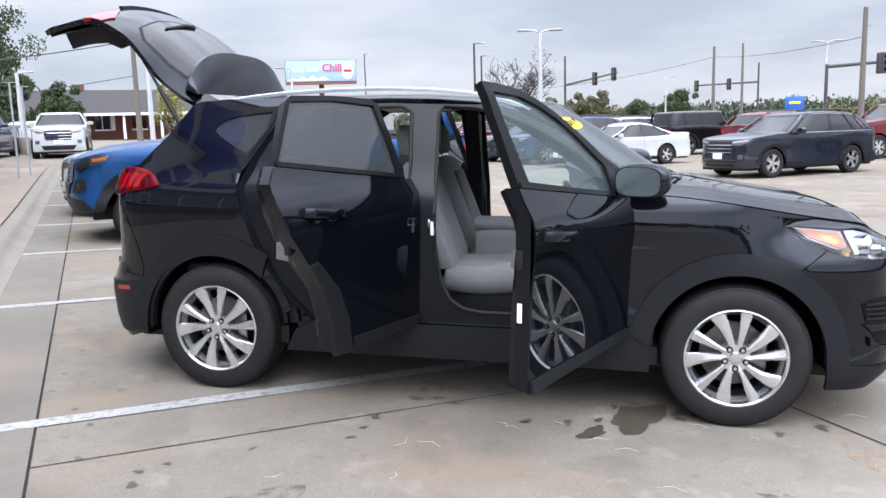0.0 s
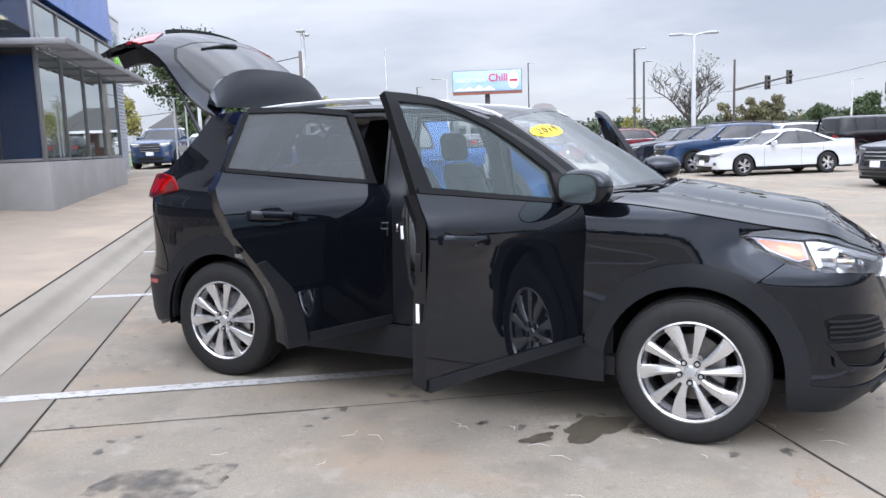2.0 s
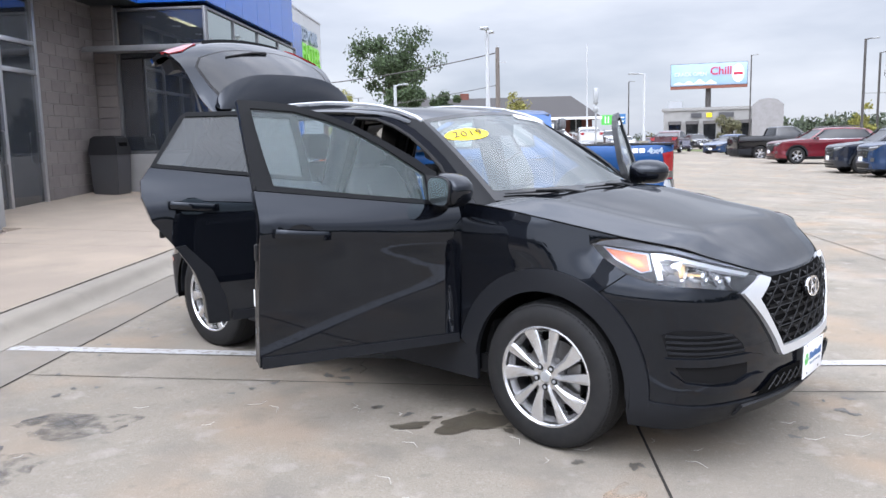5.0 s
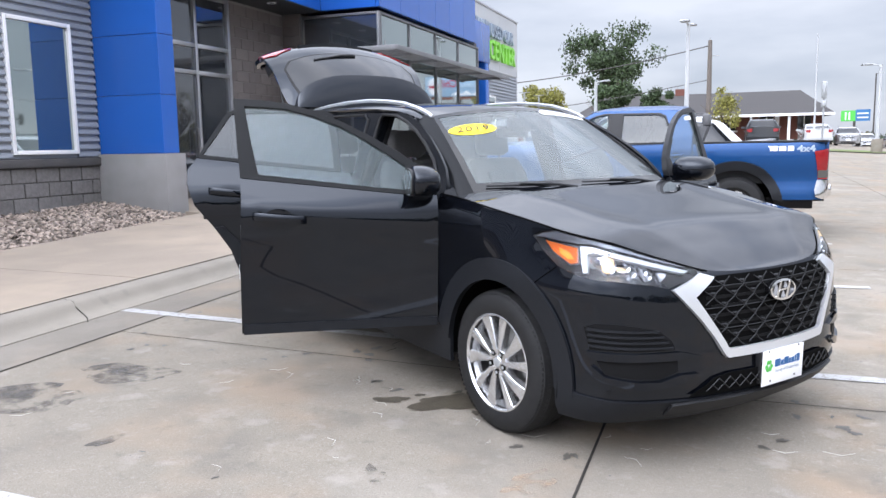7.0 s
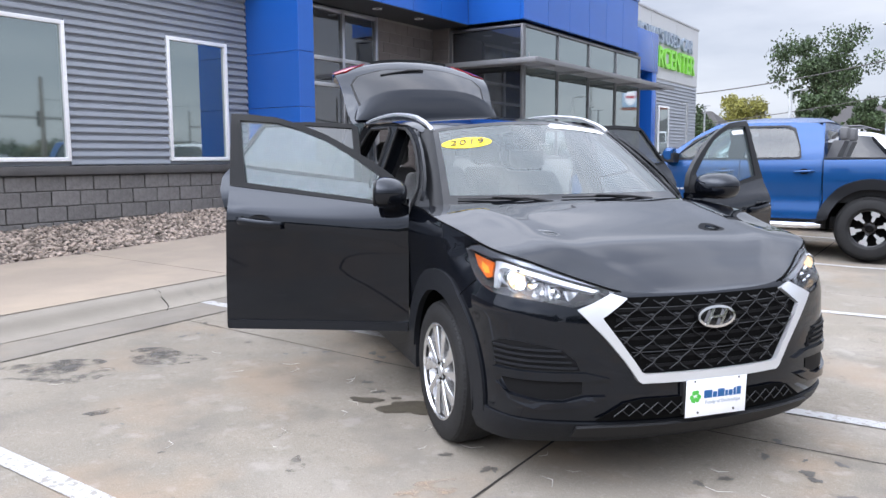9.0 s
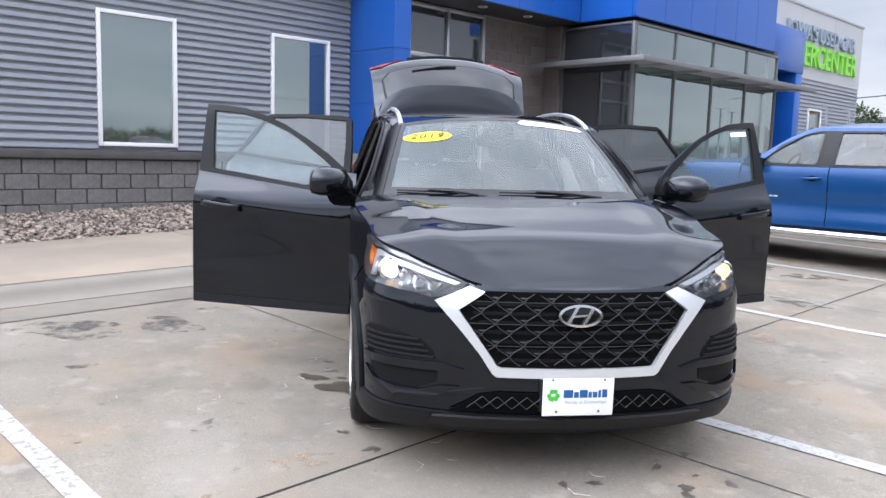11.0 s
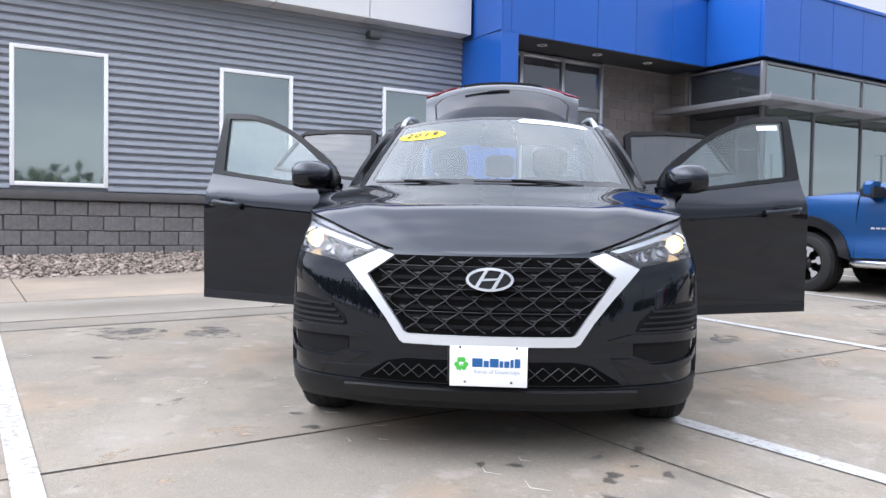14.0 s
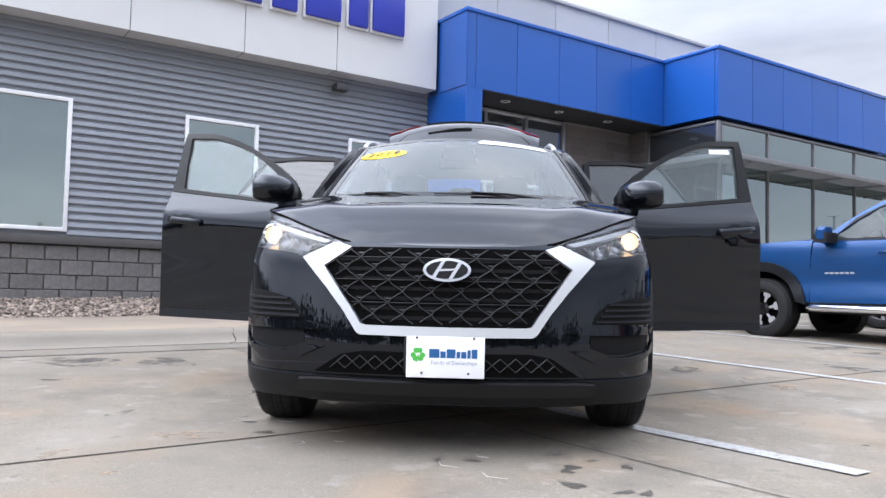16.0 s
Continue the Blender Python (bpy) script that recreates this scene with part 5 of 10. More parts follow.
cells = bmesh.new()
dy, dz = 0.114, 0.0445
rown = 0
z = 0.5265
while z < 0.835:
    y = -0.570 + (dy / 2 if rown % 2 else 0)
    while y < 0.58:
        for sgn in (-1, 1):
            run = [(y + sgn * dy * 0.5 * k, z + dz * f) for k, f in ((0, 0), (0.22, 0.36), (0.5, 0.60), (0.78, 0.82), (1.0, 1.0))] if sgn > 0 else [(y - dy * 0.5 * k, z + dz * f) for k, f in ((0, 0), (0.22, 0.18), (0.5, 0.40), (0.78, 0.64), (1.0, 1.0))]
            keep_ = [q for q in run if in_poly(q, grille_in)]
            if len(keep_) > 1:
                pipe([front(*q, 0.013) for q in keep_], 0.0027, 4, cells)
        if in_poly((y, z), grille_in) and in_poly((y, z + dz * 0.6), grille_in):
            c = [(y, z), (y + dy * 0.17, z + dz * 0.40), (y, z + dz * 0.46), (y - dy * 0.17, z + dz * 0.40)]
            gem = bmesh.new()
            vs = [gem.verts.new(front(a, b_, 0.006)) for a, b_ in c]
            tip = gem.verts.new(front(y, z + dz * 0.30, 0.013))
            for i in range(4):
                gem.faces.new((vs[i], vs[(i + 1) % 4], tip))
            part("mesh_facet", gem, PLASTIC, grille, smooth=None)
        y += dy
    if rown % 2 == 0:
        across = [q for q in ((yy, z) for yy in np.linspace(-0.5, 0.5, 41)) if in_poly(q, grille_in)]
        if len(across) > 2:
            pipe([front(*q, 0.0125) for q in across], 0.0022, 4, cells)
    z += dz
    rown += 1
part("mesh", cells, PLASTIC, grille, smooth=None)
for k in range(7):
    z = 0.55 + 0.038 * k
    w = 0.30 + (z - 0.53) / 0.235 * 0.15
    part("radiator_bar", sheet([(-w, z), (w, z), (w, z + 0.014), (-w, z + 0.014)], lambda y, zz: front(y, zz, 0.0055), (0.1, 0.05), 0.002, (-1, 0, 0)), VENTBLACK, grille)
half = [(0.0, 0.486), (0.335, 0.489), (0.352, 0.500), (0.405, 0.580), (0.475, 0.668), (0.583, 0.790), (0.446, 0.853), (0.384, 0.834), (0.412, 0.812), (0.490, 0.757), (0.415, 0.650), (0.355, 0.565), (0.335, 0.533), (0.316, 0.527), (0.0, 0.525)]
wing_r = half + [(-a, b_) for a, b_ in half[::-1][1:-1]]
part("grille_frame", sheet(wing_r, lambda y, z: front(y, z, 0.020), (0.05, 0.03), 0.022, (-1, 0, 0)), SATINWHITE, grille, "satin silver grille frame")
# oval badge
ell = [(0.092 * math.cos(a), 0.748 + 0.046 * math.sin(a)) for a in np.linspace(0, 2 * math.pi, 40, endpoint=False)]
ell2 = [(0.081 * math.cos(a), 0.748 + 0.036 * math.sin(a)) for a in np.linspace(0, 2 * math.pi, 40, endpoint=False)]
badge = part("badge", sheet(ell, lambda y, z: front(y, z, 0.026), (0.05, 0.05), 0.02, (-1, 0, 0)), GLOSSBLACK, grille, "chrome oval badge")
part("badge_ring", sheet(ell, lambda y, z: front(y, z, 0.036), (0.04, 0.04), 0.010, (-1, 0, 0), hole=ell2), CHROME, grille)
for o in ([(-0.059, 0.718), (-0.045, 0.716), (-0.006, 0.784), (-0.020, 0.783)], [(0.006, 0.713), (0.020, 0.712), (0.059, 0.778), (0.045, 0.780)], [(-0.034, 0.742), (0.022, 0.746), (0.033, 0.754), (-0.024, 0.751)]):
    part("badge_bar", sheet(o, lambda y, z: front(y, z, 0.037), (0.05, 0.05), 0.011, (-1, 0, 0)), CHROME, grille)
# lower intake: near-black sheet painted for the shaded opening
low_in = [(-0.52, 0.336), (-0.41, 0.410), (-0.33, 0.424), (0.33, 0.424), (0.41, 0.410), (0.52, 0.336)]
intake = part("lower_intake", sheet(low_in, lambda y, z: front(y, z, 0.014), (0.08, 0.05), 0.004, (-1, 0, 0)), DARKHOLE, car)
cells = bmesh.new()
dy, dz = 0.06, 0.026
z, rown = 0.330, 0
while z < 0.42:
    y = -0.48 + (dy / 2 if rown % 2 else 0)
    while y < 0.48:
        for y2 in (y - dy / 2, y + dy / 2):
            if in_poly((y, z + 0.001), low_in) and in_poly((y2, z + dz - 0.001), low_in):
                pipe([front(y, z, 0.020), front(y2, z + dz, 0.020)], 0.0026, 4, cells)
        y += dy
    z += dz
    rown += 1
part("intake_mesh", cells, PLASTIC, intake, smooth=None)
# dealer plate
PX = 2.237
pl = part("front_plate", box(PX, PX + 0.004, -0.150, 0.152, 0.332, 0.490, 0.0015), PLATEWHITE, car, "white front plate with a green clover shape and blue wording")
for y0, w, h in ((-0.062, 0.040, 0.034), (-0.018, 0.020, 0.025), (0.006, 0.034, 0.034), (0.044, 0.014, 0.025), (0.062, 0.020, 0.025), (0.086, 0.012, 0.032), (0.102, 0.022, 0.035)):
    part("name_bar", box(PX + 0.0043, PX + 0.0053, y0, y0 + w, 0.409, 0.409 + h), INKBLUE, pl)
tb = text_mesh("Family of Dealerships", 0.0205, 0.0004)
bmesh.ops.transform(tb, matrix=Matrix.Translation((PX + 0.0046, 0.034, 0.390)) @ Matrix.Rotation(radians(90), 4, "Z"), verts=tb.verts[:])
part("wording", tb, INKGREY, pl, smooth=None)
for a in (90, 210, 330):
    for d in (-24, 24):
        aa = radians(a + d)
        c = (-0.105 + 0.018 * math.cos(aa), 0.420 + 0.018 * math.sin(aa))
        part("clover_leaf", prism([(c[0] + 0.0105 * math.cos(q), c[1] + 0.0105 * math.sin(q)) for q in np.linspace(0, 2 * math.pi, 14, endpoint=False)], lambda y, z: (PX + 0.0042, y, z), lambda y, z: (PX + 0.0052 + 0.0001 * (d > 0), y, z)), INKGREEN, pl, smooth=None)
part("clover_stem", prism([(-0.106, 0.420), (-0.101, 0.420), (-0.106, 0.392), (-0.111, 0.393)], lambda y, z: (PX + 0.0042, y, z), lambda y, z: (PX + 0.0056, y, z)), INKGREEN, pl, smooth=None)
for y, z in ((-0.11, 0.485), (0.11, 0.485), (-0.09, 0.350), (0.09, 0.350)):
    part("plate_screw", tube((PX + 0.004, y, z), (PX + 0.006, y, z), 0.005, seg=10), DARKALU, pl)
part("plate_bracket", box(PX - 0.06, PX - 0.001, -0.16, 0.14, 0.345, 0.485, 0.006), PLASTIC, car)

# roof, screens
def roof_pt(x, u):
    h = float(np.interp(x, [-1.54, -1.2, -0.8, -0.3, 0.05, 0.30], [1.566, 1.596, 1.614, 1.616, 1.596, 1.561]))
    w = float(np.interp(x, [-1.54, -1.0, 0.0, 0.30], [0.615, 0.645, 0.645, 0.600]))
    return Vector((x + 0.06 * (1 - u * u) * clamp(x / 0.30, 0, 1) - 0.05 * (1 - u * u) * clamp((-1.2 - x) / 0.34, 0, 1), u * w, h - 0.036 * u * u - 0.010 * u ** 6))


part("roof", loft([[roof_pt(x, u) for u in np.linspace(-1, 1, 21)] for x in np.linspace(-1.54, 0.30, 20)], caps=False, closed=False), BLACKPAINT, car)
part("headliner", loft([[roof_pt(x, u) + Vector((0, 0, -0.03)) for u in np.linspace(-1, 1, 9)] for x in np.linspace(-1.5, 0.28, 8)], caps=False, closed=False), HEADLINER, car)


part("windscreen", loft([[screen_pt(v, u) for u in np.linspace(-1, 1, 21)] for v in np.linspace(0, 1, 12)], caps=False, closed=False), CARGLASS, car, "clear windscreen with a year sticker")
fr = bmesh.new()
n_ = 24
ring_o = [(k / n_, -1.0) for k in range(n_)] + [(1.0, -1 + 2 * k / n_) for k in range(n_)] + [(1 - k / n_, 1.0) for k in range(n_)] + [(0.0, 1 - 2 * k / n_) for k in range(n_)]
va = [fr.verts.new(screen_pt(v, u, 0.0015)) for v, u in ring_o]
vb = [fr.verts.new(screen_pt(0.10 + v * 0.855, u * 0.945, 0.0015)) for v, u in ring_o]
for k in range(len(va)):
    fr.faces.new((va[k], va[(k + 1) % len(va)], vb[(k + 1) % len(va)], vb[k]))
part("screen_border", fr, GLOSSBLACK, car)
wp = part("cowl_panel", loft([[hood_pt(0.975, u) + Vector((d, 0, h)) for u in np.linspace(-0.98, 0.98, 15)] for d, h in ((0.015, -0.03), (-0.03, -0.012), (0.05, -0.02))], caps=False, closed=False), PLASTIC, car)
for u0, u1, v1 in ((0.62, -0.16, 0.055), (-0.26, -0.90, 0.050)):
    arm = part("wiper", pipe([screen_pt(-0.01, u0, 0.026), screen_pt(0.02, u0 * 0.7 + u1 * 0.3, 0.034), screen_pt(v1 - 0.005, u0 * 0.35 + u1 * 0.65, 0.026)], [0.009, 0.007, 0.005], 6), PLASTIC, car)
    part("wiper_blade", pipe([screen_pt(v1 - 0.040, u0 * 0.92 + u1 * 0.08, 0.012), screen_pt(v1 - 0.012, u0 * 0.5 + u1 * 0.5, 0.018), screen_pt(v1, u1, 0.012)], [0.004, 0.007, 0.004], 6), PLASTIC, arm)
# year sticker and banner on the screen
st = lambda a, b_: screen_pt(b_, a, 0.003)
year = part("year_sticker", sheet([(-0.715 + 0.225 * math.cos(a), 0.742 + 0.070 * math.sin(a)) for a in np.linspace(0, 2 * math.pi, 36, endpoint=False)], st, (0.03, 0.02), 0.0, (-1, 0, -0.5)), YELLOW, car, "yellow oval sticker reading 2019")
tb = text_mesh("2019", 0.084, 0.0012, 0.0, 1.2)
for v in tb.verts:
    v.co = screen_pt(0.742 + v.co.z / 0.86, -0.715 + (v.co.x + 0.22 * v.co.z) / 0.62, 0.0075 - v.co.y)
part("year_wording", tb, STICKERBLACK, year, smooth=None)
part("screen_banner", sheet([(0.22, 0.905), (0.86, 0.905), (0.90, 0.93), (0.85, 0.965), (0.25, 0.975), (0.19, 0.94)], st, (0.08, 0.04), 0.0, (-1, 0, -0.5)), PLATEWHITE, car, "white banner sticker with pale wording")
part("banner_bar", sheet([(0.34, 0.93), (0.66, 0.93), (0.66, 0.948), (0.34, 0.948)], lambda a, b_: screen_pt(b_, a, 0.005), (0.08, 0.04), 0.0, (-1, 0, -0.5)), INKGREY, car)
part("sensor_cover", sheet([(-0.13, 0.90), (-0.12, 0.845), (-0.07, 0.815), (0.0, 0.835), (0.07, 0.815), (0.12, 0.845), (0.13, 0.90), (0.10, 0.955), (-0.10, 0.955)], lambda a, b_: screen_pt(b_, a, -0.004), (0.05, 0.04), 0.0, (-1, 0, -0.5)), PLASTIC, car)
mp = screen_pt(0.90, 0.0, -0.05)
part("mirror_mount", box(mp.x - 0.06, mp.x + 0.02, -0.10, 0.10, mp.z - 0.06, mp.z + 0.02, 0.02), PLASTIC, car)
part("rear_view_mirror", box(mp.x - 0.13, mp.x - 0.10, -0.12, 0.12, mp.z - 0.10, mp.z - 0.03, 0.012), PLASTIC, car)


# rear bumper and lamps on the body
def rear(side):
    o = [(-1.76, 0.30), (-1.742, 0.345), (-1.80, 0.60), (-1.955, 0.62), (-1.955, 0.66), (TUC.s0, 0.66), (TUC.s0, 0.22), (-1.95, 0.24)]
    part("rear_bumper", sheet(o, TUC.on(side), (0.06, 0.05), 0.006, (1, 0, 0)), BLACKPAINT, car)
    part("rear_cladding", sheet([(-1.745, 0.32), (-1.745, 0.60), (-1.95, 0.56), (TUC.s0, 0.52), (TUC.s0, 0.24), (-1.95, 0.27)], TUC.on(side, 0.010), (0.08, 0.05), 0.01, (1, 0, 0)), CLADDING, car)
    lens = [(-1.662, 1.116), (-1.70, 1.155), (-1.765, 1.192), (-1.86, 1.205), (-1.99, 1.202), (-2.06, 1.192), (-2.12, 1.17), (-2.13, 1.10), (-2.10, 1.048), (-2.02, 1.045), (-1.93, 1.060), (-1.833, 1.079), (-1.74, 1.099)]
    part("corner_panel", sheet([(-1.93, 0.62), (-1.93, 1.21), (-2.14, 1.16), (-2.14, 0.62)], TUC.on(side, -0.002), (0.05, 0.05), 0.006, (1, 0, 0)), BLACKPAINT, car)
    lamp = part("tail_lamp", sheet(lens, TUC.on(side, 0.012), (0.05, 0.04), 0.02, (1, 0, 0)), REDLENS, car, "red tail lamp")
    for k in range(4):
        s_a = -1.775 - 0.068 * k
        part("lamp_bar", sheet([(s_a + 0.025, 1.172 - 0.004 * k), (s_a - 0.012, 1.150), (s_a - 0.022, 1.105 - 0.006 * k), (s_a - 0.058, 1.100 - 0.008 * k), (s_a - 0.050, 1.150), (s_a - 0.015, 1.176)], TUC.on(side, 0.015), (0.1, 0.04), 0.005, (1, 0, 0)), REDGLOW, lamp)
    part("lamp_cover", sheet([(s * 0.985 - 0.028, z_ + (1.12 - z_) * 0.06) for s, z_ in lens], TUC.on(side, 0.022), (0.05, 0.04), 0.0, (1, 0, 0)), RED_CLEAR, lamp)
    # luggage opening edge
    rings = []
    for s, z in [(-2.10, 0.66), (-2.09, 0.9), (-2.07, 1.10), (-1.88, 1.22), (-1.68, 1.38), (-1.55, 1.535)]:
        p = TUC.P(s, z, side, -0.012)
        rings.append([p, p + Vector((0.03, -side * 0.05, 0)), p + Vector((0.10, -side * 0.05, 0.0)), p + Vector((0.08, 0, 0))])
    part("boot_frame", loft(rings), BLACKPAINT, car)


both(rear)
part("boot_sill", box(-2.12, -1.9, -0.60, 0.60, 0.62, 0.665, 0.01), PLASTIC, car)
part("boot_floor", box(-1.92, -1.0, -0.62, 0.62, 0.60, 0.64), INTRIM, car)
part("under_body", box(-2.0, 1.9, -0.60, 0.60, 0.19, 0.27, 0.02), PLASTIC, car)
part("floor_pan", box(-1.05, 0.98, -0.84, 0.84, 0.27, 0.36), PLASTIC, car)
part("bulkhead", box(0.90, 0.96, -0.80, 0.80, 0.3, 0.98), PLASTIC, car)
part("engine_block", box(0.98, 1.95, -0.45, 0.45, 0.27, 0.78, 0.05), PLASTIC, car)


# wheels
def alloy(b_):
    bmesh.ops.transform(b_, matrix=Matrix.Diagonal((1.07, 1.035, 1.07, 1)), verts=b_.verts[:])
    return b_


def wheel(x, side):
    w = part("wheel", lathe([(0.218, -0.100), (0.232, -0.108), (0.275, -0.112), (0.315, -0.108), (0.337, -0.094), (0.3445, -0.06), (0.3445, 0.06), (0.337, 0.098), (0.315, 0.113), (0.275, 0.117), (0.235, 0.108), (0.218, 0.095)], "y", 56, closed=True), RUBBER, car, "black tyre on a five-twin-spoke silver alloy wheel", at=pose(x, side * 0.802, HUB) @ (Matrix.Identity(4) if side < 0 else Matrix.Rotation(math.pi, 4, "Z")))
    part("rim", alloy(lathe([(0.222, -0.107), (0.2155, -0.109), (0.2085, -0.101), (0.203, -0.082), (0.195, -0.070), (0.190, -0.050)], "y", 48)), ALLOY, w)
    part("barrel", alloy(lathe([(0.189, -0.050), (0.188, -0.03), (0.186, 0.05), (0.205, 0.09), (0.222, 0.094)], "y", 40)), DARKALU, w)
    part("brake_disc", lathe([(0.0, -0.005), (0.155, -0.005), (0.155, 0.02), (0.0, 0.02)], "y", 32), DISC, w)
    # black disc paints the shade behind the spokes
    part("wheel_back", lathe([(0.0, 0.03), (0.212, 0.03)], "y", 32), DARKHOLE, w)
    part("caliper", box(0.07, 0.15, -0.04, 0.03, -0.075, 0.075, 0.015), DISC, w)
    sp = bmesh.new()
    for k in range(5):
        a0 = radians(72 * k + 90)
        for d in (-1, 1):
            rows_ = []
            wk = 1.16 if d > 0 else 0.88
            for r, off, wd, dep, tip in ((0.040, 0.36, 0.011, -0.096, 0.003), (0.075, 0.27, 0.0125, -0.0985, 0.004), (0.125, 0.275, 0.0185, -0.099, 0.005), (0.170, 0.290, 0.0245, -0.0985, 0.005), (0.2095, 0.305, 0.0310, -0.098, 0.004)):
                a, wd = a0 + d * off + 0.12 * (r / 0.2), wd * wk
                c, s_ = math.cos(a), math.sin(a)
                t_ = Vector((-s_, 0, c))
                p = Vector((r * c, dep, r * s_))
                rows_.append([p - t_ * wd + Vector((0, 0.004, 0)), p - t_ * wd * 0.88, p + t_ * wd * (0.35 * d) + Vector((0, -tip, 0)), p + t_ * wd * 0.88, p + t_ * wd + Vector((0, 0.004, 0)), p + t_ * wd * 0.82 + Vector((0, 0.040, 0)), p - t_ * wd * 0.82 + Vector((0, 0.040, 0))])
            loft(rows_, bm=sp)
    part("spokes", alloy(sp), ALLOY, w, smooth=22)
    part("hub", lathe([(0.0, -0.104), (0.026, -0.104), (0.030, -0.099), (0.066, -0.0985), (0.072, -0.088), (0.072, -0.02)], "y", 30), ALLOY, w)
    part("centre_cap", lathe([(0.0, -0.107), (0.022, -0.106), (0.025, -0.103)], "y", 24), GALV, w)
    for k in range(5):
        a = radians(72 * k + 54)
        part("lug_nut", tube((0.050 * math.cos(a), -0.095, 0.050 * math.sin(a)), (0.050 * math.cos(a), -0.107, 0.050 * math.sin(a)), 0.0105, 0.009, seg=6), GALV, w)
        part("lug_seat", lathe([(0.0, -0.1046), (0.0150, -0.1044), (0.0165, -0.098)], "y", 14), DARKHOLE, w, at=pose(0.050 * math.cos(a), 0, 0.050 * math.sin(a)))
    tr = bmesh.new()
    for k in range(84):
        a = 2 * math.pi * k / 84
        for y0, y1 in ((-0.105, -0.062), (0.062, 0.105)):
            vs = []
            for yy in (y0, y1):
                rr = 0.330 if abs(yy) > 0.1 else 0.3465
                for da in (-0.024, 0.024):
                    vs.append(tr.verts.new(((rr) * math.cos(a + da), yy, rr * math.sin(a + da))))
            tr.faces.new((vs[0], vs[1], vs[3], vs[2]))
    for y0 in (-0.045, -0.002, 0.041):
        lathe([(0.346, y0 - 0.016), (0.3475, y0 - 0.014), (0.3475, y0 + 0.014), (0.346, y0 + 0.016)], "y", 56, tr)
    part("tread", tr, RUBBER, w, smooth=None)
    return w


for x in (1.335, -1.335):
    for side in (-1, 1):
        wheel(x, side)


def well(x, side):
    # the well's shade is put into its near-black lining
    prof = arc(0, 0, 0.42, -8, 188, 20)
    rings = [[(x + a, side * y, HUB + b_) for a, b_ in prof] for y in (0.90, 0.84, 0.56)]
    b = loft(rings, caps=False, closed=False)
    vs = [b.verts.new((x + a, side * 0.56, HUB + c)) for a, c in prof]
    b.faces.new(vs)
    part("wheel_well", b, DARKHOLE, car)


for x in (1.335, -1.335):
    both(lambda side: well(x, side))


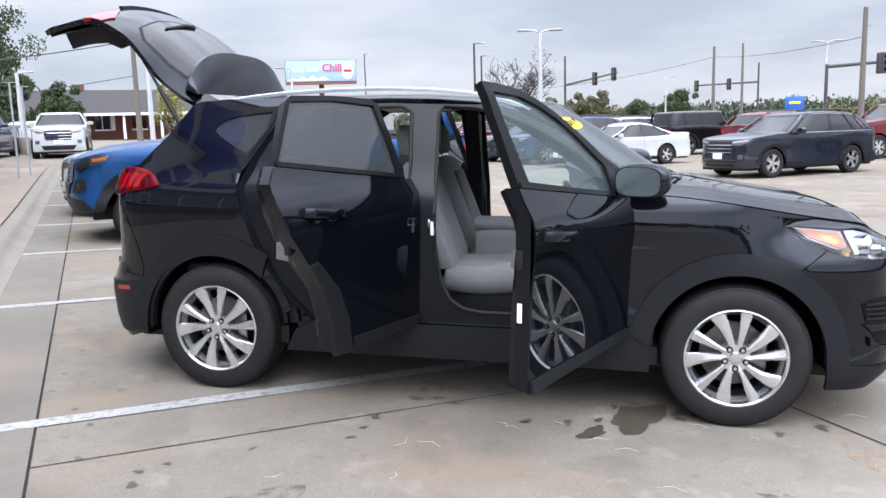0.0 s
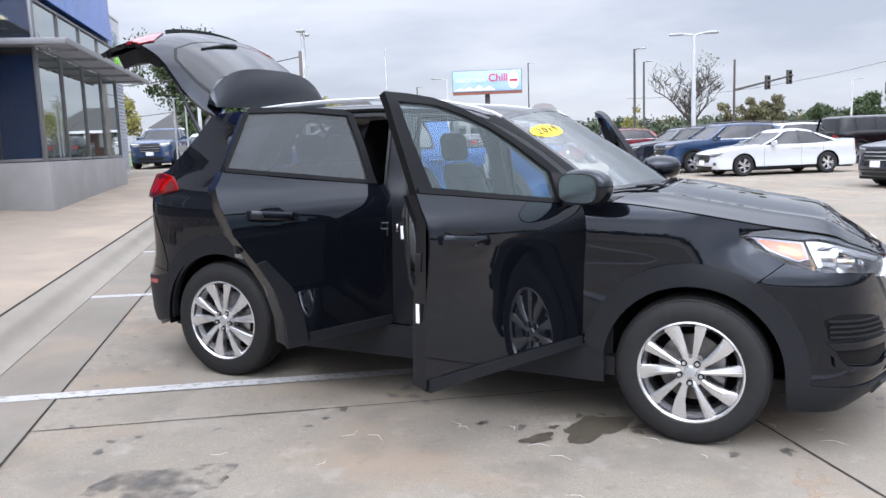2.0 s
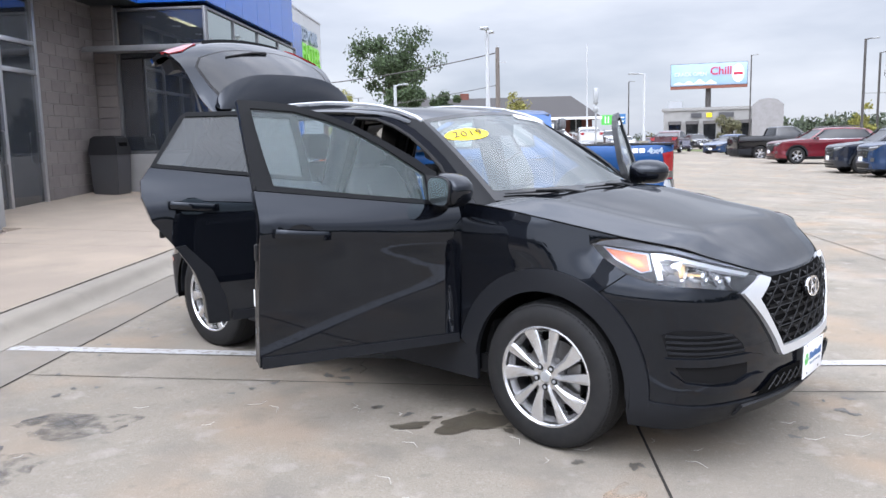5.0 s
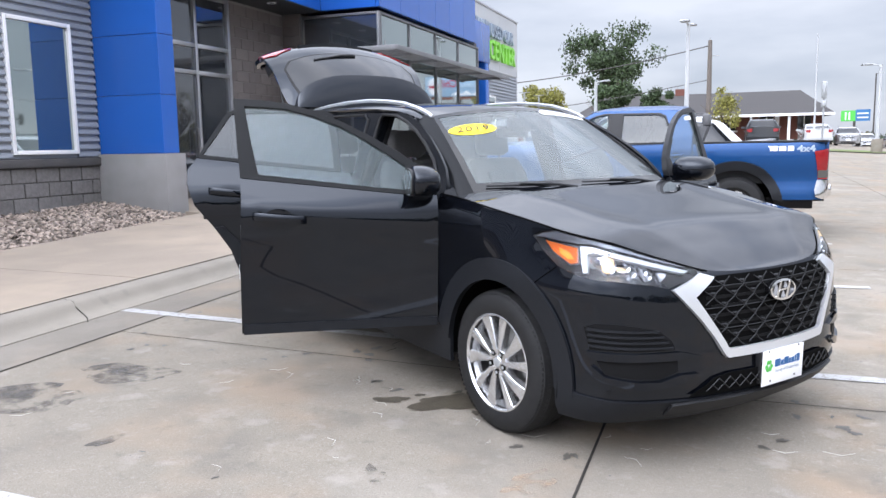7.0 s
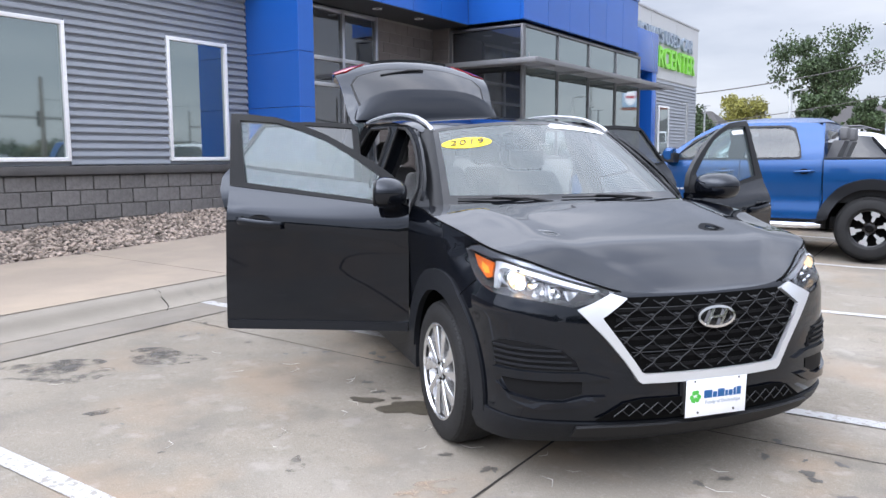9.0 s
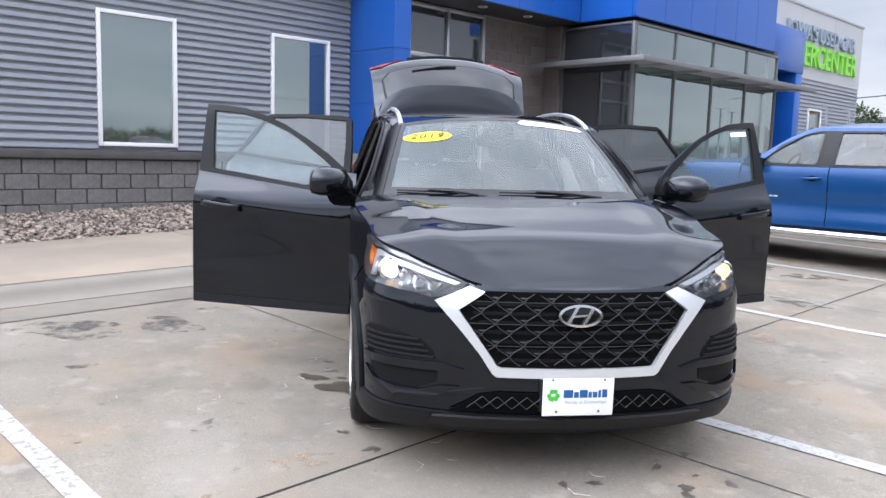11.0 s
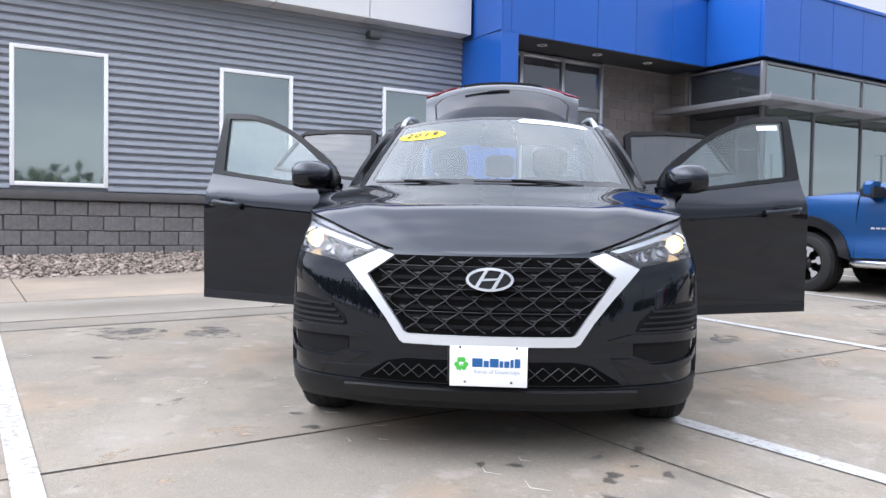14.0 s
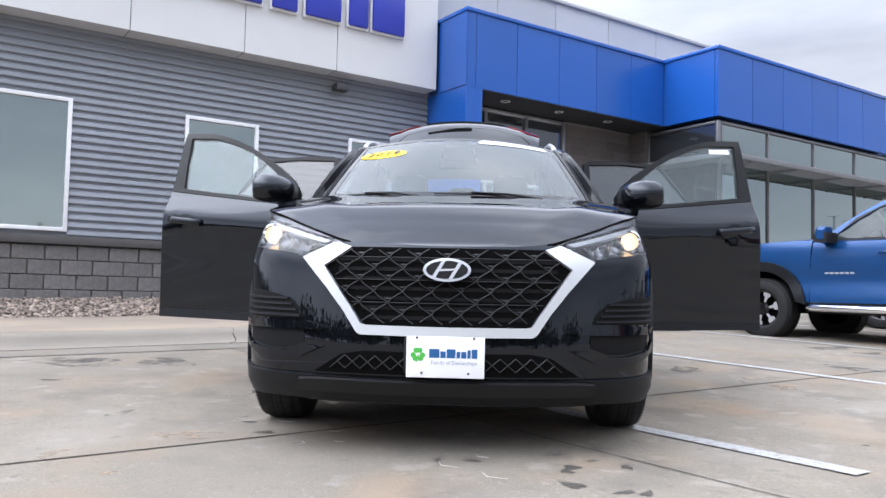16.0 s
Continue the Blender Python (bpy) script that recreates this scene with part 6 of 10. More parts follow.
# doors: built shut, hung on their hinges, swung open
def door(side, outline, frame, pane, hinge, angle, front_door):
    hx, hy = hinge
    hx0 = -0.118 if front_door else -1.062
    hz = 1.012 if front_door else 1.066
    cup = [(hx0 + 0.125 + 0.072 * math.cos(a), hz - 0.004 + 0.048 * math.sin(a)) for a in np.linspace(0, 2 * math.pi, 28, endpoint=False)]
    back = Matrix.Translation((-hx, -side * hy, 0))

    def local(bm_):
        bmesh.ops.transform(bm_, matrix=back, verts=bm_.verts[:])
        return bm_
    d = part("front_door" if front_door else "rear_door", local(sheet(outline, TUC.on(side), (0.05, 0.05), 0.008, (0, -side, 0), hole=cup)), BLACKPAINT, car, "open glossy black %s door" % ("front" if front_door else "rear"), at=pose(hx, side * hy, 0, 0, 0, -side * angle))
    inner = [(0.985 * a + 0.015 * np.mean([p[0] for p in outline]), 0.985 * b_ + 0.015 * np.mean([p[1] for p in outline])) for a, b_ in outline]
    part("door_shell", local(sheet(inner, TUC.on(side, -0.06), (0.08, 0.08), 0.03, (0, -side, 0))), BLACKPAINT, d)
    n = len(outline)
    rim = [[TUC.P(*outline[k % n], side, -0.006), TUC.P(*inner[k % n], side, -0.07)] for k in range(n + 1)]
    part("door_edge", local(loft(rim, caps=False, closed=False)), SHUTBLACK, d)
    cx = np.mean([p[0] for p in outline])
    tr_ = [(cx + (a - cx) * 0.76, 0.78 + (b_ - 0.78) * 0.84) for a, b_ in outline]
    part("door_trim", local(sheet(tr_, TUC.on(side, -0.095), (0.08, 0.08), 0.035, (0, -side, 0))), INTRIM, d, "grey door trim")
    arm = [(cx - 0.30, 0.86), (cx + 0.28, 0.92), (cx + 0.28, 0.98), (cx - 0.30, 0.93)]
    part("armrest", local(sheet(arm, TUC.on(side, -0.13), (0.1, 0.05), 0.07, (0, -side, 0))), SEATCLOTH, d)
    part("window_frame", local(sheet(frame, TUC.on(side, 0.0), (0.06, 0.06), 0.035, (0, -side, 0), hole=pane)), FRAMEBLACK, d, "matt black window frame")
    part("pane", local(sheet(pane, TUC.on(side, -0.012), (0.1, 0.1), 0.0, (0, -side, 0))), DOORGLASS if front_door else TINTGLASS, d)
    # belt moulding
    b0, b1 = min(p[0] for p in pane), max(p[0] for p in pane)
    zb0 = min(p[1] for p in pane if p[0] < b0 + 0.2)
    zb1 = min(p[1] for p in pane if p[0] > b1 - 0.2)
    part("belt_moulding", local(sheet([(b0 - 0.02, zb0 - 0.016), (b1, zb1 - 0.016), (b1, zb1 + 0.004), (b0 - 0.02, zb0 + 0.004)], TUC.on(side, 0.006), (0.1, 0.05), 0.012, (0, -side, 0))), FRAMEBLACK, d)
    # lower cladding
    zl = min(p[1] for p in outline)
    lo = [p for p in outline if p[1] < 0.5]
    xa, xb = min(p[0] for p in lo), max(p[0] for p in lo)
    part("door_cladding", local(sheet([(xa + 0.01 + (0 if front_door else 0.12), zl - 0.005), (xb - 0.005, zl - 0.005), (xb - 0.005, zl + 0.04), (xa + 0.01 + (0 if front_door else 0.12), zl + 0.045)], TUC.on(side, 0.012), (0.1, 0.04), 0.012, (0, -side, 0))), CLADDING, d)
    # handle with its cup
    part("handle_cup", local(sheet(cup, lambda a, b_: TUC.P(a, b_, side, -0.050 * math.sqrt(max(0.0, 1 - ((a - hx0 - 0.125) / 0.0725) ** 2 - ((b_ - hz + 0.004) / 0.0485) ** 2))), (0.012, 0.012), 0.0, (0, -side, 0))), BLACKPAINT, d, smooth=60)
    hp_ = [TUC.P(hx0 + a, hz + b_, side, o) for a, b_, o in ((0.0, 0.012, 0.0), (0.012, 0.012, 0.022), (0.06, 0.008, 0.034), (0.13, 0.0, 0.036), (0.20, -0.006, 0.032), (0.245, -0.010, 0.022), (0.262, -0.012, 0.0))]
    rings = [[p + Vector((0, side * dy_, dz_)) for dy_, dz_ in ((-0.008, -0.018), (0.004, -0.020), (0.010, -0.008), (0.010, 0.008), (0.004, 0.019), (-0.008, 0.017))] for p in hp_]
    part("handle", local(loft(rings)), BLACKPAINT, d, "gloss black pull handle", smooth=60)
    if not front_door:
        fl = [(-1.035, 0.852), (-0.945, 0.715), (-0.895, 0.57), (-0.880, 0.425), (-0.765, 0.425), (-0.785, 0.57), (-0.85, 0.72), (-0.985, 0.862)]
        part("arch_trim", local(sheet(fl, TUC.on(side, 0.014), (0.06, 0.05), 0.025, (0, -side, 0))), CLADDING, d)
    if front_door:
        part("edge_label", local(box(-0.1925, -0.1915, min(side * 0.846, side * 0.866), max(side * 0.846, side * 0.866), 0.70, 0.775)), PLATEWHITE, d, "white sticker on the door edge")
    part("latch", local(box(*((-0.181, -0.165) if front_door else (-1.10, -1.075)), side * 0.845 - 0.015, side * 0.845 + 0.015, 0.90, 0.97, 0.003)), PLASTIC, d)
    if front_door:
        c = TUC.P(0.70, 1.175, side, 0.012) + Vector((0.0, 0, 0.002))

        def egg(y_, sx, sz, xo, n=28):
            """A section of the mirror housing: flat behind, round in front."""
            o = []
            for a in np.linspace(0, 2 * math.pi, n, endpoint=False):
                ca, sa = math.cos(a), math.sin(a)
                o.append(c + Vector((xo + (sx * 1.35 * abs(ca) ** 0.9 if ca > 0 else -sx * 0.62 * abs(ca) ** 0.5), side * y_, 0.006 + sz * (0.88 if sa > 0 else 0.80) * math.copysign(abs(sa) ** 0.85, sa))))
            return o
        rings = [egg(*q) for q in ((0.005, 0.042, 0.050, 0.0), (0.024, 0.064, 0.073, 0.0), (0.066, 0.080, 0.091, 0.0), (0.123, 0.084, 0.096, -0.002), (0.180, 0.080, 0.092, -0.005), (0.224, 0.065, 0.076, -0.010), (0.249, 0.042, 0.047, -0.016), (0.257, 0.018, 0.022, -0.020))]
        mir = part("door_mirror", local(loft(rings)), BLACKPAINT, d, "black door mirror", smooth=70)
        part("mirror_foot", local(loft([[c + Vector((x_ - 0.01, side * y_, z_)) for x_, z_ in ((-0.02 * k_, -0.050 - 0.045 * k_), (0.05 + 0.06 * k_, -0.050 - 0.045 * k_), (0.05 + 0.07 * k_, -0.035), (-0.02 * k_, -0.035))] for y_, k_ in ((-0.035, 1.0), (0.0, 0.9), (0.04, 0.5), (0.10, 0.2))])), BLACKPAINT, d, smooth=60)

        def plate(x_, ky, kz):
            return [c + Vector((x_, side * (0.125 + ky * math.copysign(abs(math.cos(a)) ** 0.6, math.cos(a))), 0.006 + kz * 0.84 * math.copysign(abs(math.sin(a)) ** 0.6, math.sin(a)))) for a in np.linspace(0, 2 * math.pi, 28, endpoint=False)]
        part("mirror_rim", local(loft([plate(-0.034, 0.108, 0.081), plate(-0.0555, 0.107, 0.080)])), PLASTIC, mir)
        part("mirror_glass", local(loft([plate(-0.047, 0.101, 0.075), plate(-0.0575, 0.101, 0.075)])), MIRROR, mir)
        part("window_tag", local(sheet([(-0.10, 1.505), (0.05, 1.498), (0.05, 1.525), (-0.10, 1.535)], TUC.on(side, -0.008), (0.1, 0.05), 0.0, (0, -side, 0))), PLATEWHITE, d, "white paper tag on the glass") if side > 0 else None
        part("sail_panel", local(sheet([(0.80, 1.115), (0.66, 1.13), (0.665, 1.25), (0.72, 1.245), (0.78, 1.185)], TUC.on(side, 0.004), (0.06, 0.05), 0.012, (0, -side, 0))), PLASTIC, d)
    return d


FD = [(0.812, 0.43), (0.815, 1.0), (0.812, 1.105), (0.72, 1.118), (-0.172, 1.205), (-0.170, 1.10), (-0.186, 0.72), (-0.190, 0.43)]
FF = [(0.805, 1.115), (0.785, 1.19), (0.723, 1.261), (0.624, 1.330), (0.48, 1.412), (0.34, 1.484), (0.20, 1.538), (0.058, 1.577), (-0.08, 1.592), (-0.196, 1.597), (-0.185, 1.40), (-0.172, 1.21)]
FP = [(0.655, 1.130), (0.660, 1.255), (0.593, 1.300), (0.46, 1.388), (0.339, 1.455), (0.20, 1.508), (0.057, 1.547), (-0.142, 1.560), (-0.118, 1.40), (-0.083, 1.222)]
RD = [(-0.205, 0.435), (-0.198, 0.75), (-0.190, 1.10), (-0.20, 1.165), (-0.245, 1.170), (-0.72, 1.218), (-1.125, 1.270), (-1.180, 1.20), (-1.185, 1.12), (-1.145, 0.99), (-1.035, 0.852), (-0.945, 0.715), (-0.895, 0.57), (-0.880, 0.435)]
RF_ = [(-0.248, 1.175), (-0.262, 1.36), (-0.285, 1.535), (-0.34, 1.560), (-0.62, 1.568), (-0.90, 1.560), (-0.945, 1.535), (-1.04, 1.40), (-1.122, 1.276), (-0.72, 1.224)]
RP = [(-0.300, 1.194), (-0.306, 1.36), (-0.326, 1.528), (-0.62, 1.545), (-0.915, 1.535), (-1.018, 1.390), (-1.094, 1.286), (-0.72, 1.236)]
for side in (-1, 1):
    door(side, FD, FF, FP, (0.83, 0.89), 68, True)
    door(side, RD, RF_, RP, (-0.225, 0.89), 70, False)

# tailgate, swung up about the roof hinge
GH = Vector((-1.52, 0, 1.59))


def gate_pt(y, z, out=0.0):
    """The tailgate's outer face at half width y and height z, shut."""
    x = float(np.interp(z, [0.64, 0.80, 0.95, 1.05, 1.12, 1.18, 1.24, 1.34, 1.45, 1.58], [-2.09, -2.12, -2.138, -2.132, -2.10, -2.055, -2.005, -1.915, -1.80, -1.66])) - out
    return Vector((x + 0.28 * abs(y) ** 2.2 + 0.095 * soft_step(1.22, 1.42, z) * min(1.2, abs(y) / 0.64) ** 5, y, z))


gate = part("tailgate", sheet([(-0.60, 0.655), (0.60, 0.655), (0.66, 0.80), (0.70, 1.05), (0.69, 1.20), (0.665, 1.40), (0.655, 1.50), (0.63, 1.575), (-0.63, 1.575), (-0.655, 1.50), (-0.665, 1.40), (-0.69, 1.20), (-0.70, 1.05), (-0.66, 0.80)], gate_pt, (0.06, 0.05), 0.03, (1, 0, 0)), BLACKPAINT, car, "raised black tailgate with rear window and spoiler")
GATE = []
gl_ = [(-0.52, 1.23), (-0.3, 1.21), (0.3, 1.21), (0.52, 1.23), (0.585, 1.28), (0.55, 1.48), (0.50, 1.53), (-0.50, 1.53), (-0.55, 1.48), (-0.585, 1.28)]
GATE.append(part("rear_window", sheet(gl_, lambda y, z: gate_pt(y, z, 0.004), (0.08, 0.06), 0.004, (1, 0, 0)), REARGLASS, gate, "dark rear window"))
seal_ = [(y * 1.03, 1.37 + (z - 1.37) * 1.07) for y, z in gl_]
GATE.append(part("window_seal", sheet(seal_, lambda y, z: gate_pt(y, z, 0.0025), (0.08, 0.06), 0.002, (1, 0, 0), hole=gl_), RUBBER, gate))
sp_rings = []
for t_ in [math.sin(math.pi / 2 * q) for q in np.linspace(-1, 1, 25)]:
    y = 0.635 * t_
    d = 0.03 + 0.235 * max(0.0, 1 - abs(t_) ** 3.2) ** 0.6
    h = -0.030 * t_ * t_
    sp_rings.append([Vector((-1.535, y, 1.612 + h)), Vector((-1.535 - d * 0.5, y, 1.604 + h)), Vector((-1.535 - d, y, 1.575 + h)), Vector((-1.535 - d, y, 1.552 + h)), Vector((-1.535 - d * 0.5, y, 1.540 + h)), Vector((-1.56, y, 1.545 + h))])
GATE.append(part("spoiler", loft(sp_rings), BLACKPAINT, gate, "roof spoiler", smooth=45))
for side in (-1, 1):
    GATE.append(part("inner_tail_lamp", sheet([(side * 0.40, 1.00), (side * 0.70, 0.99), (side * 0.70, 1.10), (side * 0.60, 1.125), (side * 0.44, 1.06)], lambda y, z: gate_pt(y, z, 0.010), (0.06, 0.05), 0.02, (1, 0, 0)), REDLENS, gate, "red tail lamp"))
GATE.append(part("garnish", sheet([(-0.34, 0.985), (0.34, 0.985), (0.36, 1.02), (-0.36, 1.02)], lambda y, z: gate_pt(y, z, 0.022), (0.1, 0.05), 0.03, (1, 0, 0)), GLOSSBLACK, gate))
GATE.append(part("rear_wiper", pipe([gate_pt(0.05, 1.235, 0.014), gate_pt(-0.08, 1.25, 0.018), gate_pt(-0.33, 1.27, 0.012)], [0.014, 0.010, 0.007], 8), PLASTIC, gate))
GATE.append(part("wiper_pivot", box(gate_pt(0, 1.24).x - 0.025, gate_pt(0, 1.24).x, -0.07, 0.07, 1.215, 1.250, 0.010), PLASTIC, gate))
GATE.append(part("gate_trim", sheet([(-0.56, 0.76), (0.56, 0.76), (0.62, 1.0), (0.60, 1.16), (-0.60, 1.16), (-0.62, 1.0)], lambda y, z: gate_pt(y, z, -0.06), (0.1, 0.1), 0.09, (1, 0, 0)), PLASTIC, gate))
GATE.append(part("gate_lower", sheet([(-0.56, 0.645), (0.56, 0.645), (0.57, 0.70), (-0.57, 0.70)], lambda y, z: gate_pt(y, z, 0.006), (0.1, 0.05), 0.05, (1, 0, 0)), CLADDING, gate))
swing = Matrix.Translation(GH) @ Matrix.Rotation(radians(84), 4, "Y") @ Matrix.Translation(-GH)
gate.matrix_basis = swing
for side in (-1, 1):
    a = swing @ gate_pt(side * 0.64, 1.25, -0.06)
    b_ = TUC.P(-1.62, 1.42, side, -0.04)
    m_ = a.lerp(b_, 0.5)
    st_ = part("gas_strut", tube(m_, b_, 0.013, seg=10), PLASTIC, car, "black gas strut")
    part("strut_rod", tube(a, m_, 0.008, seg=8), PLASTIC, st_)


# cabin
def rrect(cx, cz, w, h, r=0.35, n=16):
    return [(cx + w / 2 * math.copysign(abs(math.cos(a)) ** r, math.cos(a)), cz + h / 2 * math.copysign(abs(math.sin(a)) ** r, math.sin(a))) for a in np.linspace(0, 2 * math.pi, n, endpoint=False)]


def seat(x, y, w=0.50, rear_=False):
    s_ = part("seat", loft([[(x + dx, y + a, z_) for a, z_ in rrect(0, 0.60 + dz_, w * k, h)] for dx, dz_, k, h in ((-0.24, 0.0, 0.9, 0.10), (-0.22, 0.0, 1.0, 0.15), (0.0, 0.0, 1.0, 0.17), (0.20, 0.02, 1.0, 0.17), (0.27, 0.015, 0.97, 0.14), (0.29, 0.0, 0.9, 0.08))]), SEATCLOTH, car, "grey cloth seat", smooth=60)
    part("seat_inlay", loft([[(x + dx, y + a, z_) for a, z_ in rrect(0, 0.655 + dz_, w * 0.55, 0.07)] for dx, dz_ in ((-0.20, 0.0), (0.0, 0.005), (0.22, 0.02))]), SEATDARK, s_, smooth=60)
    back = []
    for t_, th, k in ((0.0, 0.13, 0.92), (0.06, 0.15, 1.0), (0.3, 0.14, 1.0), (0.5, 0.12, 0.95), (0.60, 0.09, 0.80), (0.62, 0.05, 0.7)):
        back.append([(x - 0.24 - 0.33 * t_ + b_, y + a, 0.66 + t_ * 0.92) for a, b_ in rrect(0, 0, w * k, th)])
    part("backrest", loft(back), SEATCLOTH, s_, smooth=60)
    part("back_inlay", loft([[(x - 0.185 - 0.33 * t_ + b_, y + a, 0.66 + t_ * 0.92) for a, b_ in rrect(0, 0, w * 0.5, 0.05)] for t_ in (0.05, 0.3, 0.52)]), SEATDARK, s_, smooth=60)
    part("head_rest", loft([[(x - 0.47 + b_ - 0.02 * k, y + a, 1.25 + 0.18 * k) for a, b_ in rrect(0, 0, 0.25 * q, 0.11 * q)] for k, q in ((0, 0.7), (0.15, 1.0), (0.8, 1.0), (1.0, 0.7))]), SEATCLOTH, s_, smooth=60)
    for d in (-0.06, 0.06):
        part("head_rest_post", tube((x - 0.455, y + d, 1.20), (x - 0.465, y + d, 1.27), 0.006, seg=8), CHROME, s_)
    if not rear_:
        part("seat_base", box(x - 0.24, x + 0.24, y - 0.20, y + 0.20, 0.36, 0.54, 0.02), PLASTIC, s_)
        for d in (-0.17, 0.17):
            part("seat_rail", box(x - 0.28, x + 0.28, y + d - 0.02, y + d + 0.02, 0.36, 0.39), DARKALU, s_)


for y in (-0.36, 0.36):
    seat(0.10, y)
for y in (-0.40, 0.0, 0.40):
    seat(-0.80, y, 0.44, True)
part("rear_bench_base", box(-1.1, -0.56, -0.66, 0.66, 0.36, 0.56, 0.04), SEATCLOTH, car)
part("centre_console", loft([[(x, a, z_) for a, z_ in rrect(0, 0.52 + dz_, 0.20, h)] for x, dz_, h in ((-0.05, 0.08, 0.42), (0.05, 0.10, 0.44), (0.28, 0.10, 0.44), (0.34, 0.02, 0.32), (0.80, 0.02, 0.32), (0.86, 0.05, 0.34))]), INTRIM, car, smooth=60)
part("console_lid", loft([[(x, a, z_) for a, z_ in rrect(0, 0.845, 0.19, 0.07)] for x in (-0.06, -0.03, 0.27, 0.31)]), SEATCLOTH, car, smooth=60)
part("gear_lever", pipe([(0.50, 0.0, 0.66), (0.49, 0.0, 0.78), (0.48, 0, 0.80)], [0.012, 0.014, 0.024], 10), PLASTIC, car)
part("dashboard", loft([[(x, y, z) for x, z in ((0.90, 0.62), (0.72, 0.66), (0.66, 0.78), (0.66, 0.92), (0.74, 0.99 - 0.03 * (y / 0.75) ** 2), (0.98, 1.0 - 0.03 * (y / 0.75) ** 2))] for y in np.linspace(-0.78, 0.78, 9)]), PLASTIC, car)
part("dash_screen", box(0.655, 0.675, -0.12, 0.12, 0.90, 1.04, 0.01), GLOSSBLACK, car)
stw = bmesh.new()
ring_pts = [Vector((0.0, 0.185 * math.cos(a), 0.185 * math.sin(a))) for a in np.linspace(0, 2 * math.pi, 33)]
pipe(ring_pts, 0.015, 8, stw)
for a in (0, math.pi, -math.pi / 2):
    pipe([Vector((0.01, 0, 0)), Vector((0.0, 0.18 * math.cos(a), 0.18 * math.sin(a)))], [0.03, 0.015], 8, stw)
bmesh.ops.transform(stw, matrix=Matrix.Translation((0.52, 0.36, 0.90)) @ Matrix.Rotation(radians(-24), 4, "Y"), verts=stw.verts[:])
part("steering_wheel", stw, PLASTIC, car, "black steering wheel", smooth=60)

# ---- stains on the concrete ----
def blob(name, x, y, rx, ry, material, label, seed, turn=0.0, rag=0.28, zf=ground_z, lift=0.0045):
    r_ = random.Random(seed)
    n = 26
    ph = [r_.uniform(0, 6.3) for _ in range(4)]
    b = bmesh.new()
    vs = []
    for k in range(n):
        a = 2 * math.pi * k / n
        f = 1 + rag * (math.sin(2 * a + ph[0]) * 0.5 + math.sin(3 * a + ph[1]) * 0.5 + math.sin(5 * a + ph[2]) * 0.45 + math.sin(9 * a + ph[3]) * 0.25)
        px_, py_ = rx * f * math.cos(a), ry * f * math.sin(a)
        c, s_ = math.cos(turn), math.sin(turn)
        wx, wy = x + px_ * c - py_ * s_, y + px_ * s_ + py_ * c
        vs.append(b.verts.new((wx, wy, zf(wx, wy) + lift)))
    mid = b.verts.new((x, y, zf(x, y) + lift))
    for k in range(n):
        b.faces.new((vs[k], vs[(k + 1) % n], mid))
    bmesh.ops.recalc_face_normals(b, faces=b.faces[:])
    return tagged(part(name, b, material), label, "stain")


def faded(name, color, dark_c, rough, edge, scale):
    """A stain that thins out towards its rim and breaks up into grain."""
    m = mat(name, color, rough, var=0.6, scale=scale, dark=dark_c)
    nt = m.node_tree
    b = nt.nodes["Principled BSDF"]
    co = nt.nodes.new("ShaderNodeTexCoord")
    n1 = nt.nodes.new("ShaderNodeTexNoise")
    n1.inputs["Scale"].default_value, n1.inputs["Detail"].default_value = scale * 0.8, 8.0
    nt.links.new(co.outputs["Object"], n1.inputs["Vector"])
    g = nt.nodes.new("ShaderNodeMapRange")
    g.inputs[1].default_value, g.inputs[2].default_value, g.inputs[3].default_value, g.inputs[4].default_value = edge, edge + 0.20, 0.0, 0.72
    nt.links.new(n1.outputs["Fac"], g.inputs[0])
    nt.links.new(g.outputs[0], b.inputs["Alpha"])
    return m


OIL = faded("faded_oil", (0.085, 0.078, 0.070), (0.050, 0.046, 0.042), 0.7, 0.42, 9)
RUSTF = faded("faded_rust", (0.36, 0.27, 0.19), (0.28, 0.20, 0.14), 0.8, 0.46, 11)

blob("puddle", 2.35, 3.00, 0.19, 0.125, WET, "wet brown puddle on the concrete", 3, 0.5, 0.30)
for k, (dx, dy, q) in enumerate(((0.22, -0.04, 0.05), (0.27, -0.085, 0.03), (0.17, -0.10, 0.035), (-0.20, 0.05, 0.03), (-0.02, 0.17, 0.03), (0.10, 0.16, 0.022), (-0.13, -0.10, 0.02))):
    blob("puddle", 2.35 + dx, 3.00 + dy, q, q * 0.62, WET, "small wet splash beside the puddle", 40 + k, 0.4 + k, 0.3)
blob("puddle", 2.03, 2.93, 0.085, 0.05, WET, "small wet patch on the concrete", 8, 0.4)
SPOTS = [(1.83, 3.19, 4), (2.00, 3.09, 4), (1.45, 3.70, 5), (0.98, 3.34, 3), (1.07, 3.43, 3), (1.17, 3.54, 4), (1.61, 3.55, 4), (1.56, 3.66, 5), (1.54, 3.81, 5), (0.03, 3.23, 4), (0.06, 3.35, 3), (2.82, 2.56, 4), (3.06, 2.53, 4), (1.81, 3.18, 3), (3.88, 2.92, 4), (3.97, 3.03, 4), (4.06, 3.38, 4), (4.26, 3.28, 5), (4.46, 3.10, 6), (4.62, 3.18, 4), (4.67, 3.23, 4), (3.71, 3.62, 5), (3.80, 3.83, 4), (4.07, 3.61, 4), (4.37, 3.46, 4), (3.73, 5.78, 5), (3.71, 1.94, 3), (3.09, 2.55, 3), (4.30, 3.22, 4)]
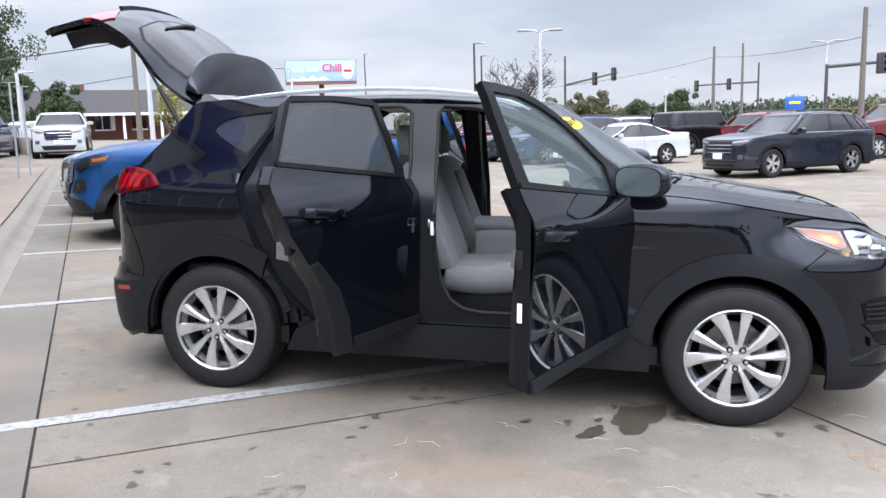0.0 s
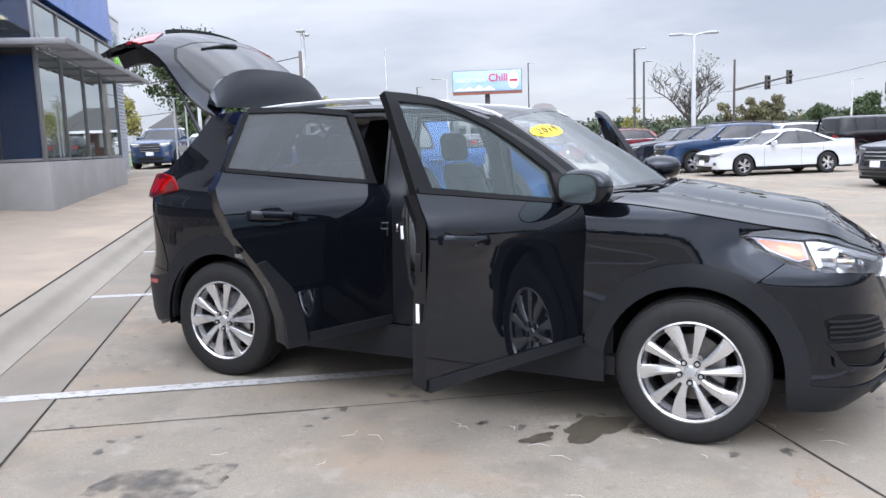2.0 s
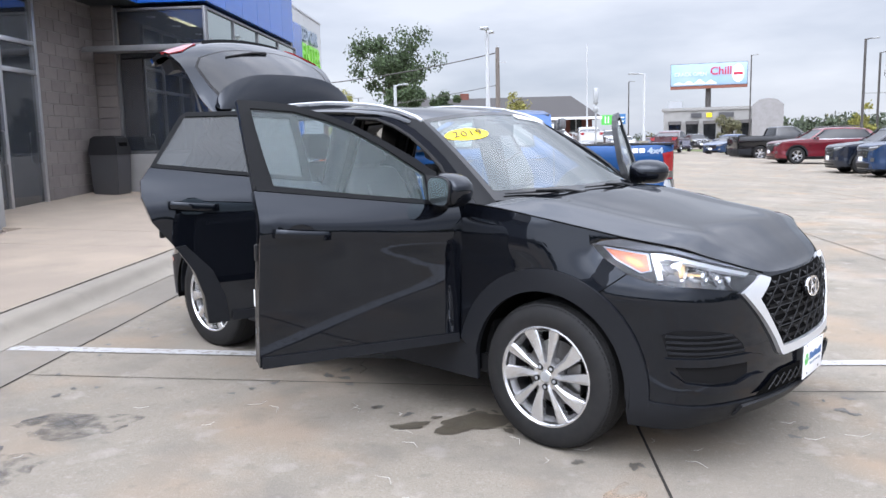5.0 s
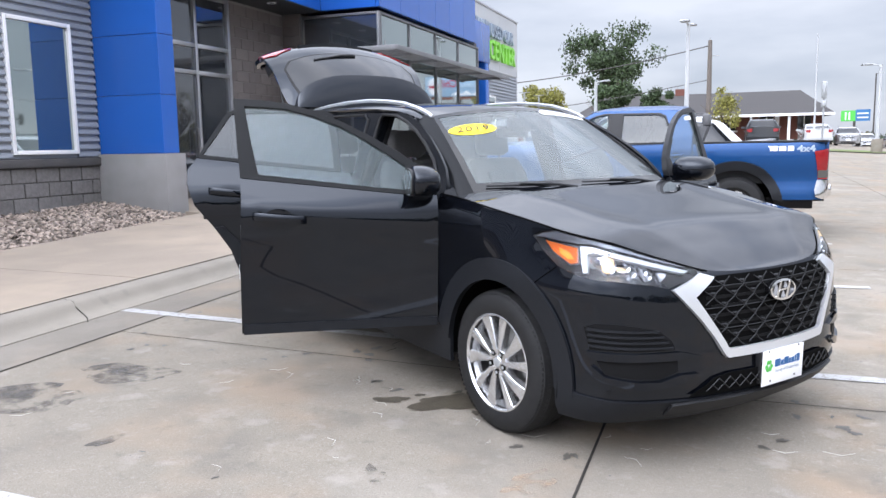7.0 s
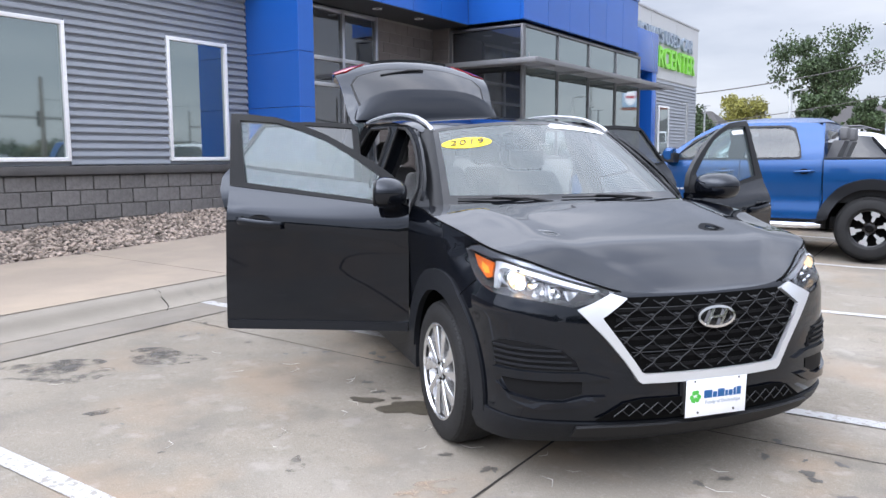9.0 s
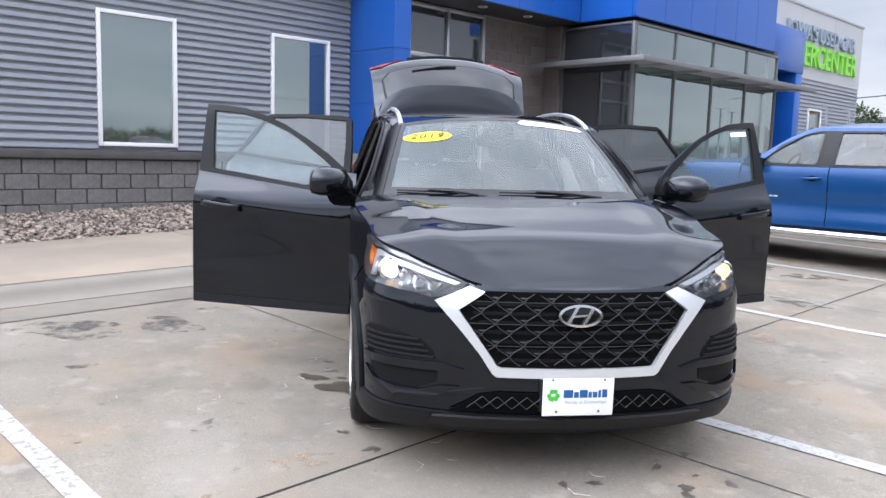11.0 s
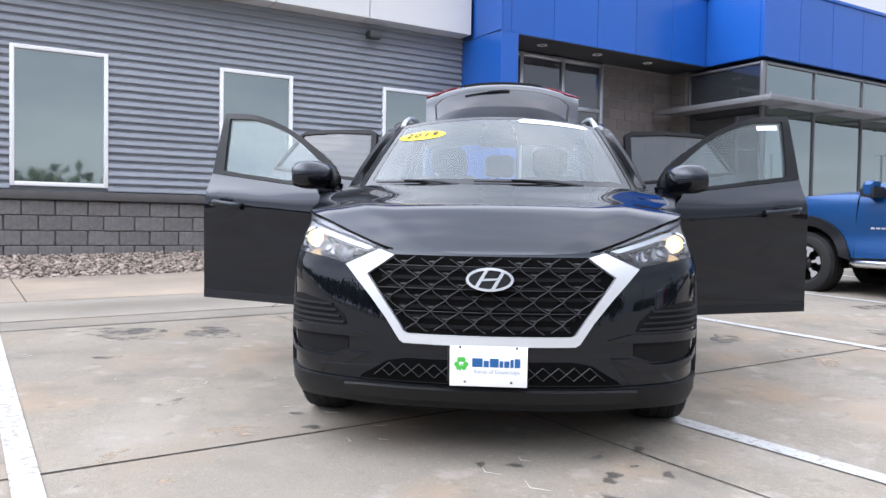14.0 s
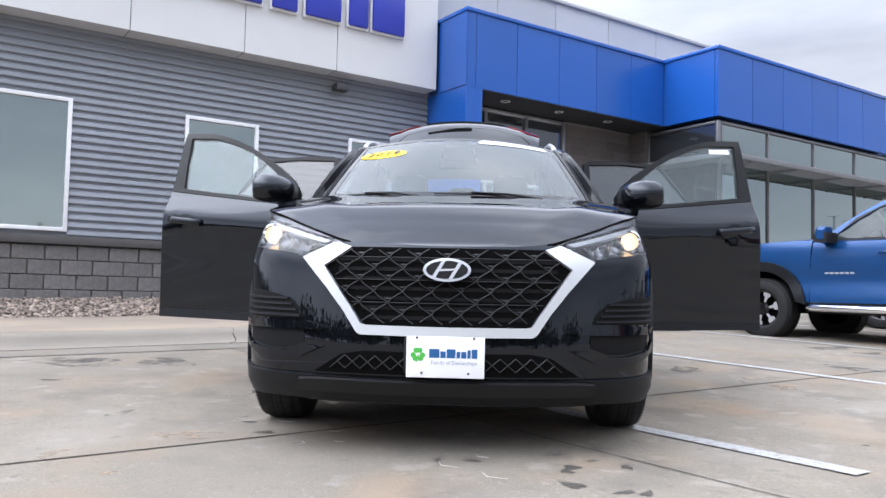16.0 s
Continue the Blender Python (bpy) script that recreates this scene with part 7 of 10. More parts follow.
for k, (x, y, r_) in enumerate(SPOTS):
    blob("drip", x, y, r_ * 0.0082, r_ * 0.0052, DAMP, "dark drip mark on the concrete", 20 + k, k * 0.9, 0.35, lift=0.002)
rng = random.Random(11)
for k in range(70):
    x, y = rng.gauss(-0.05, 0.38), rng.gauss(5.2, 0.85)
    if -0.85 < x < 1.1:
        blob("drip", x, y, rng.uniform(0.010, 0.030), rng.uniform(0.007, 0.018), DAMP, "dark drip mark on the concrete", 100 + k, rng.uniform(0, 3), 0.4, lift=0.002)
for k in range(46):
    x, y = rng.uniform(0.2, 8.0), rng.uniform(-0.3, 9.0)
    blob("drip", x, y, rng.uniform(0.006, 0.022), rng.uniform(0.004, 0.014), DAMP, "dark drip mark on the concrete", 300 + k, rng.uniform(0, 3), 0.4, lift=0.002)
for k in range(60):
    x, y = rng.uniform(0.0, 6.0), rng.uniform(0.3, 4.0)
    blob("speck", x, y, rng.uniform(0.003, 0.007), rng.uniform(0.002, 0.005), DAMP, "tiny dark speck on the concrete", 700 + k, rng.uniform(0, 3), 0.3, lift=0.0015)
for k, (x, y, rx, ry, m_) in enumerate([(0.36, 2.82, 0.32, 0.16, OIL), (0.10, 2.22, 0.42, 0.22, OIL), (1.0, 1.97, 0.09, 0.04, OIL), (2.31, 2.08, 0.07, 0.035, OIL), (3.08, 1.68, 0.09, 0.06, RUSTF), (3.60, 1.86, 0.16, 0.08, RUSTF), (2.97, 2.23, 0.16, 0.07, RUSTF), (2.36, 2.05, 0.05, 0.03, OIL), (2.41, 6.26, 0.20, 0.12, OIL), (2.99, 7.69, 0.30, 0.14, OIL), (2.5, 9.26, 0.35, 0.15, OIL), (1.86, 9.3, 0.3, 0.15, OIL), (3.15, 6.22, 0.3, 0.2, RUSTF)]):
    blob("stain", x, y, rx, ry, m_, "faded %s stain on the concrete" % ("rust" if m_ is RUSTF else "oil"), 500 + k, k * 0.7, 0.25, lift=0.0025 + 0.00004 * k)
# pale scratches and the slab's hair crack
rng = random.Random(5)
for k in range(44):
    x, y = rng.uniform(0.3, 5.2), rng.uniform(0.6, 3.3)
    a, l_ = rng.uniform(0, 3.14), rng.uniform(0.015, 0.08)
    pts = [(x + math.cos(a + 0.5 * q) * l_ * q, y + math.sin(a + 0.5 * q) * l_ * q, ground_z(x, y) + 0.0015) for q in (-1, 0, 1)]
    tagged(part("scratch", pipe(pts, [0.0007, 0.0016, 0.0007], 4), SCRATCH), "pale scratch in the concrete", "scratch")
tagged(part("slab_crack", pipe([(x, y, ground_z(x, y) + 0.0005) for x, y in ((1.62, 4.02), (1.60, 3.93), (1.66, 3.86), (1.63, 3.76))], 0.0012, 4), JOINT), "thin dark crack in the concrete slab", "crack", kind="structure")
# kerb crack
tagged(part("kerb_crack", pipe([(-0.78, 3.70, ground_z(-0.8, 3.7) + 0.004), (-0.84, 3.76, ground_z(-1, 3.8) + 0.006), (-0.91, 3.80, ground_z(-1, 3.8) + 0.021), (-0.972, 3.79, ground_z(-1, 3.8) + 0.073), (-1.02, 3.81, ground_z(-1, 3.8) + 0.114), (-1.12, 3.83, ground_z(-1, 3.8) + 0.122)], 0.005, 5), JOINT), "dark crack across the kerb", "crack", kind="structure")


# ---- other vehicles ----
def vehicle(name, label, paint, wheel_at, yaw, L, W, H, wb, r, style, fo, glass_m=None, detail=False, grille_m=None, rim_m=None, lamps=True):
    """A parked car: front-left wheel stands at wheel_at, heading yaw. fo: front overhang."""
    glass_m = glass_m or REARGLASS
    a, w = L / 2, W / 2
    xf = a - fo
    xr = xf - wb
    blunt = 0.90 if style == "pickup" else 0.84
    tailb = 0.97 if style in ("pickup", "boxy") else 0.90
    front_ = [(a * 0.35, w), (a * 0.55, w), (a * 0.72, w * 0.985), (a * 0.85, w * 0.945), (a * 0.93, w * blunt), (a * 0.97, w * 0.66), (a * 0.99, w * 0.40), (a * 0.998, w * 0.18), (a, 0)]
    rear_l = [(-a * 0.35, w), (-a * 0.6, w), (-a * 0.78, w * 0.99), (-a * 0.90, w * 0.965), (-a * 0.965, w * tailb), (-a * 0.985, w * 0.70), (-a * 0.995, w * 0.42), (-a, w * 0.2), (-a, 0)]
    hood_z = {"suv": (0.595, 0.668), "sedan": (0.50, 0.645), "pickup": (0.62, 0.70), "boxy": (0.60, 0.65)}[style]
    belt = {"suv": 0.665, "sedan": 0.655, "pickup": 0.705, "boxy": 0.66}[style] * H
    tail_z = {"suv": 0.70, "sedan": 0.72, "pickup": 0.705, "boxy": 0.66}[style] * H
    cowl = {"suv": 0.42, "sedan": 0.38, "pickup": 0.34, "boxy": 0.30}[style] * a
    tops = ([-a * 1.3, -a * 0.9, -a * 0.5, 0, cowl, a * 0.75, a * 1.0, a * 1.4], [tail_z, tail_z, belt * 1.02, belt, hood_z[1] * H, (hood_z[0] * 0.5 + hood_z[1] * 0.5) * H, hood_z[0] * H, hood_z[0] * H])
    sh = Shape(front_, rear_l, ([0.10 * H, 0.16 * H, 0.25 * H, 0.36 * H, 0.50 * H, 0.60 * H, 0.68 * H, 0.75 * H], [-0.08, -0.02, -0.012, -0.03, -0.012, -0.004, -0.03, -0.06]),
               ([0.10 * H, 0.18 * H, 0.30 * H, 0.42 * H, 0.55 * H, 0.66 * H], [-0.14, -0.02, 0.0, -0.015, -0.05, -0.14]),
               ([0.10 * H, 0.2 * H, 0.35 * H, 0.5 * H, 0.72 * H], [-0.10, 0.0, 0.0, -0.03, -0.06]), tops)
    sh.ridge = 0.006
    z_at = ground_z(*wheel_at)
    rot = Matrix.Rotation(radians(yaw), 4, "Z")
    off = rot @ Vector((xf, w - 0.08, 0))
    v = thing(name, label, "pickup truck" if style == "pickup" else "car", at=Matrix.Translation((wheel_at[0] - off.x, wheel_at[1] - off.y, z_at)) @ rot)
    st = (0.09, 0.09) if detail else (0.16, 0.12)
    R = r * 1.16
    for side in (-1, 1):
        lo = 0.16 * H
        bot = [(sh.s0, lo), (xr - R, lo)] + arc(xr, r, R, 180, 0, 10) + [(xr + R, lo), (xf - R, lo)] + arc(xf, r, R, 180, 0, 10) + [(xf + R, lo), (sh.s1, lo)]
        bot = [p for i, p in enumerate(bot) if i == 0 or abs(p[0] - bot[i - 1][0]) + abs(p[1] - bot[i - 1][1]) > 1e-4]
        top_l = [(s, sh.top(s)) for s in np.linspace(sh.s1, sh.s0, 26)]
        part("body_side", sheet(bot + top_l, sh.on(side), st, 0.01, (0, -side, 0)), paint, v)
        for x in (xf, xr):
            if detail or style in ("suv", "boxy"):
                part("arch_trim", sheet(arc(x, r, R * 0.97, 180, 0, 10) + arc(x, r, R * 1.16, 0, 180, 10), sh.on(side, 0.012), (0.12, 0.12), 0.03, (0, -side, 0)), CLADDING, v)
            # wheel well lined near-black, its shade held in the colour
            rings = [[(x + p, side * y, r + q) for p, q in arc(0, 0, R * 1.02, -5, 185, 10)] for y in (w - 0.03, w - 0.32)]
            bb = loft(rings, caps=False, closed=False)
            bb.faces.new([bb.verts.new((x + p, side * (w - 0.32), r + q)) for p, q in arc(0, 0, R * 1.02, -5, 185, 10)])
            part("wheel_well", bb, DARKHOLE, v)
            tw = 0.11 if style != "pickup" else 0.125
            wh = part("wheel", lathe([(r * 0.62, -tw * 0.85), (r * 0.72, -tw), (r * 0.93, -tw * 0.95), (r, -tw * 0.6), (r, tw * 0.6), (r * 0.93, tw * 0.95), (r * 0.62, tw * 0.85)], "y", 32 if detail else 24, closed=True), RUBBER, v, at=pose(x, side * (w - 0.12), r) @ (Matrix.Identity(4) if side < 0 else Matrix.Rotation(math.pi, 4, "Z")))
            rm = bmesh.new()
            lathe([(r * 0.64, -tw * 0.86), (r * 0.60, -tw * 0.84), (r * 0.57, -tw * 0.4), (r * 0.55, tw * 0.3)], "y", 28, rm)
            nsp = 6 if style == "pickup" else 5
            for k in range(nsp):
                for d in (-0.17, 0.17):
                    q = 2 * math.pi * k / nsp + d
                    c, s_ = math.cos(q), math.sin(q)
                    t_ = Vector((-s_, 0, c)) * r * 0.055
                    loft([[Vector((rr * c, -tw * dd, rr * s_)) + t_ * e + Vector((0, f, 0)) for e, f in ((-1, 0), (1, 0), (1, 0.03), (-1, 0.03))] for rr, dd in ((r * 0.10, 0.72), (r * 0.60, 0.80))], bm=rm)
            lathe([(0.0, -tw * 0.80), (r * 0.16, -tw * 0.76), (r * 0.18, 0)], "y", 18, rm)
            part("rim", rm, rim_m or ALLOY, wh)
            part("rim_back", lathe([(0.0, -tw * 0.15), (r * 0.56, -tw * 0.15)], "y", 20), DARKHOLE, wh)

    def edge(x):
        lo_, hi_ = -0.2 * a, sh.s1
        for _ in range(30):
            m = (lo_ + hi_) / 2
            lo_, hi_ = (m, hi_) if sh.P(m, sh.top(m)).x < x else (lo_, m)
        p = sh.P(lo_, sh.top(lo_))
        return abs(p.y), p.z
    nose_x = sh.P(sh.s1, sh.top(sh.s1)).x
    xs_ = list(np.linspace(cowl - 0.05, nose_x - 0.3, 8)) + [nose_x - d for d in (0.2, 0.12, 0.06, 0.025, 0.008, 0.001)]
    rings = []
    for x in xs_:
        ye, ze = edge(x)
        rings.append([Vector((x, u * ye, ze + 0.05 * clamp((nose_x - x) / 0.3, 0, 1) ** 0.6 * (1 - u * u) ** 0.7)) for u in np.linspace(-1, 1, 13)])
    part("hood", loft(rings, caps=False, closed=False), paint, v)
    # cabin: glass loft, pillars, roof
    g = {"suv": (cowl, 0.10 * a, -0.72 * a, -0.90 * a), "sedan": (cowl, 0.04 * a, -0.42 * a, -0.78 * a), "pickup": (cowl, 0.12 * a, -0.235 * a, -0.285 * a), "boxy": (cowl * 0.9, 0.17 * a, -0.88 * a, -0.93 * a)}[style]
    wbm, wtm = w * 0.955, w * (0.75 if style != "boxy" else 0.86)
    zb0, zb1 = belt * 0.985, H * 0.985

    def ringpt(x0, x1, hw, z, nz):
        return [Vector(((x0 + x1) / 2 + (x1 - x0) / 2 * math.copysign(abs(math.cos(q)) ** 0.30, math.cos(q)), hw * math.copysign(abs(math.sin(q)) ** 0.30, math.sin(q)), z)) for q in np.linspace(0, 2 * math.pi, nz, endpoint=False)]
    mid_x, half_x = (g[1] + g[2]) / 2 + (0.05 * a if style == "sedan" else 0.08 * a), (g[1] - g[2]) / 2
    drop = {"suv": 0.045, "sedan": 0.075, "pickup": 0.015, "boxy": 0.01}[style]

    def bend(x, t_):
        return -drop * t_ * min(1.6, ((x - mid_x) / half_x) ** 2)
    lv_ = [ringpt(g[3] + (g[2] - g[3]) * t_ ** 1.1, g[0] + (g[1] - g[0]) * t_, wbm + (wtm - wbm) * t_ ** 1.25, zb0 + (zb1 * 0.962 - zb0) * t_, 36) for t_ in (0, 0.35, 0.7, 1.0)]
    for t_, ring in zip((0, 0.35, 0.7, 1.0), lv_):
        for p in ring:
            p.z += bend(p.x, t_)
    part("cabin_glass", loft(lv_, caps=False), glass_m, v, smooth=60)
    rf = [ringpt(g[2] - 0.02, g[1] + 0.03, wtm + 0.015, zb1 * 0.955, 36), ringpt(g[2], g[1], wtm - 0.02, zb1 * 0.985, 36), ringpt(g[2] + 0.15, g[1] - 0.15, wtm - 0.16, zb1, 36), ringpt(g[2] + 0.5, g[1] - 0.4, wtm - 0.4, zb1 + 0.008, 36)]
    for ring in rf:
        for p in ring:
            p.z += bend(p.x, 1.0)
    part("roof", loft(rf), paint, v, smooth=60)

    def cab(x_t, t_, side, out):
        z = zb0 + (zb1 * 0.965 - zb0) * t_ + bend(x_t, max(t_, 0))
        return Vector((x_t, side * (wbm + (wtm - wbm) * max(t_, 0) ** 1.25 + out), z))
    posts = [(g[0] - 0.03, g[1] + 0.0, 0.046), ((g[0] + g[3]) / 2 + 0.02 * a, (g[1] + g[2]) / 2 + 0.03 * a, 0.030), (g[3] + 0.06, g[2] + 0.04, 0.08 if style in ("suv", "sedan") else 0.05)]
    if style in ("suv", "boxy"):
        posts.append((g[3] + 0.30 * a, g[2] + 0.22 * a, 0.035))
    for side in (-1, 1):
        for xb, xt, hw in posts:
            rr_ = []
            for t_ in (-0.03, 0.35, 0.7, 1.0):
                x = xb + (xt - xb) * max(t_, 0)
                rr_.append([cab(x - hw, t_, side, 0.008), cab(x + hw, t_, side, 0.008), cab(x + hw, t_, side, -0.03), cab(x - hw, t_, side, -0.03)])
            part("pillar", loft(rr_), paint if hw > 0.045 else GLOSSBLACK, v)
        if style == "suv":
            part("window_line", sheet([(g[3] + 0.12, belt * 1.0), (g[0] - 0.25, belt * 1.0), (g[0] - 0.25, belt * 1.012), (g[3] + 0.12, belt * 1.012)], sh.on(side, 0.004), (0.2, 0.1), 0.006, (0, -side, 0)), CHROME, v)
        part("fog_lamp", sheet([(sh.s1 - w * 0.80, hood_z[0] * H * 0.50), (sh.s1 - w * 0.66, hood_z[0] * H * 0.50), (sh.s1 - w * 0.66, hood_z[0] * H * 0.62), (sh.s1 - w * 0.80, hood_z[0] * H * 0.62)], sh.on(side, 0.008), (0.1, 0.1), 0.006, (-1, 0, 0)), DISC, v)
        mz = belt + 0.06
        mx = g[0] - 0.16 * a
        part("door_mirror", loft([[Vector((mx + sx * q, side * (w + y_), mz + sz * q)) for sx, sz in ((-0.05, -0.07), (0.06, -0.06), (0.07, 0.05), (-0.04, 0.07))] for y_, q in ((-0.06, 0.5), (0.02, 1.0), (0.16, 1.0), (0.20, 0.6))]), paint, v)
        for dx in (g[0] - 0.05 * a, (posts[1][0]), g[3] + (0.42 * a if style in ("suv", "boxy") else 0.10 * a if style == "pickup" else 0.30 * a)):
            part("door_gap", sheet([(dx - 0.004, 0.22 * H), (dx + 0.004, 0.22 * H), (dx + 0.004, belt), (dx - 0.004, belt)], sh.on(side, 0.0015), (0.1, 0.12), 0.0, (0, -side, 0)), DARKHOLE, v)
        for dx in (posts[1][0] + 0.10, posts[1][0] - 0.52 if style != "pickup" else posts[1][0] - 0.62):
            part("handle", sheet([(dx, belt * 0.86), (dx + 0.19, belt * 0.86), (dx + 0.19, belt * 0.885), (dx, belt * 0.885)], sh.on(side, 0.022), (0.1, 0.1), 0.02, (0, -side, 0)), paint if style != "pickup" else GLOSSBLACK, v)
        part("sill_trim", sheet([(xr + R, 0.15 * H), (xf - R, 0.15 * H), (xf - R, 0.20 * H), (xr + R, 0.20 * H)], sh.on(side, 0.006), (0.3, 0.1), 0.012, (0, -side, 0)), CLADDING, v)
        # lamps
        s_h = sh.s1 - w * 0.60
        hz = hood_z[0] * H
        hl = part("headlamp", sheet([(s_h - 0.42, hz * 1.02), (s_h - 0.05, hz * 0.985), (s_h + 0.14, hz * 0.955), (s_h + 0.12, hz * 0.86), (s_h - 0.10, hz * 0.84), (s_h - 0.28, hz * 0.92)], sh.on(side, 0.008), (0.1, 0.08), 0.012, (-1, 0, 0)), DISC if lamps else GLOSSBLACK, v)
        part("lamp_bar", sheet([(s_h - 0.30, hz * 0.975), (s_h + 0.11, hz * 0.935), (s_h + 0.11, hz * 0.915), (s_h - 0.28, hz * 0.955)], sh.on(side, 0.014), (0.1, 0.08), 0.004, (-1, 0, 0)), SATINWHITE, hl)
        s_t = sh.s0 + w * 0.72
        tz = tail_z * (0.86 if style != "sedan" else 0.90)
        part("tail_lamp", sheet([(s_t + 0.24, tz * 1.02), (s_t - 0.10, tz * 1.05), (s_t - 0.10, tz * 0.86 if style != "pickup" else tz * 0.78), (s_t + 0.05, tz * 0.84 if style != "pickup" else tz * 0.76), (s_t + (0.20 if style != "pickup" else 0.10), tz * 0.93)], sh.on(side, 0.010), (0.1, 0.08), 0.02, (1, 0, 0)), REDLENS, v)
    # nose: grille, lower opening, plate
    s_g = sh.s1 - w * 0.52
    hz = hood_z[0] * H
    for side in (-1, 1):
        part("grille", sheet([(s_g, hz * 0.94), (sh.s1, hz * 0.95), (sh.s1, hz * 0.62), (s_g + 0.08, hz * 0.62)], sh.on(side, 0.006), (0.1, 0.08), 0.006, (-1, 0, 0)), grille_m or PLASTIC, v)
        for k in range(3):
            z = hz * (0.66 + 0.095 * k)
            part("grille_bar", sheet([(s_g + 0.06, z), (sh.s1, z), (sh.s1, z + 0.02), (s_g + 0.06, z + 0.02)], sh.on(side, 0.014), (0.2, 0.1), 0.010, (-1, 0, 0)), CHROME if grille_m is None else DARKALU, v)
        part("lower_opening", sheet([(s_g - 0.1, hz * 0.45), (sh.s1, hz * 0.45), (sh.s1, hz * 0.30), (s_g, hz * 0.30)], sh.on(side, 0.006), (0.15, 0.1), 0.006, (-1, 0, 0)), PLASTIC, v)
        part("rear_bumper", sheet([(sh.s0, 0.17 * H), (sh.s0, 0.33 * H), (xr - R - 0.02, 0.33 * H), (xr - R - 0.02, 0.17 * H)], sh.on(side, 0.014), (0.15, 0.1), 0.014, (1, 0, 0)), paint if style == "sedan" else CLADDING, v)
    part("front_plate", box(a + 0.012, a + 0.020, -0.16, 0.16, hz * 0.50, hz * 0.50 + 0.15, 0.002), PLATEWHITE, v)
    # tail panels
    if style in ("suv", "sedan", "boxy"):
        rings = []
        for x in np.linspace(-a * 0.998, g[3] + 0.06, 6):
            lo_, hi_ = sh.s0, 0.0
            for _ in range(30):
                m = (lo_ + hi_) / 2
                lo_, hi_ = (m, hi_) if sh.P(m, sh.top(m)).x < x else (lo_, m)
            p = sh.P(lo_, sh.top(lo_))
            rings.append([Vector((x, u * abs(p.y), p.z + 0.02 * (1 - u * u))) for u in np.linspace(-1, 1, 9)])
        part("tail_deck", loft(rings, caps=False, closed=False), paint, v)
        if style == "suv":
            for s_ in (-1, 1):
                part("roof_rail", pipe([(g[1] - 0.15, s_ * (wtm - 0.06), H * 0.99), (g[1] - 0.3, s_ * (wtm - 0.06), H * 1.015), (g[2] + 0.3, s_ * (wtm - 0.06), H * 1.015), (g[2] + 0.15, s_ * (wtm - 0.06), H * 0.99)], 0.016, 6), DARKALU, v)
    else:
        bx0, bx1 = -a + 0.06, g[3] - 0.10
        part("bed_floor", box(bx0, bx1, -w + 0.10, w - 0.10, 0.50 * H, 0.52 * H), PLASTIC, v)
        for s_ in (-1, 1):
            part("bed_wall", box(bx0, bx1, s_ * (w - 0.13), s_ * (w - 0.08), 0.50 * H, belt * 1.0), PLASTIC, v)
            part("bed_rail", box(bx0 - 0.02, bx1, s_ * (w - 0.14), s_ * (w - 0.035), belt * 0.995, belt * 1.018, 0.008), PLASTIC, v)
        part("tailgate", box(bx0 - 0.055, bx0, -w + 0.14, w - 0.14, 0.36 * H, belt * 1.01, 0.015), paint, v)
        part("cab_back", box(g[3] - 0.10, g[3] - 0.02, -wbm + 0.06, wbm - 0.06, 0.5 * H, belt * 1.02, 0.02), paint, v)
        part("hitch", box(-a - 0.06, -a + 0.1, -0.06, 0.06, 0.24 * H, 0.29 * H), PLASTIC, v)
    part("under_body", box(-a * 0.95, a * 0.93, -w + 0.2, w - 0.2, 0.12 * H, 0.22 * H), PLASTIC, v)
    return v, sh, dict(xf=xf, xr=xr, belt=belt, g=g, cab=cab, w=w, a=a, H=H, wtm=wtm)


def car_paint(name, c, metal=0.25):
    m = mat(name, c, 0.22, metal=metal, coat=0.8, var=0.12, scale=300)
    return m


TRUCKBLUE = mat("truck_blue", (0.005, 0.052, 0.172), 0.26, metal=0.25, spec=0.3, coat=0.32, var=0.12, scale=300)
DARKBLUE = car_paint("dark_blue_paint", (0.011, 0.015, 0.026), 0.3)
MIDBLUE = car_paint("mid_blue_paint", (0.010, 0.034, 0.092), 0.3)
WHITECAR = car_paint("white_car_paint", (0.47, 0.48, 0.49), 0.0)
REDCAR = car_paint("red_car_paint", (0.120, 0.008, 0.016), 0.2)
MAROON = car_paint("maroon_paint", (0.050, 0.008, 0.013), 0.3)
BLACKCAR = car_paint("black_car_paint", (0.004, 0.004, 0.005), 0.0)
SILVERCAR = car_paint("silver_car_paint", (0.45, 0.45, 0.46), 0.6)

# the blue pickup beside the suv
TR = Shape(
    front=[(1.2, 0.93), (1.7, 0.938), (2.0, 0.930), (2.22, 0.900), (2.40, 0.81), (2.51, 0.64), (2.58, 0.40), (2.61, 0.18), (2.615, 0.0)],
    rear=[(-1.0, 0.93), (-1.6, 0.938), (-2.2, 0.935), (-2.45, 0.92), (-2.56, 0.865), (-2.60, 0.62), (-2.61, 0.30), (-2.61, 0.0)],
    side_off=([0.30, 0.42, 0.50, 0.62, 0.74, 0.86, 0.98, 1.08, 1.16, 1.22, 1.30], [-0.07, -0.030, -0.008, -0.022, -0.040, -0.016, -0.004, -0.006, -0.020, -0.045, -0.09]),
    front_off=([0.40, 0.50, 0.62, 0.74, 0.86, 1.0, 1.10, 1.18, 1.25], [-0.10, -0.02, 0.0, 0.0, -0.03, -0.055, -0.085, -0.13, -0.22]),
    rear_off=([0.4, 0.6, 0.9, 1.2, 1.3], [-0.05, -0.02, -0.01, -0.02, -0.04]),
    top=([-3.2, -1.0, 0.8, 1.1, 1.5, 1.9, 2.2, 2.4, 2.8, 3.4], [1.205, 1.200, 1.200, 1.215, 1.215, 1.190, 1.150, 1.115, 1.085, 1.08]))
TR.ridge = 0.0
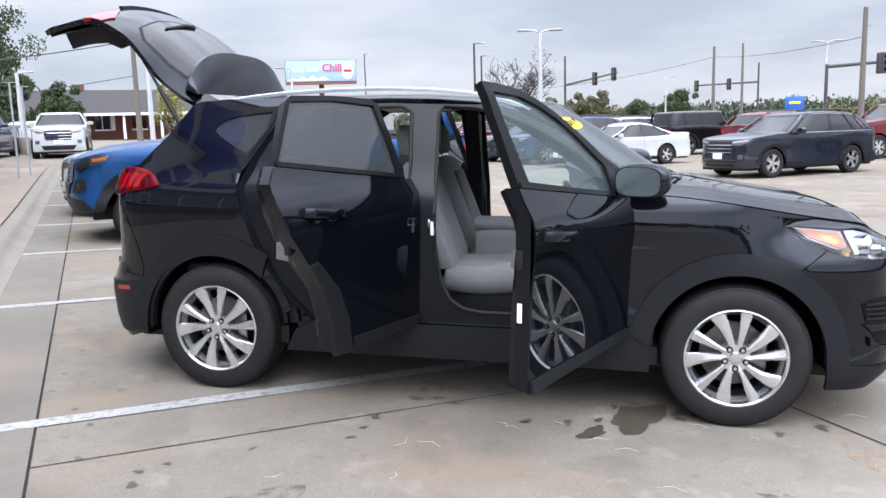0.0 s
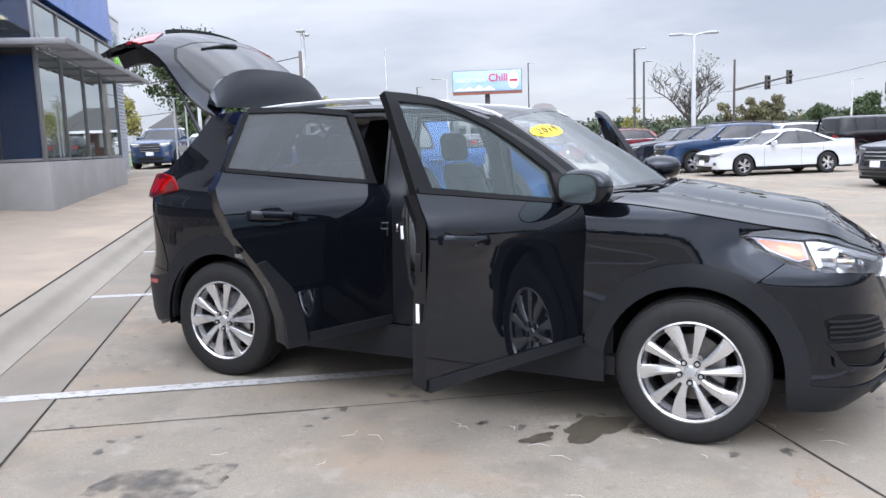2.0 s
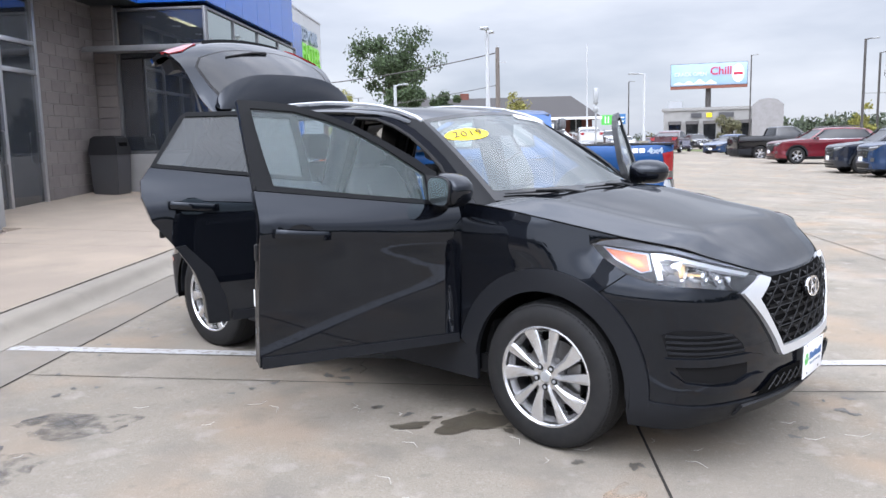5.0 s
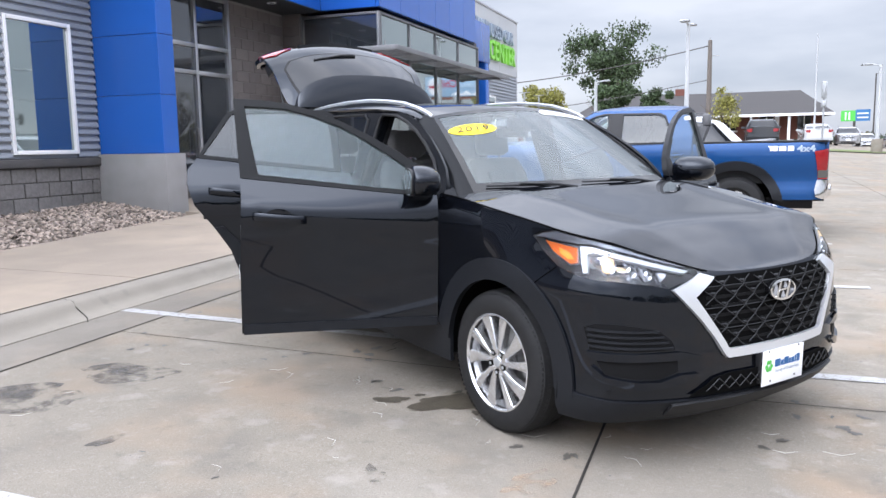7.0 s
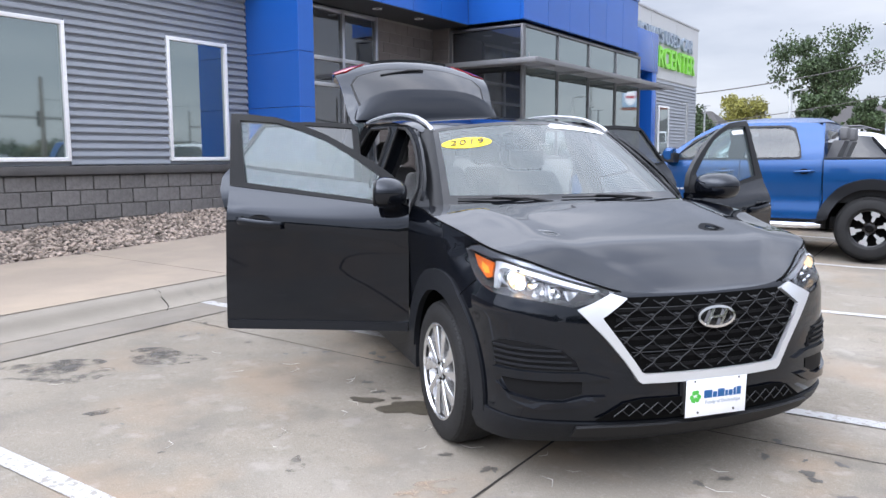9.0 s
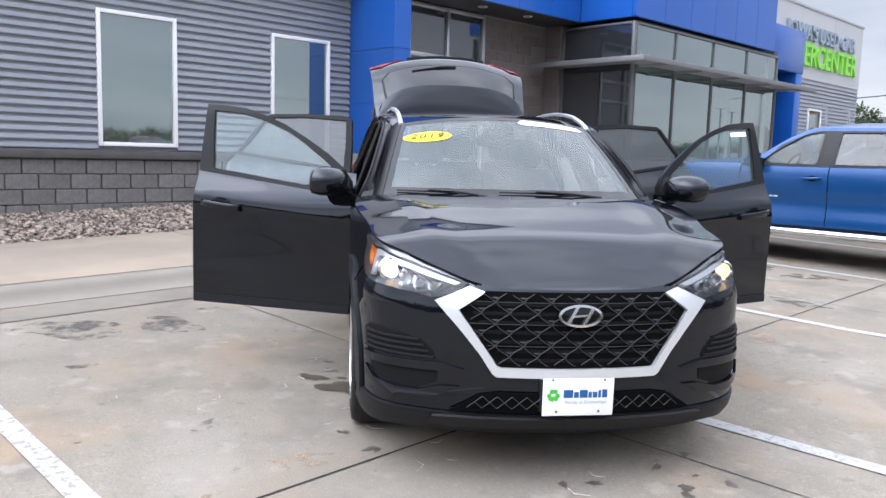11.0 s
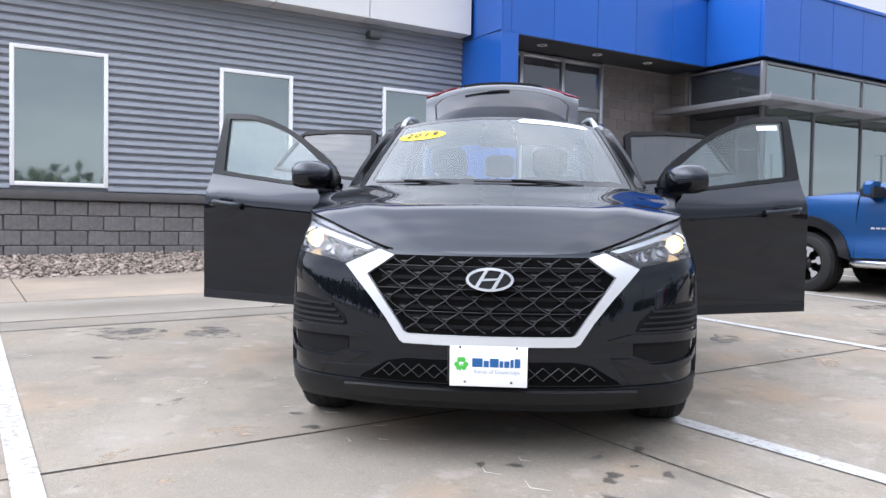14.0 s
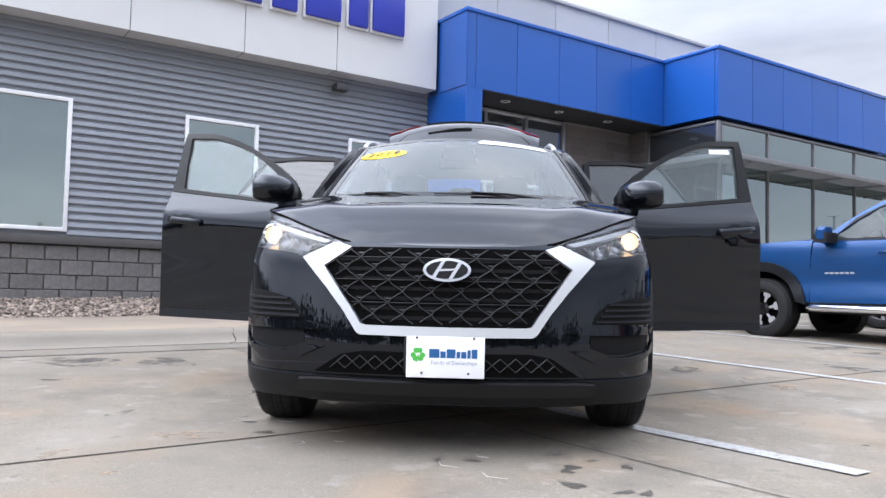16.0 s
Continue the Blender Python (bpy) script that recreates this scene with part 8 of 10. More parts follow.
XF, XR, TRR = 1.745, -1.49, 0.385
truck = thing("pickup_truck", "bright blue crew-cab pickup with black fender flares", "pickup truck", at=pose(2.295, 10.985, ground_z(2.3, 10.5) - 0.005, 0, 0, 180))


def truck_cab(side, out=0.0):
    def at(x, z):
        t_ = clamp((z - 1.19) / 0.49, 0, 1.1)
        return Vector((x, side * (0.895 - 0.20 * t_ ** 1.25 + out), z))
    return at


def grow(pts, k):
    cx, cz = np.mean([p[0] for p in pts]), np.mean([p[1] for p in pts])
    return [(p[0] + math.copysign(k, p[0] - cx), p[1] + math.copysign(k, p[1] - cz)) for p in pts]


def truck_side(side):
    on = TR.on(side)
    inw = (0, -side, 0)
    arch_f = arc(XF, TRR, 0.47, 168, 12, 16)
    fen = [(1.135, 0.475), (XF - 0.47, 0.475)] + arch_f + [(XF + 0.475, 0.47)] + [(s, TR.top(s)) for s in np.linspace(XF + 0.475, 1.10, 10)]
    part("fender", sheet(fen, on, (0.08, 0.07), 0.008, inw), TRUCKBLUE, truck)
    doors = (("front_door", [(0.02, 0.475), (1.125, 0.475), (1.125, 0.80), (1.085, 1.10), (1.085, 1.205), (0.02, 1.20)], 0.09, 0.17), ("rear_door", [(-0.935, 0.475), (0.008, 0.475), (0.008, 1.20), (-0.94, 1.20), (-0.95, 0.95), (-0.935, 0.80)], -0.86, -0.78))
    for nm, o, h0, _ in doors:
        d = part(nm, sheet(o, on, (0.08, 0.06), 0.010, inw), TRUCKBLUE, truck)
        # flat black oval painted for the shade of the handle's hollow
        part("handle_cup", sheet([(h0 + 0.11 + 0.055 * math.cos(a), 1.055 + 0.036 * math.sin(a)) for a in np.linspace(0, 6.283, 14, endpoint=False)], TR.on(side, 0.002), (0.06, 0.05), 0.001, inw), DARKHOLE, d)
        part("handle", pipe([TR.P(h0, 1.062, side, 0.0), TR.P(h0 + 0.03, 1.062, side, 0.03), TR.P(h0 + 0.18, 1.052, side, 0.032), TR.P(h0 + 0.22, 1.05, side, 0.004)], 0.016, 8), TRUCKBLUE, d)
    arch_r = arc(XR, TRR, 0.47, 168, 12, 16)
    bed = [(-2.57, 0.475), (XR - 0.475, 0.475)] + arch_r + [(-0.97, 0.475), (-0.965, 1.20), (-2.57, 1.205)]
    part("bed_side", sheet(bed, on, (0.08, 0.07), 0.008, inw), TRUCKBLUE, truck)
    for x in (XF, XR):
        ring = arc(x, TRR, 0.465, 168, 12, 18) + arc(x, TRR, 0.585, 6, 174, 18)
        part("fender_flare", sheet(ring, TR.on(side, 0.035), (0.08, 0.08), 0.05, inw), CLADDING, truck, "dark grey plastic fender flare")
        # near-black lining gives the truck's wheel well its shade by colour
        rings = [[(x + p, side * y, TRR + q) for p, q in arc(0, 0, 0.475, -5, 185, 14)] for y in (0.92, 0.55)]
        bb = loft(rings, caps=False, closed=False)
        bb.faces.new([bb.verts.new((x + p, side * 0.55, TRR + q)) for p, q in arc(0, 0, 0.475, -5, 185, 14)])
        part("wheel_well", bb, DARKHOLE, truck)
        truck_wheel(x, side)
    # cab side: front and rear door frames with their windows
    at = truck_cab(side)
    fw = [(0.835, 1.228), (0.80, 1.285), (0.60, 1.435), (0.38, 1.570), (0.25, 1.605), (0.155, 1.610), (0.165, 1.225)]
    rw = [(-0.035, 1.225), (-0.05, 1.605), (-0.50, 1.600), (-0.585, 1.560), (-0.66, 1.40), (-0.685, 1.25), (-0.66, 1.23)]
    front_o = [(1.04, 1.195), (0.80, 1.375), (0.55, 1.545), (0.36, 1.645), (0.20, 1.665), (0.055, 1.668), (0.055, 1.195)]
    rear_o = [(0.05, 1.195), (0.05, 1.668), (-0.60, 1.660), (-0.85, 1.645), (-0.925, 1.60), (-0.95, 1.40), (-0.955, 1.195)]
    part("cab_frame", sheet(front_o, at, (0.1, 0.08), 0.03, inw, hole=fw), TRUCKBLUE, truck)
    part("cab_frame", sheet(rear_o, at, (0.1, 0.08), 0.03, inw, hole=rw), TRUCKBLUE, truck)
    part("window_frame", sheet(grow(fw, 0.024), truck_cab(side, 0.005), (0.1, 0.08), 0.005, inw, hole=fw), PLASTIC, truck)
    part("window_frame", sheet(grow(rw, 0.024), truck_cab(side, 0.005), (0.1, 0.08), 0.005, inw, hole=rw), PLASTIC, truck)
    part("pillar_cover", sheet([(-0.02, 1.205), (0.14, 1.205), (0.13, 1.63), (-0.025, 1.63)], truck_cab(side, 0.004), (0.1, 0.1), 0.003, inw), PLASTIC, truck)
    part("pane", sheet(fw, truck_cab(side, -0.012), (0.2, 0.2), 0.0, inw), DOORGLASS, truck)
    part("pane", sheet(rw, truck_cab(side, -0.012), (0.2, 0.2), 0.0, inw), TINTGLASS, truck)
    c = Vector((0.86, side * 0.93, 1.265))
    m_ = part("door_mirror", loft([[c + Vector((0.02 + sx * 0.075 * q, side * y_, 0.10 * sz * q)) for sx, sz in ((-0.9, -0.8), (0.0, -1.0), (0.9, -0.7), (1.1, 0.1), (0.7, 0.8), (0.0, 1.0), (-0.9, 0.85))] for y_, q in ((0.0, 0.55), (0.03, 0.95), (0.10, 1.05), (0.17, 0.95), (0.20, 0.55))]), TRUCKBLUE, truck)
    part("mirror_base", loft([[c + Vector((0.02 + sx * 0.08 * q, side * y_, -0.02 + 0.075 * sz * q)) for sx, sz in ((-1, -1), (1, -0.9), (1.05, 0.3), (-1, 0.6))] for y_, q in ((-0.03, 1.0), (0.19, 0.98))]), PLASTIC, m_)
    part("side_step", pipe([(XR + 0.55, side * 0.88, 0.40), (XR + 0.68, side * 0.97, 0.40), (XF - 0.70, side * 0.97, 0.41), (XF - 0.57, side * 0.88, 0.41)], 0.042, 12), CHROME, truck, "chrome tube side step")
    part("sill", sheet([(-0.98, 0.36), (1.2, 0.36), (1.2, 0.48), (-0.98, 0.48)], TR.on(side, -0.02), (0.2, 0.06), 0.01, inw), PLASTIC, truck)
    part("fuel_door", sheet([(-1.05, 0.945), (-1.235, 0.945), (-1.245, 0.955), (-1.245, 1.085), (-1.235, 1.095), (-1.05, 1.095), (-1.04, 1.085), (-1.04, 0.955)], TR.on(side, 0.004), (0.1, 0.1), 0.004, inw), TRUCKBLUE, truck) if side > 0 else None
    for k in range(6):
        part("model_bar", sheet([(0.60 + 0.060 * k, 0.812), (0.645 + 0.060 * k, 0.812), (0.645 + 0.060 * k, 0.832), (0.60 + 0.060 * k, 0.832)], TR.on(side, 0.005), (0.1, 0.1), 0.004, inw), SATINWHITE, truck)
    for s0_, s1_, z0, z1 in ((-1.90, -1.99, 1.095, 1.155), (-2.01, -2.09, 1.095, 1.155), (-2.11, -2.18, 1.095, 1.155), (-1.88, -2.0, 1.142, 1.157)):
        part("decal_bar", sheet([(s0_, z0), (s1_, z0), (s1_, z1), (s0_, z1)], TR.on(side, 0.003), (0.1, 0.1), 0.0, inw), PLATEWHITE, truck)
    tx = text_mesh("4x4", 0.11, 0.0, 0.004)
    for q in tx.verts:
        q.co = TR.P(-2.325 - q.co.x * 1.3 * (1 if side > 0 else -1), 1.118 + q.co.z, side, 0.004)
    part("decal_wording", tx, INKGREY, truck, smooth=None)
    # rear corner: tail lamp and chrome bumper
    lamp = part("tail_lamp", sheet([(-2.42, 1.085), (-2.62, 1.115), (-2.70, 1.11), (-2.70, 0.735), (-2.48, 0.735), (-2.455, 0.90)], TR.on(side, 0.010), (0.06, 0.06), 0.02, (1, 0, 0)), REDLENS, truck, "tall red tail lamp")
    part("lamp_window", sheet([(-2.478, 0.75), (-2.69, 0.75), (-2.69, 0.845), (-2.466, 0.845)], TR.on(side, 0.013), (0.06, 0.06), 0.004, (1, 0, 0)), LAMPSILVER, lamp)
    part("bumper_corner", sheet([(-2.44, 0.515), (-2.43, 0.60), (-2.46, 0.725), (TR.s0 + 0.25, 0.725), (TR.s0 + 0.25, 0.50), (-2.52, 0.485)], TR.on(side, 0.030), (0.06, 0.05), 0.03, (1, 0, 0)), CHROME, truck, "chrome rear bumper corner")
    # nose
    o = [(XF + 0.478, 0.47), (XF + 0.478, TR.top(XF + 0.478))] + [(s, TR.top(s)) for s in np.linspace(XF + 0.52, TR.s1, 10)] + [(TR.s1, 0.62), (2.45, 0.52), (2.30, 0.45)]
    part("nose", sheet(o, on, (0.07, 0.06), 0.008, (-1, 0, 0)), TRUCKBLUE, truck)
    hl = part("headlamp", sheet([(2.10, 1.125), (2.30, 1.110), (2.62, 1.045), (2.66, 1.02), (2.64, 0.955), (2.52, 0.935), (2.36, 0.985), (2.16, 1.055)], TR.on(side, 0.008), (0.06, 0.05), 0.012, (-1, 0, 0)), LAMPSILVER, truck, "clear headlamp")
    part("amber_reflector", sheet([(2.13, 1.108), (2.31, 1.090), (2.31, 1.045), (2.17, 1.072)], TR.on(side, 0.013), (0.06, 0.05), 0.006, (-1, 0, 0)), AMBER, hl)
    part("lamp_inner", sheet([(2.36, 1.075), (2.60, 1.035), (2.62, 0.985), (2.52, 0.965), (2.40, 0.995)], TR.on(side, 0.012), (0.06, 0.05), 0.004, (-1, 0, 0)), DISC, hl)
    part("lamp_cover", sheet([(2.10, 1.125), (2.30, 1.110), (2.62, 1.045), (2.66, 1.02), (2.64, 0.955), (2.52, 0.935), (2.36, 0.985), (2.16, 1.055)], TR.on(side, 0.026), (0.06, 0.05), 0.0, (-1, 0, 0)), LENS, hl)
    fog = part("fog_recess", sheet([(2.44, 0.865), (2.64, 0.84), (2.72, 0.70), (2.56, 0.68), (2.42, 0.72)], TR.on(side, 0.006), (0.06, 0.05), 0.006, (-1, 0, 0)), PLASTIC, truck)
    part("fog_lamp", sheet([(2.55 + 0.04 * math.cos(a), 0.755 + 0.045 * math.sin(a)) for a in np.linspace(0, 6.283, 14, endpoint=False)], TR.on(side, 0.012), (0.1, 0.1), 0.005, (-1, 0, 0)), LAMPSILVER, fog)
    s_g = TR.s1 - 0.50
    part("grille", sheet([(s_g - 0.02, 1.03), (TR.s1, 1.06), (TR.s1, 0.66), (s_g + 0.10, 0.66), (s_g - 0.04, 0.82)], TR.on(side, 0.012), (0.1, 0.08), 0.006, (-1, 0, 0)), PLASTIC, truck)
    part("grille_frame", sheet([(s_g - 0.03, 1.05), (TR.s1, 1.085), (TR.s1, 1.055), (s_g + 0.02, 1.02), (s_g + 0.0, 0.83), (s_g + 0.10, 0.80), (s_g + 0.10, 0.77), (s_g - 0.05, 0.81)], TR.on(side, 0.03), (0.1, 0.08), 0.02, (-1, 0, 0)), LAMPGREY, truck)
    for k in range(4):
        z = 0.84 + 0.05 * k
        part("grille_bar", sheet([(s_g + 0.02, z), (TR.s1, z + 0.01), (TR.s1, z + 0.025), (s_g + 0.02, z + 0.015)], TR.on(side, 0.022), (0.2, 0.1), 0.010, (-1, 0, 0)), LAMPGREY, truck)
    part("lower_bumper", sheet([(2.32, 0.46), (2.46, 0.60), (TR.s1, 0.66), (TR.s1, 0.44), (2.44, 0.43)], TR.on(side, 0.012), (0.1, 0.06), 0.02, (-1, 0, 0)), PLASTIC, truck)


def truck_wheel(x, side):
    r, tw = TRR, 0.13
    wh = part("wheel", lathe([(0.215, -tw * 0.80), (0.245, -tw), (0.33, -tw * 1.02), (0.368, -tw * 0.86), (r, -tw * 0.6), (r, tw * 0.6), (0.36, tw), (0.215, tw * 0.85)], "y", 44, closed=True), RUBBER, truck, "black all-terrain tyre on a six-spoke wheel", at=pose(x, side * 0.815, r) @ (Matrix.Identity(4) if side < 0 else Matrix.Rotation(math.pi, 4, "Z")))
    part("rim", lathe([(0.218, -0.108), (0.206, -0.104), (0.196, -0.06), (0.19, 0.05)], "y", 36), GLOSSBLACK, wh)
    part("rim_back", lathe([(0.0, -0.02), (0.196, -0.02)], "y", 24), DARKHOLE, wh)
    part("hub", lathe([(0.0, -0.098), (0.035, -0.098), (0.045, -0.085), (0.07, -0.08), (0.08, -0.02)], "y", 24), GLOSSBLACK, wh)
    for k in range(6):
        a = radians(60 * k + 12)
        c, s_ = math.cos(a), math.sin(a)
        t_, n_ = Vector((-s_, 0, c)), Vector((c, 0, s_))
        sp_ = part("spoke", loft([[n_ * rr + t_ * e * wd + Vector((0, dep + f, 0)) for e, f in ((-1, 0.0), (1, 0.0), (1, 0.03), (-1, 0.03))] for rr, wd, dep in ((0.05, 0.022, -0.082), (0.12, 0.024, -0.092), (0.20, 0.040, -0.100))]), GLOSSBLACK, wh)
        part("spoke_face", loft([[n_ * rr + t_ * e * wd + Vector((0, -0.104 + f, 0)) for e, f in ((-1, 0.0), (1, 0.0), (1, 0.006), (-1, 0.006))] for rr, wd in ((0.085, 0.012), (0.150, 0.020), (0.160, 0.044), (0.203, 0.050))]), MACHINED, sp_)
    for y0, y1 in ((-0.135, -0.05), (0.05, 0.135)):
        tr = bmesh.new()
        lathe([(0.388, y0 + (0.04 if y0 < 0 else 0)), (0.389, y0 + 0.045), (0.388, y1 - (0 if y0 < 0 else 0.04))], "y", 46, tr)
        for k in range(46):
            a = 2 * math.pi * k / 46
            pts = [Vector((q * math.cos(a + da), y, q * math.sin(a + da))) for y, q in ((y0, 0.358 if y0 < 0 else 0.390), (y1, 0.390 if y0 < 0 else 0.358)) for da in (-0.045, 0.045)]
            vs = [tr.verts.new(p) for p in pts]
            tr.faces.new((vs[0], vs[1], vs[3], vs[2]))
        part("tread", tr, RUBBER, wh, smooth=None)


both(truck_side)


def truck_hood(x, u):
    lo_, hi_ = 0.5, TR.s1
    for _ in range(30):
        m = (lo_ + hi_) / 2
        lo_, hi_ = (m, hi_) if TR.P(m, TR.top(m)).x < x else (lo_, m)
    p = TR.P(lo_, TR.top(lo_))
    k = clamp((2.50 - x) / 0.35, 0, 1)
    return Vector((x, u * abs(p.y), p.z + k ** 0.6 * (0.045 * (1 - u * u) ** 0.7 + 0.022 * math.exp(-((abs(u) - 0.35) / 0.12) ** 2))))


tnose = TR.P(TR.s1, TR.top(TR.s1)).x
part("hood", loft([[truck_hood(x, u) for u in np.linspace(-1, 1, 25)] for x in list(np.linspace(1.08, 2.2, 12)) + [tnose - d for d in (0.2, 0.12, 0.06, 0.02, 0.002)]], caps=False, closed=False), TRUCKBLUE, truck)
part("windscreen", loft([[Vector((1.16 - 0.14 * u * u, u * 0.86, 1.215)).lerp(Vector((0.42 - 0.08 * u * u, u * 0.665, 1.675)), v) for u in np.linspace(-1, 1, 9)] for v in np.linspace(0, 1, 6)], caps=False, closed=False), CARGLASS, truck)
part("roof", loft([[Vector((x, u * 0.712, 1.650 + h * (1 - abs(u) ** 2.6))) for u in np.linspace(-1, 1, 15)] for x, h in ((0.40, 0.035), (0.25, 0.07), (-0.1, 0.095), (-0.6, 0.09), (-0.85, 0.07), (-0.93, 0.02))], caps=False, closed=False), TRUCKBLUE, truck)
part("cab_back", sheet([(-0.88, 0.60), (0.88, 0.60), (0.885, 1.20), (0.70, 1.65), (-0.70, 1.65), (-0.885, 1.20)], lambda y, z: Vector((-0.955 + 0.05 * max(0, z - 1.2), y, z)), (0.2, 0.2), 0.03, (1, 0, 0), hole=[(-0.55, 1.28), (0.55, 1.28), (0.52, 1.56), (-0.52, 1.56)]), TRUCKBLUE, truck)
part("back_window", sheet([(-0.55, 1.28), (0.55, 1.28), (0.52, 1.56), (-0.52, 1.56)], lambda y, z: Vector((-0.945 + 0.05 * max(0, z - 1.2), y, z)), (0.3, 0.3), 0.0, (1, 0, 0)), TINTGLASS, truck)
part("bed_floor", box(-2.55, -0.97, -0.80, 0.80, 0.68, 0.71), PLASTIC, truck)
for side in (-1, 1):
    part("bed_wall", box(-2.55, -0.97, side * 0.80, side * 0.84, 0.68, 1.19), PLASTIC, truck)
    part("bed_rail", box(-2.58, -0.965, side * 0.79, side * 0.905, 1.195, 1.225, 0.010), PLASTIC, truck)
part("tailgate", box(-2.60, -2.55, -0.78, 0.78, 0.70, 1.225, 0.015), TRUCKBLUE, truck)
part("rear_bumper", box(-2.66, -2.52, -0.62, 0.62, 0.50, 0.66, 0.03), CHROME, truck)
part("hitch", box(-2.64, -2.40, -0.07, 0.07, 0.40, 0.49, 0.01), PLASTIC, truck)
part("muffler", tube((-2.2, 0.45, 0.42), (-1.9, 0.45, 0.42), 0.09, seg=12), DISC, truck)
part("under_body", box(-2.45, 2.35, -0.62, 0.62, 0.34, 0.50, 0.02), PLASTIC, truck)
part("dashboard", box(0.78, 1.10, -0.78, 0.78, 0.85, 1.20, 0.05), PLASTIC, truck)
part("cab_floor", box(-0.94, 1.10, -0.84, 0.84, 0.46, 0.52), PLASTIC, truck)
for sx_ in (0.18, -0.62):
    for y in (-0.38, 0.38):
        s_ = part("seat", box(sx_ - 0.25, sx_ + 0.25, y - 0.26, y + 0.26, 0.55, 0.88, 0.06), SEATDARK, truck)
        part("backrest", loft([[(sx_ - 0.24 - 0.22 * q + dx, y + dy_, 0.85 + 0.58 * q) for dx, dy_ in ((-0.06, -0.24), (0.06, -0.24), (0.06, 0.24), (-0.06, 0.24))] for q in (0, 0.5, 1)]), SEATDARK, s_)
        part("head_rest", box(sx_ - 0.54, sx_ - 0.44, y - 0.13, y + 0.13, 1.44, 1.60, 0.03), SEATDARK, s_)
stw = bmesh.new()
pipe([Vector((0.0, 0.19 * math.cos(a), 0.19 * math.sin(a))) for a in np.linspace(0, 2 * math.pi, 29)], 0.016, 8, stw)
pipe([Vector((0.0, -0.18, 0)), Vector((0.02, 0, -0.02)), Vector((0.0, 0.18, 0))], 0.03, 8, stw)
bmesh.ops.transform(stw, matrix=Matrix.Translation((0.66, 0.38, 1.18)) @ Matrix.Rotation(radians(-25), 4, "Y"), verts=stw.verts[:])
part("steering_wheel", stw, PLASTIC, truck, smooth=60)

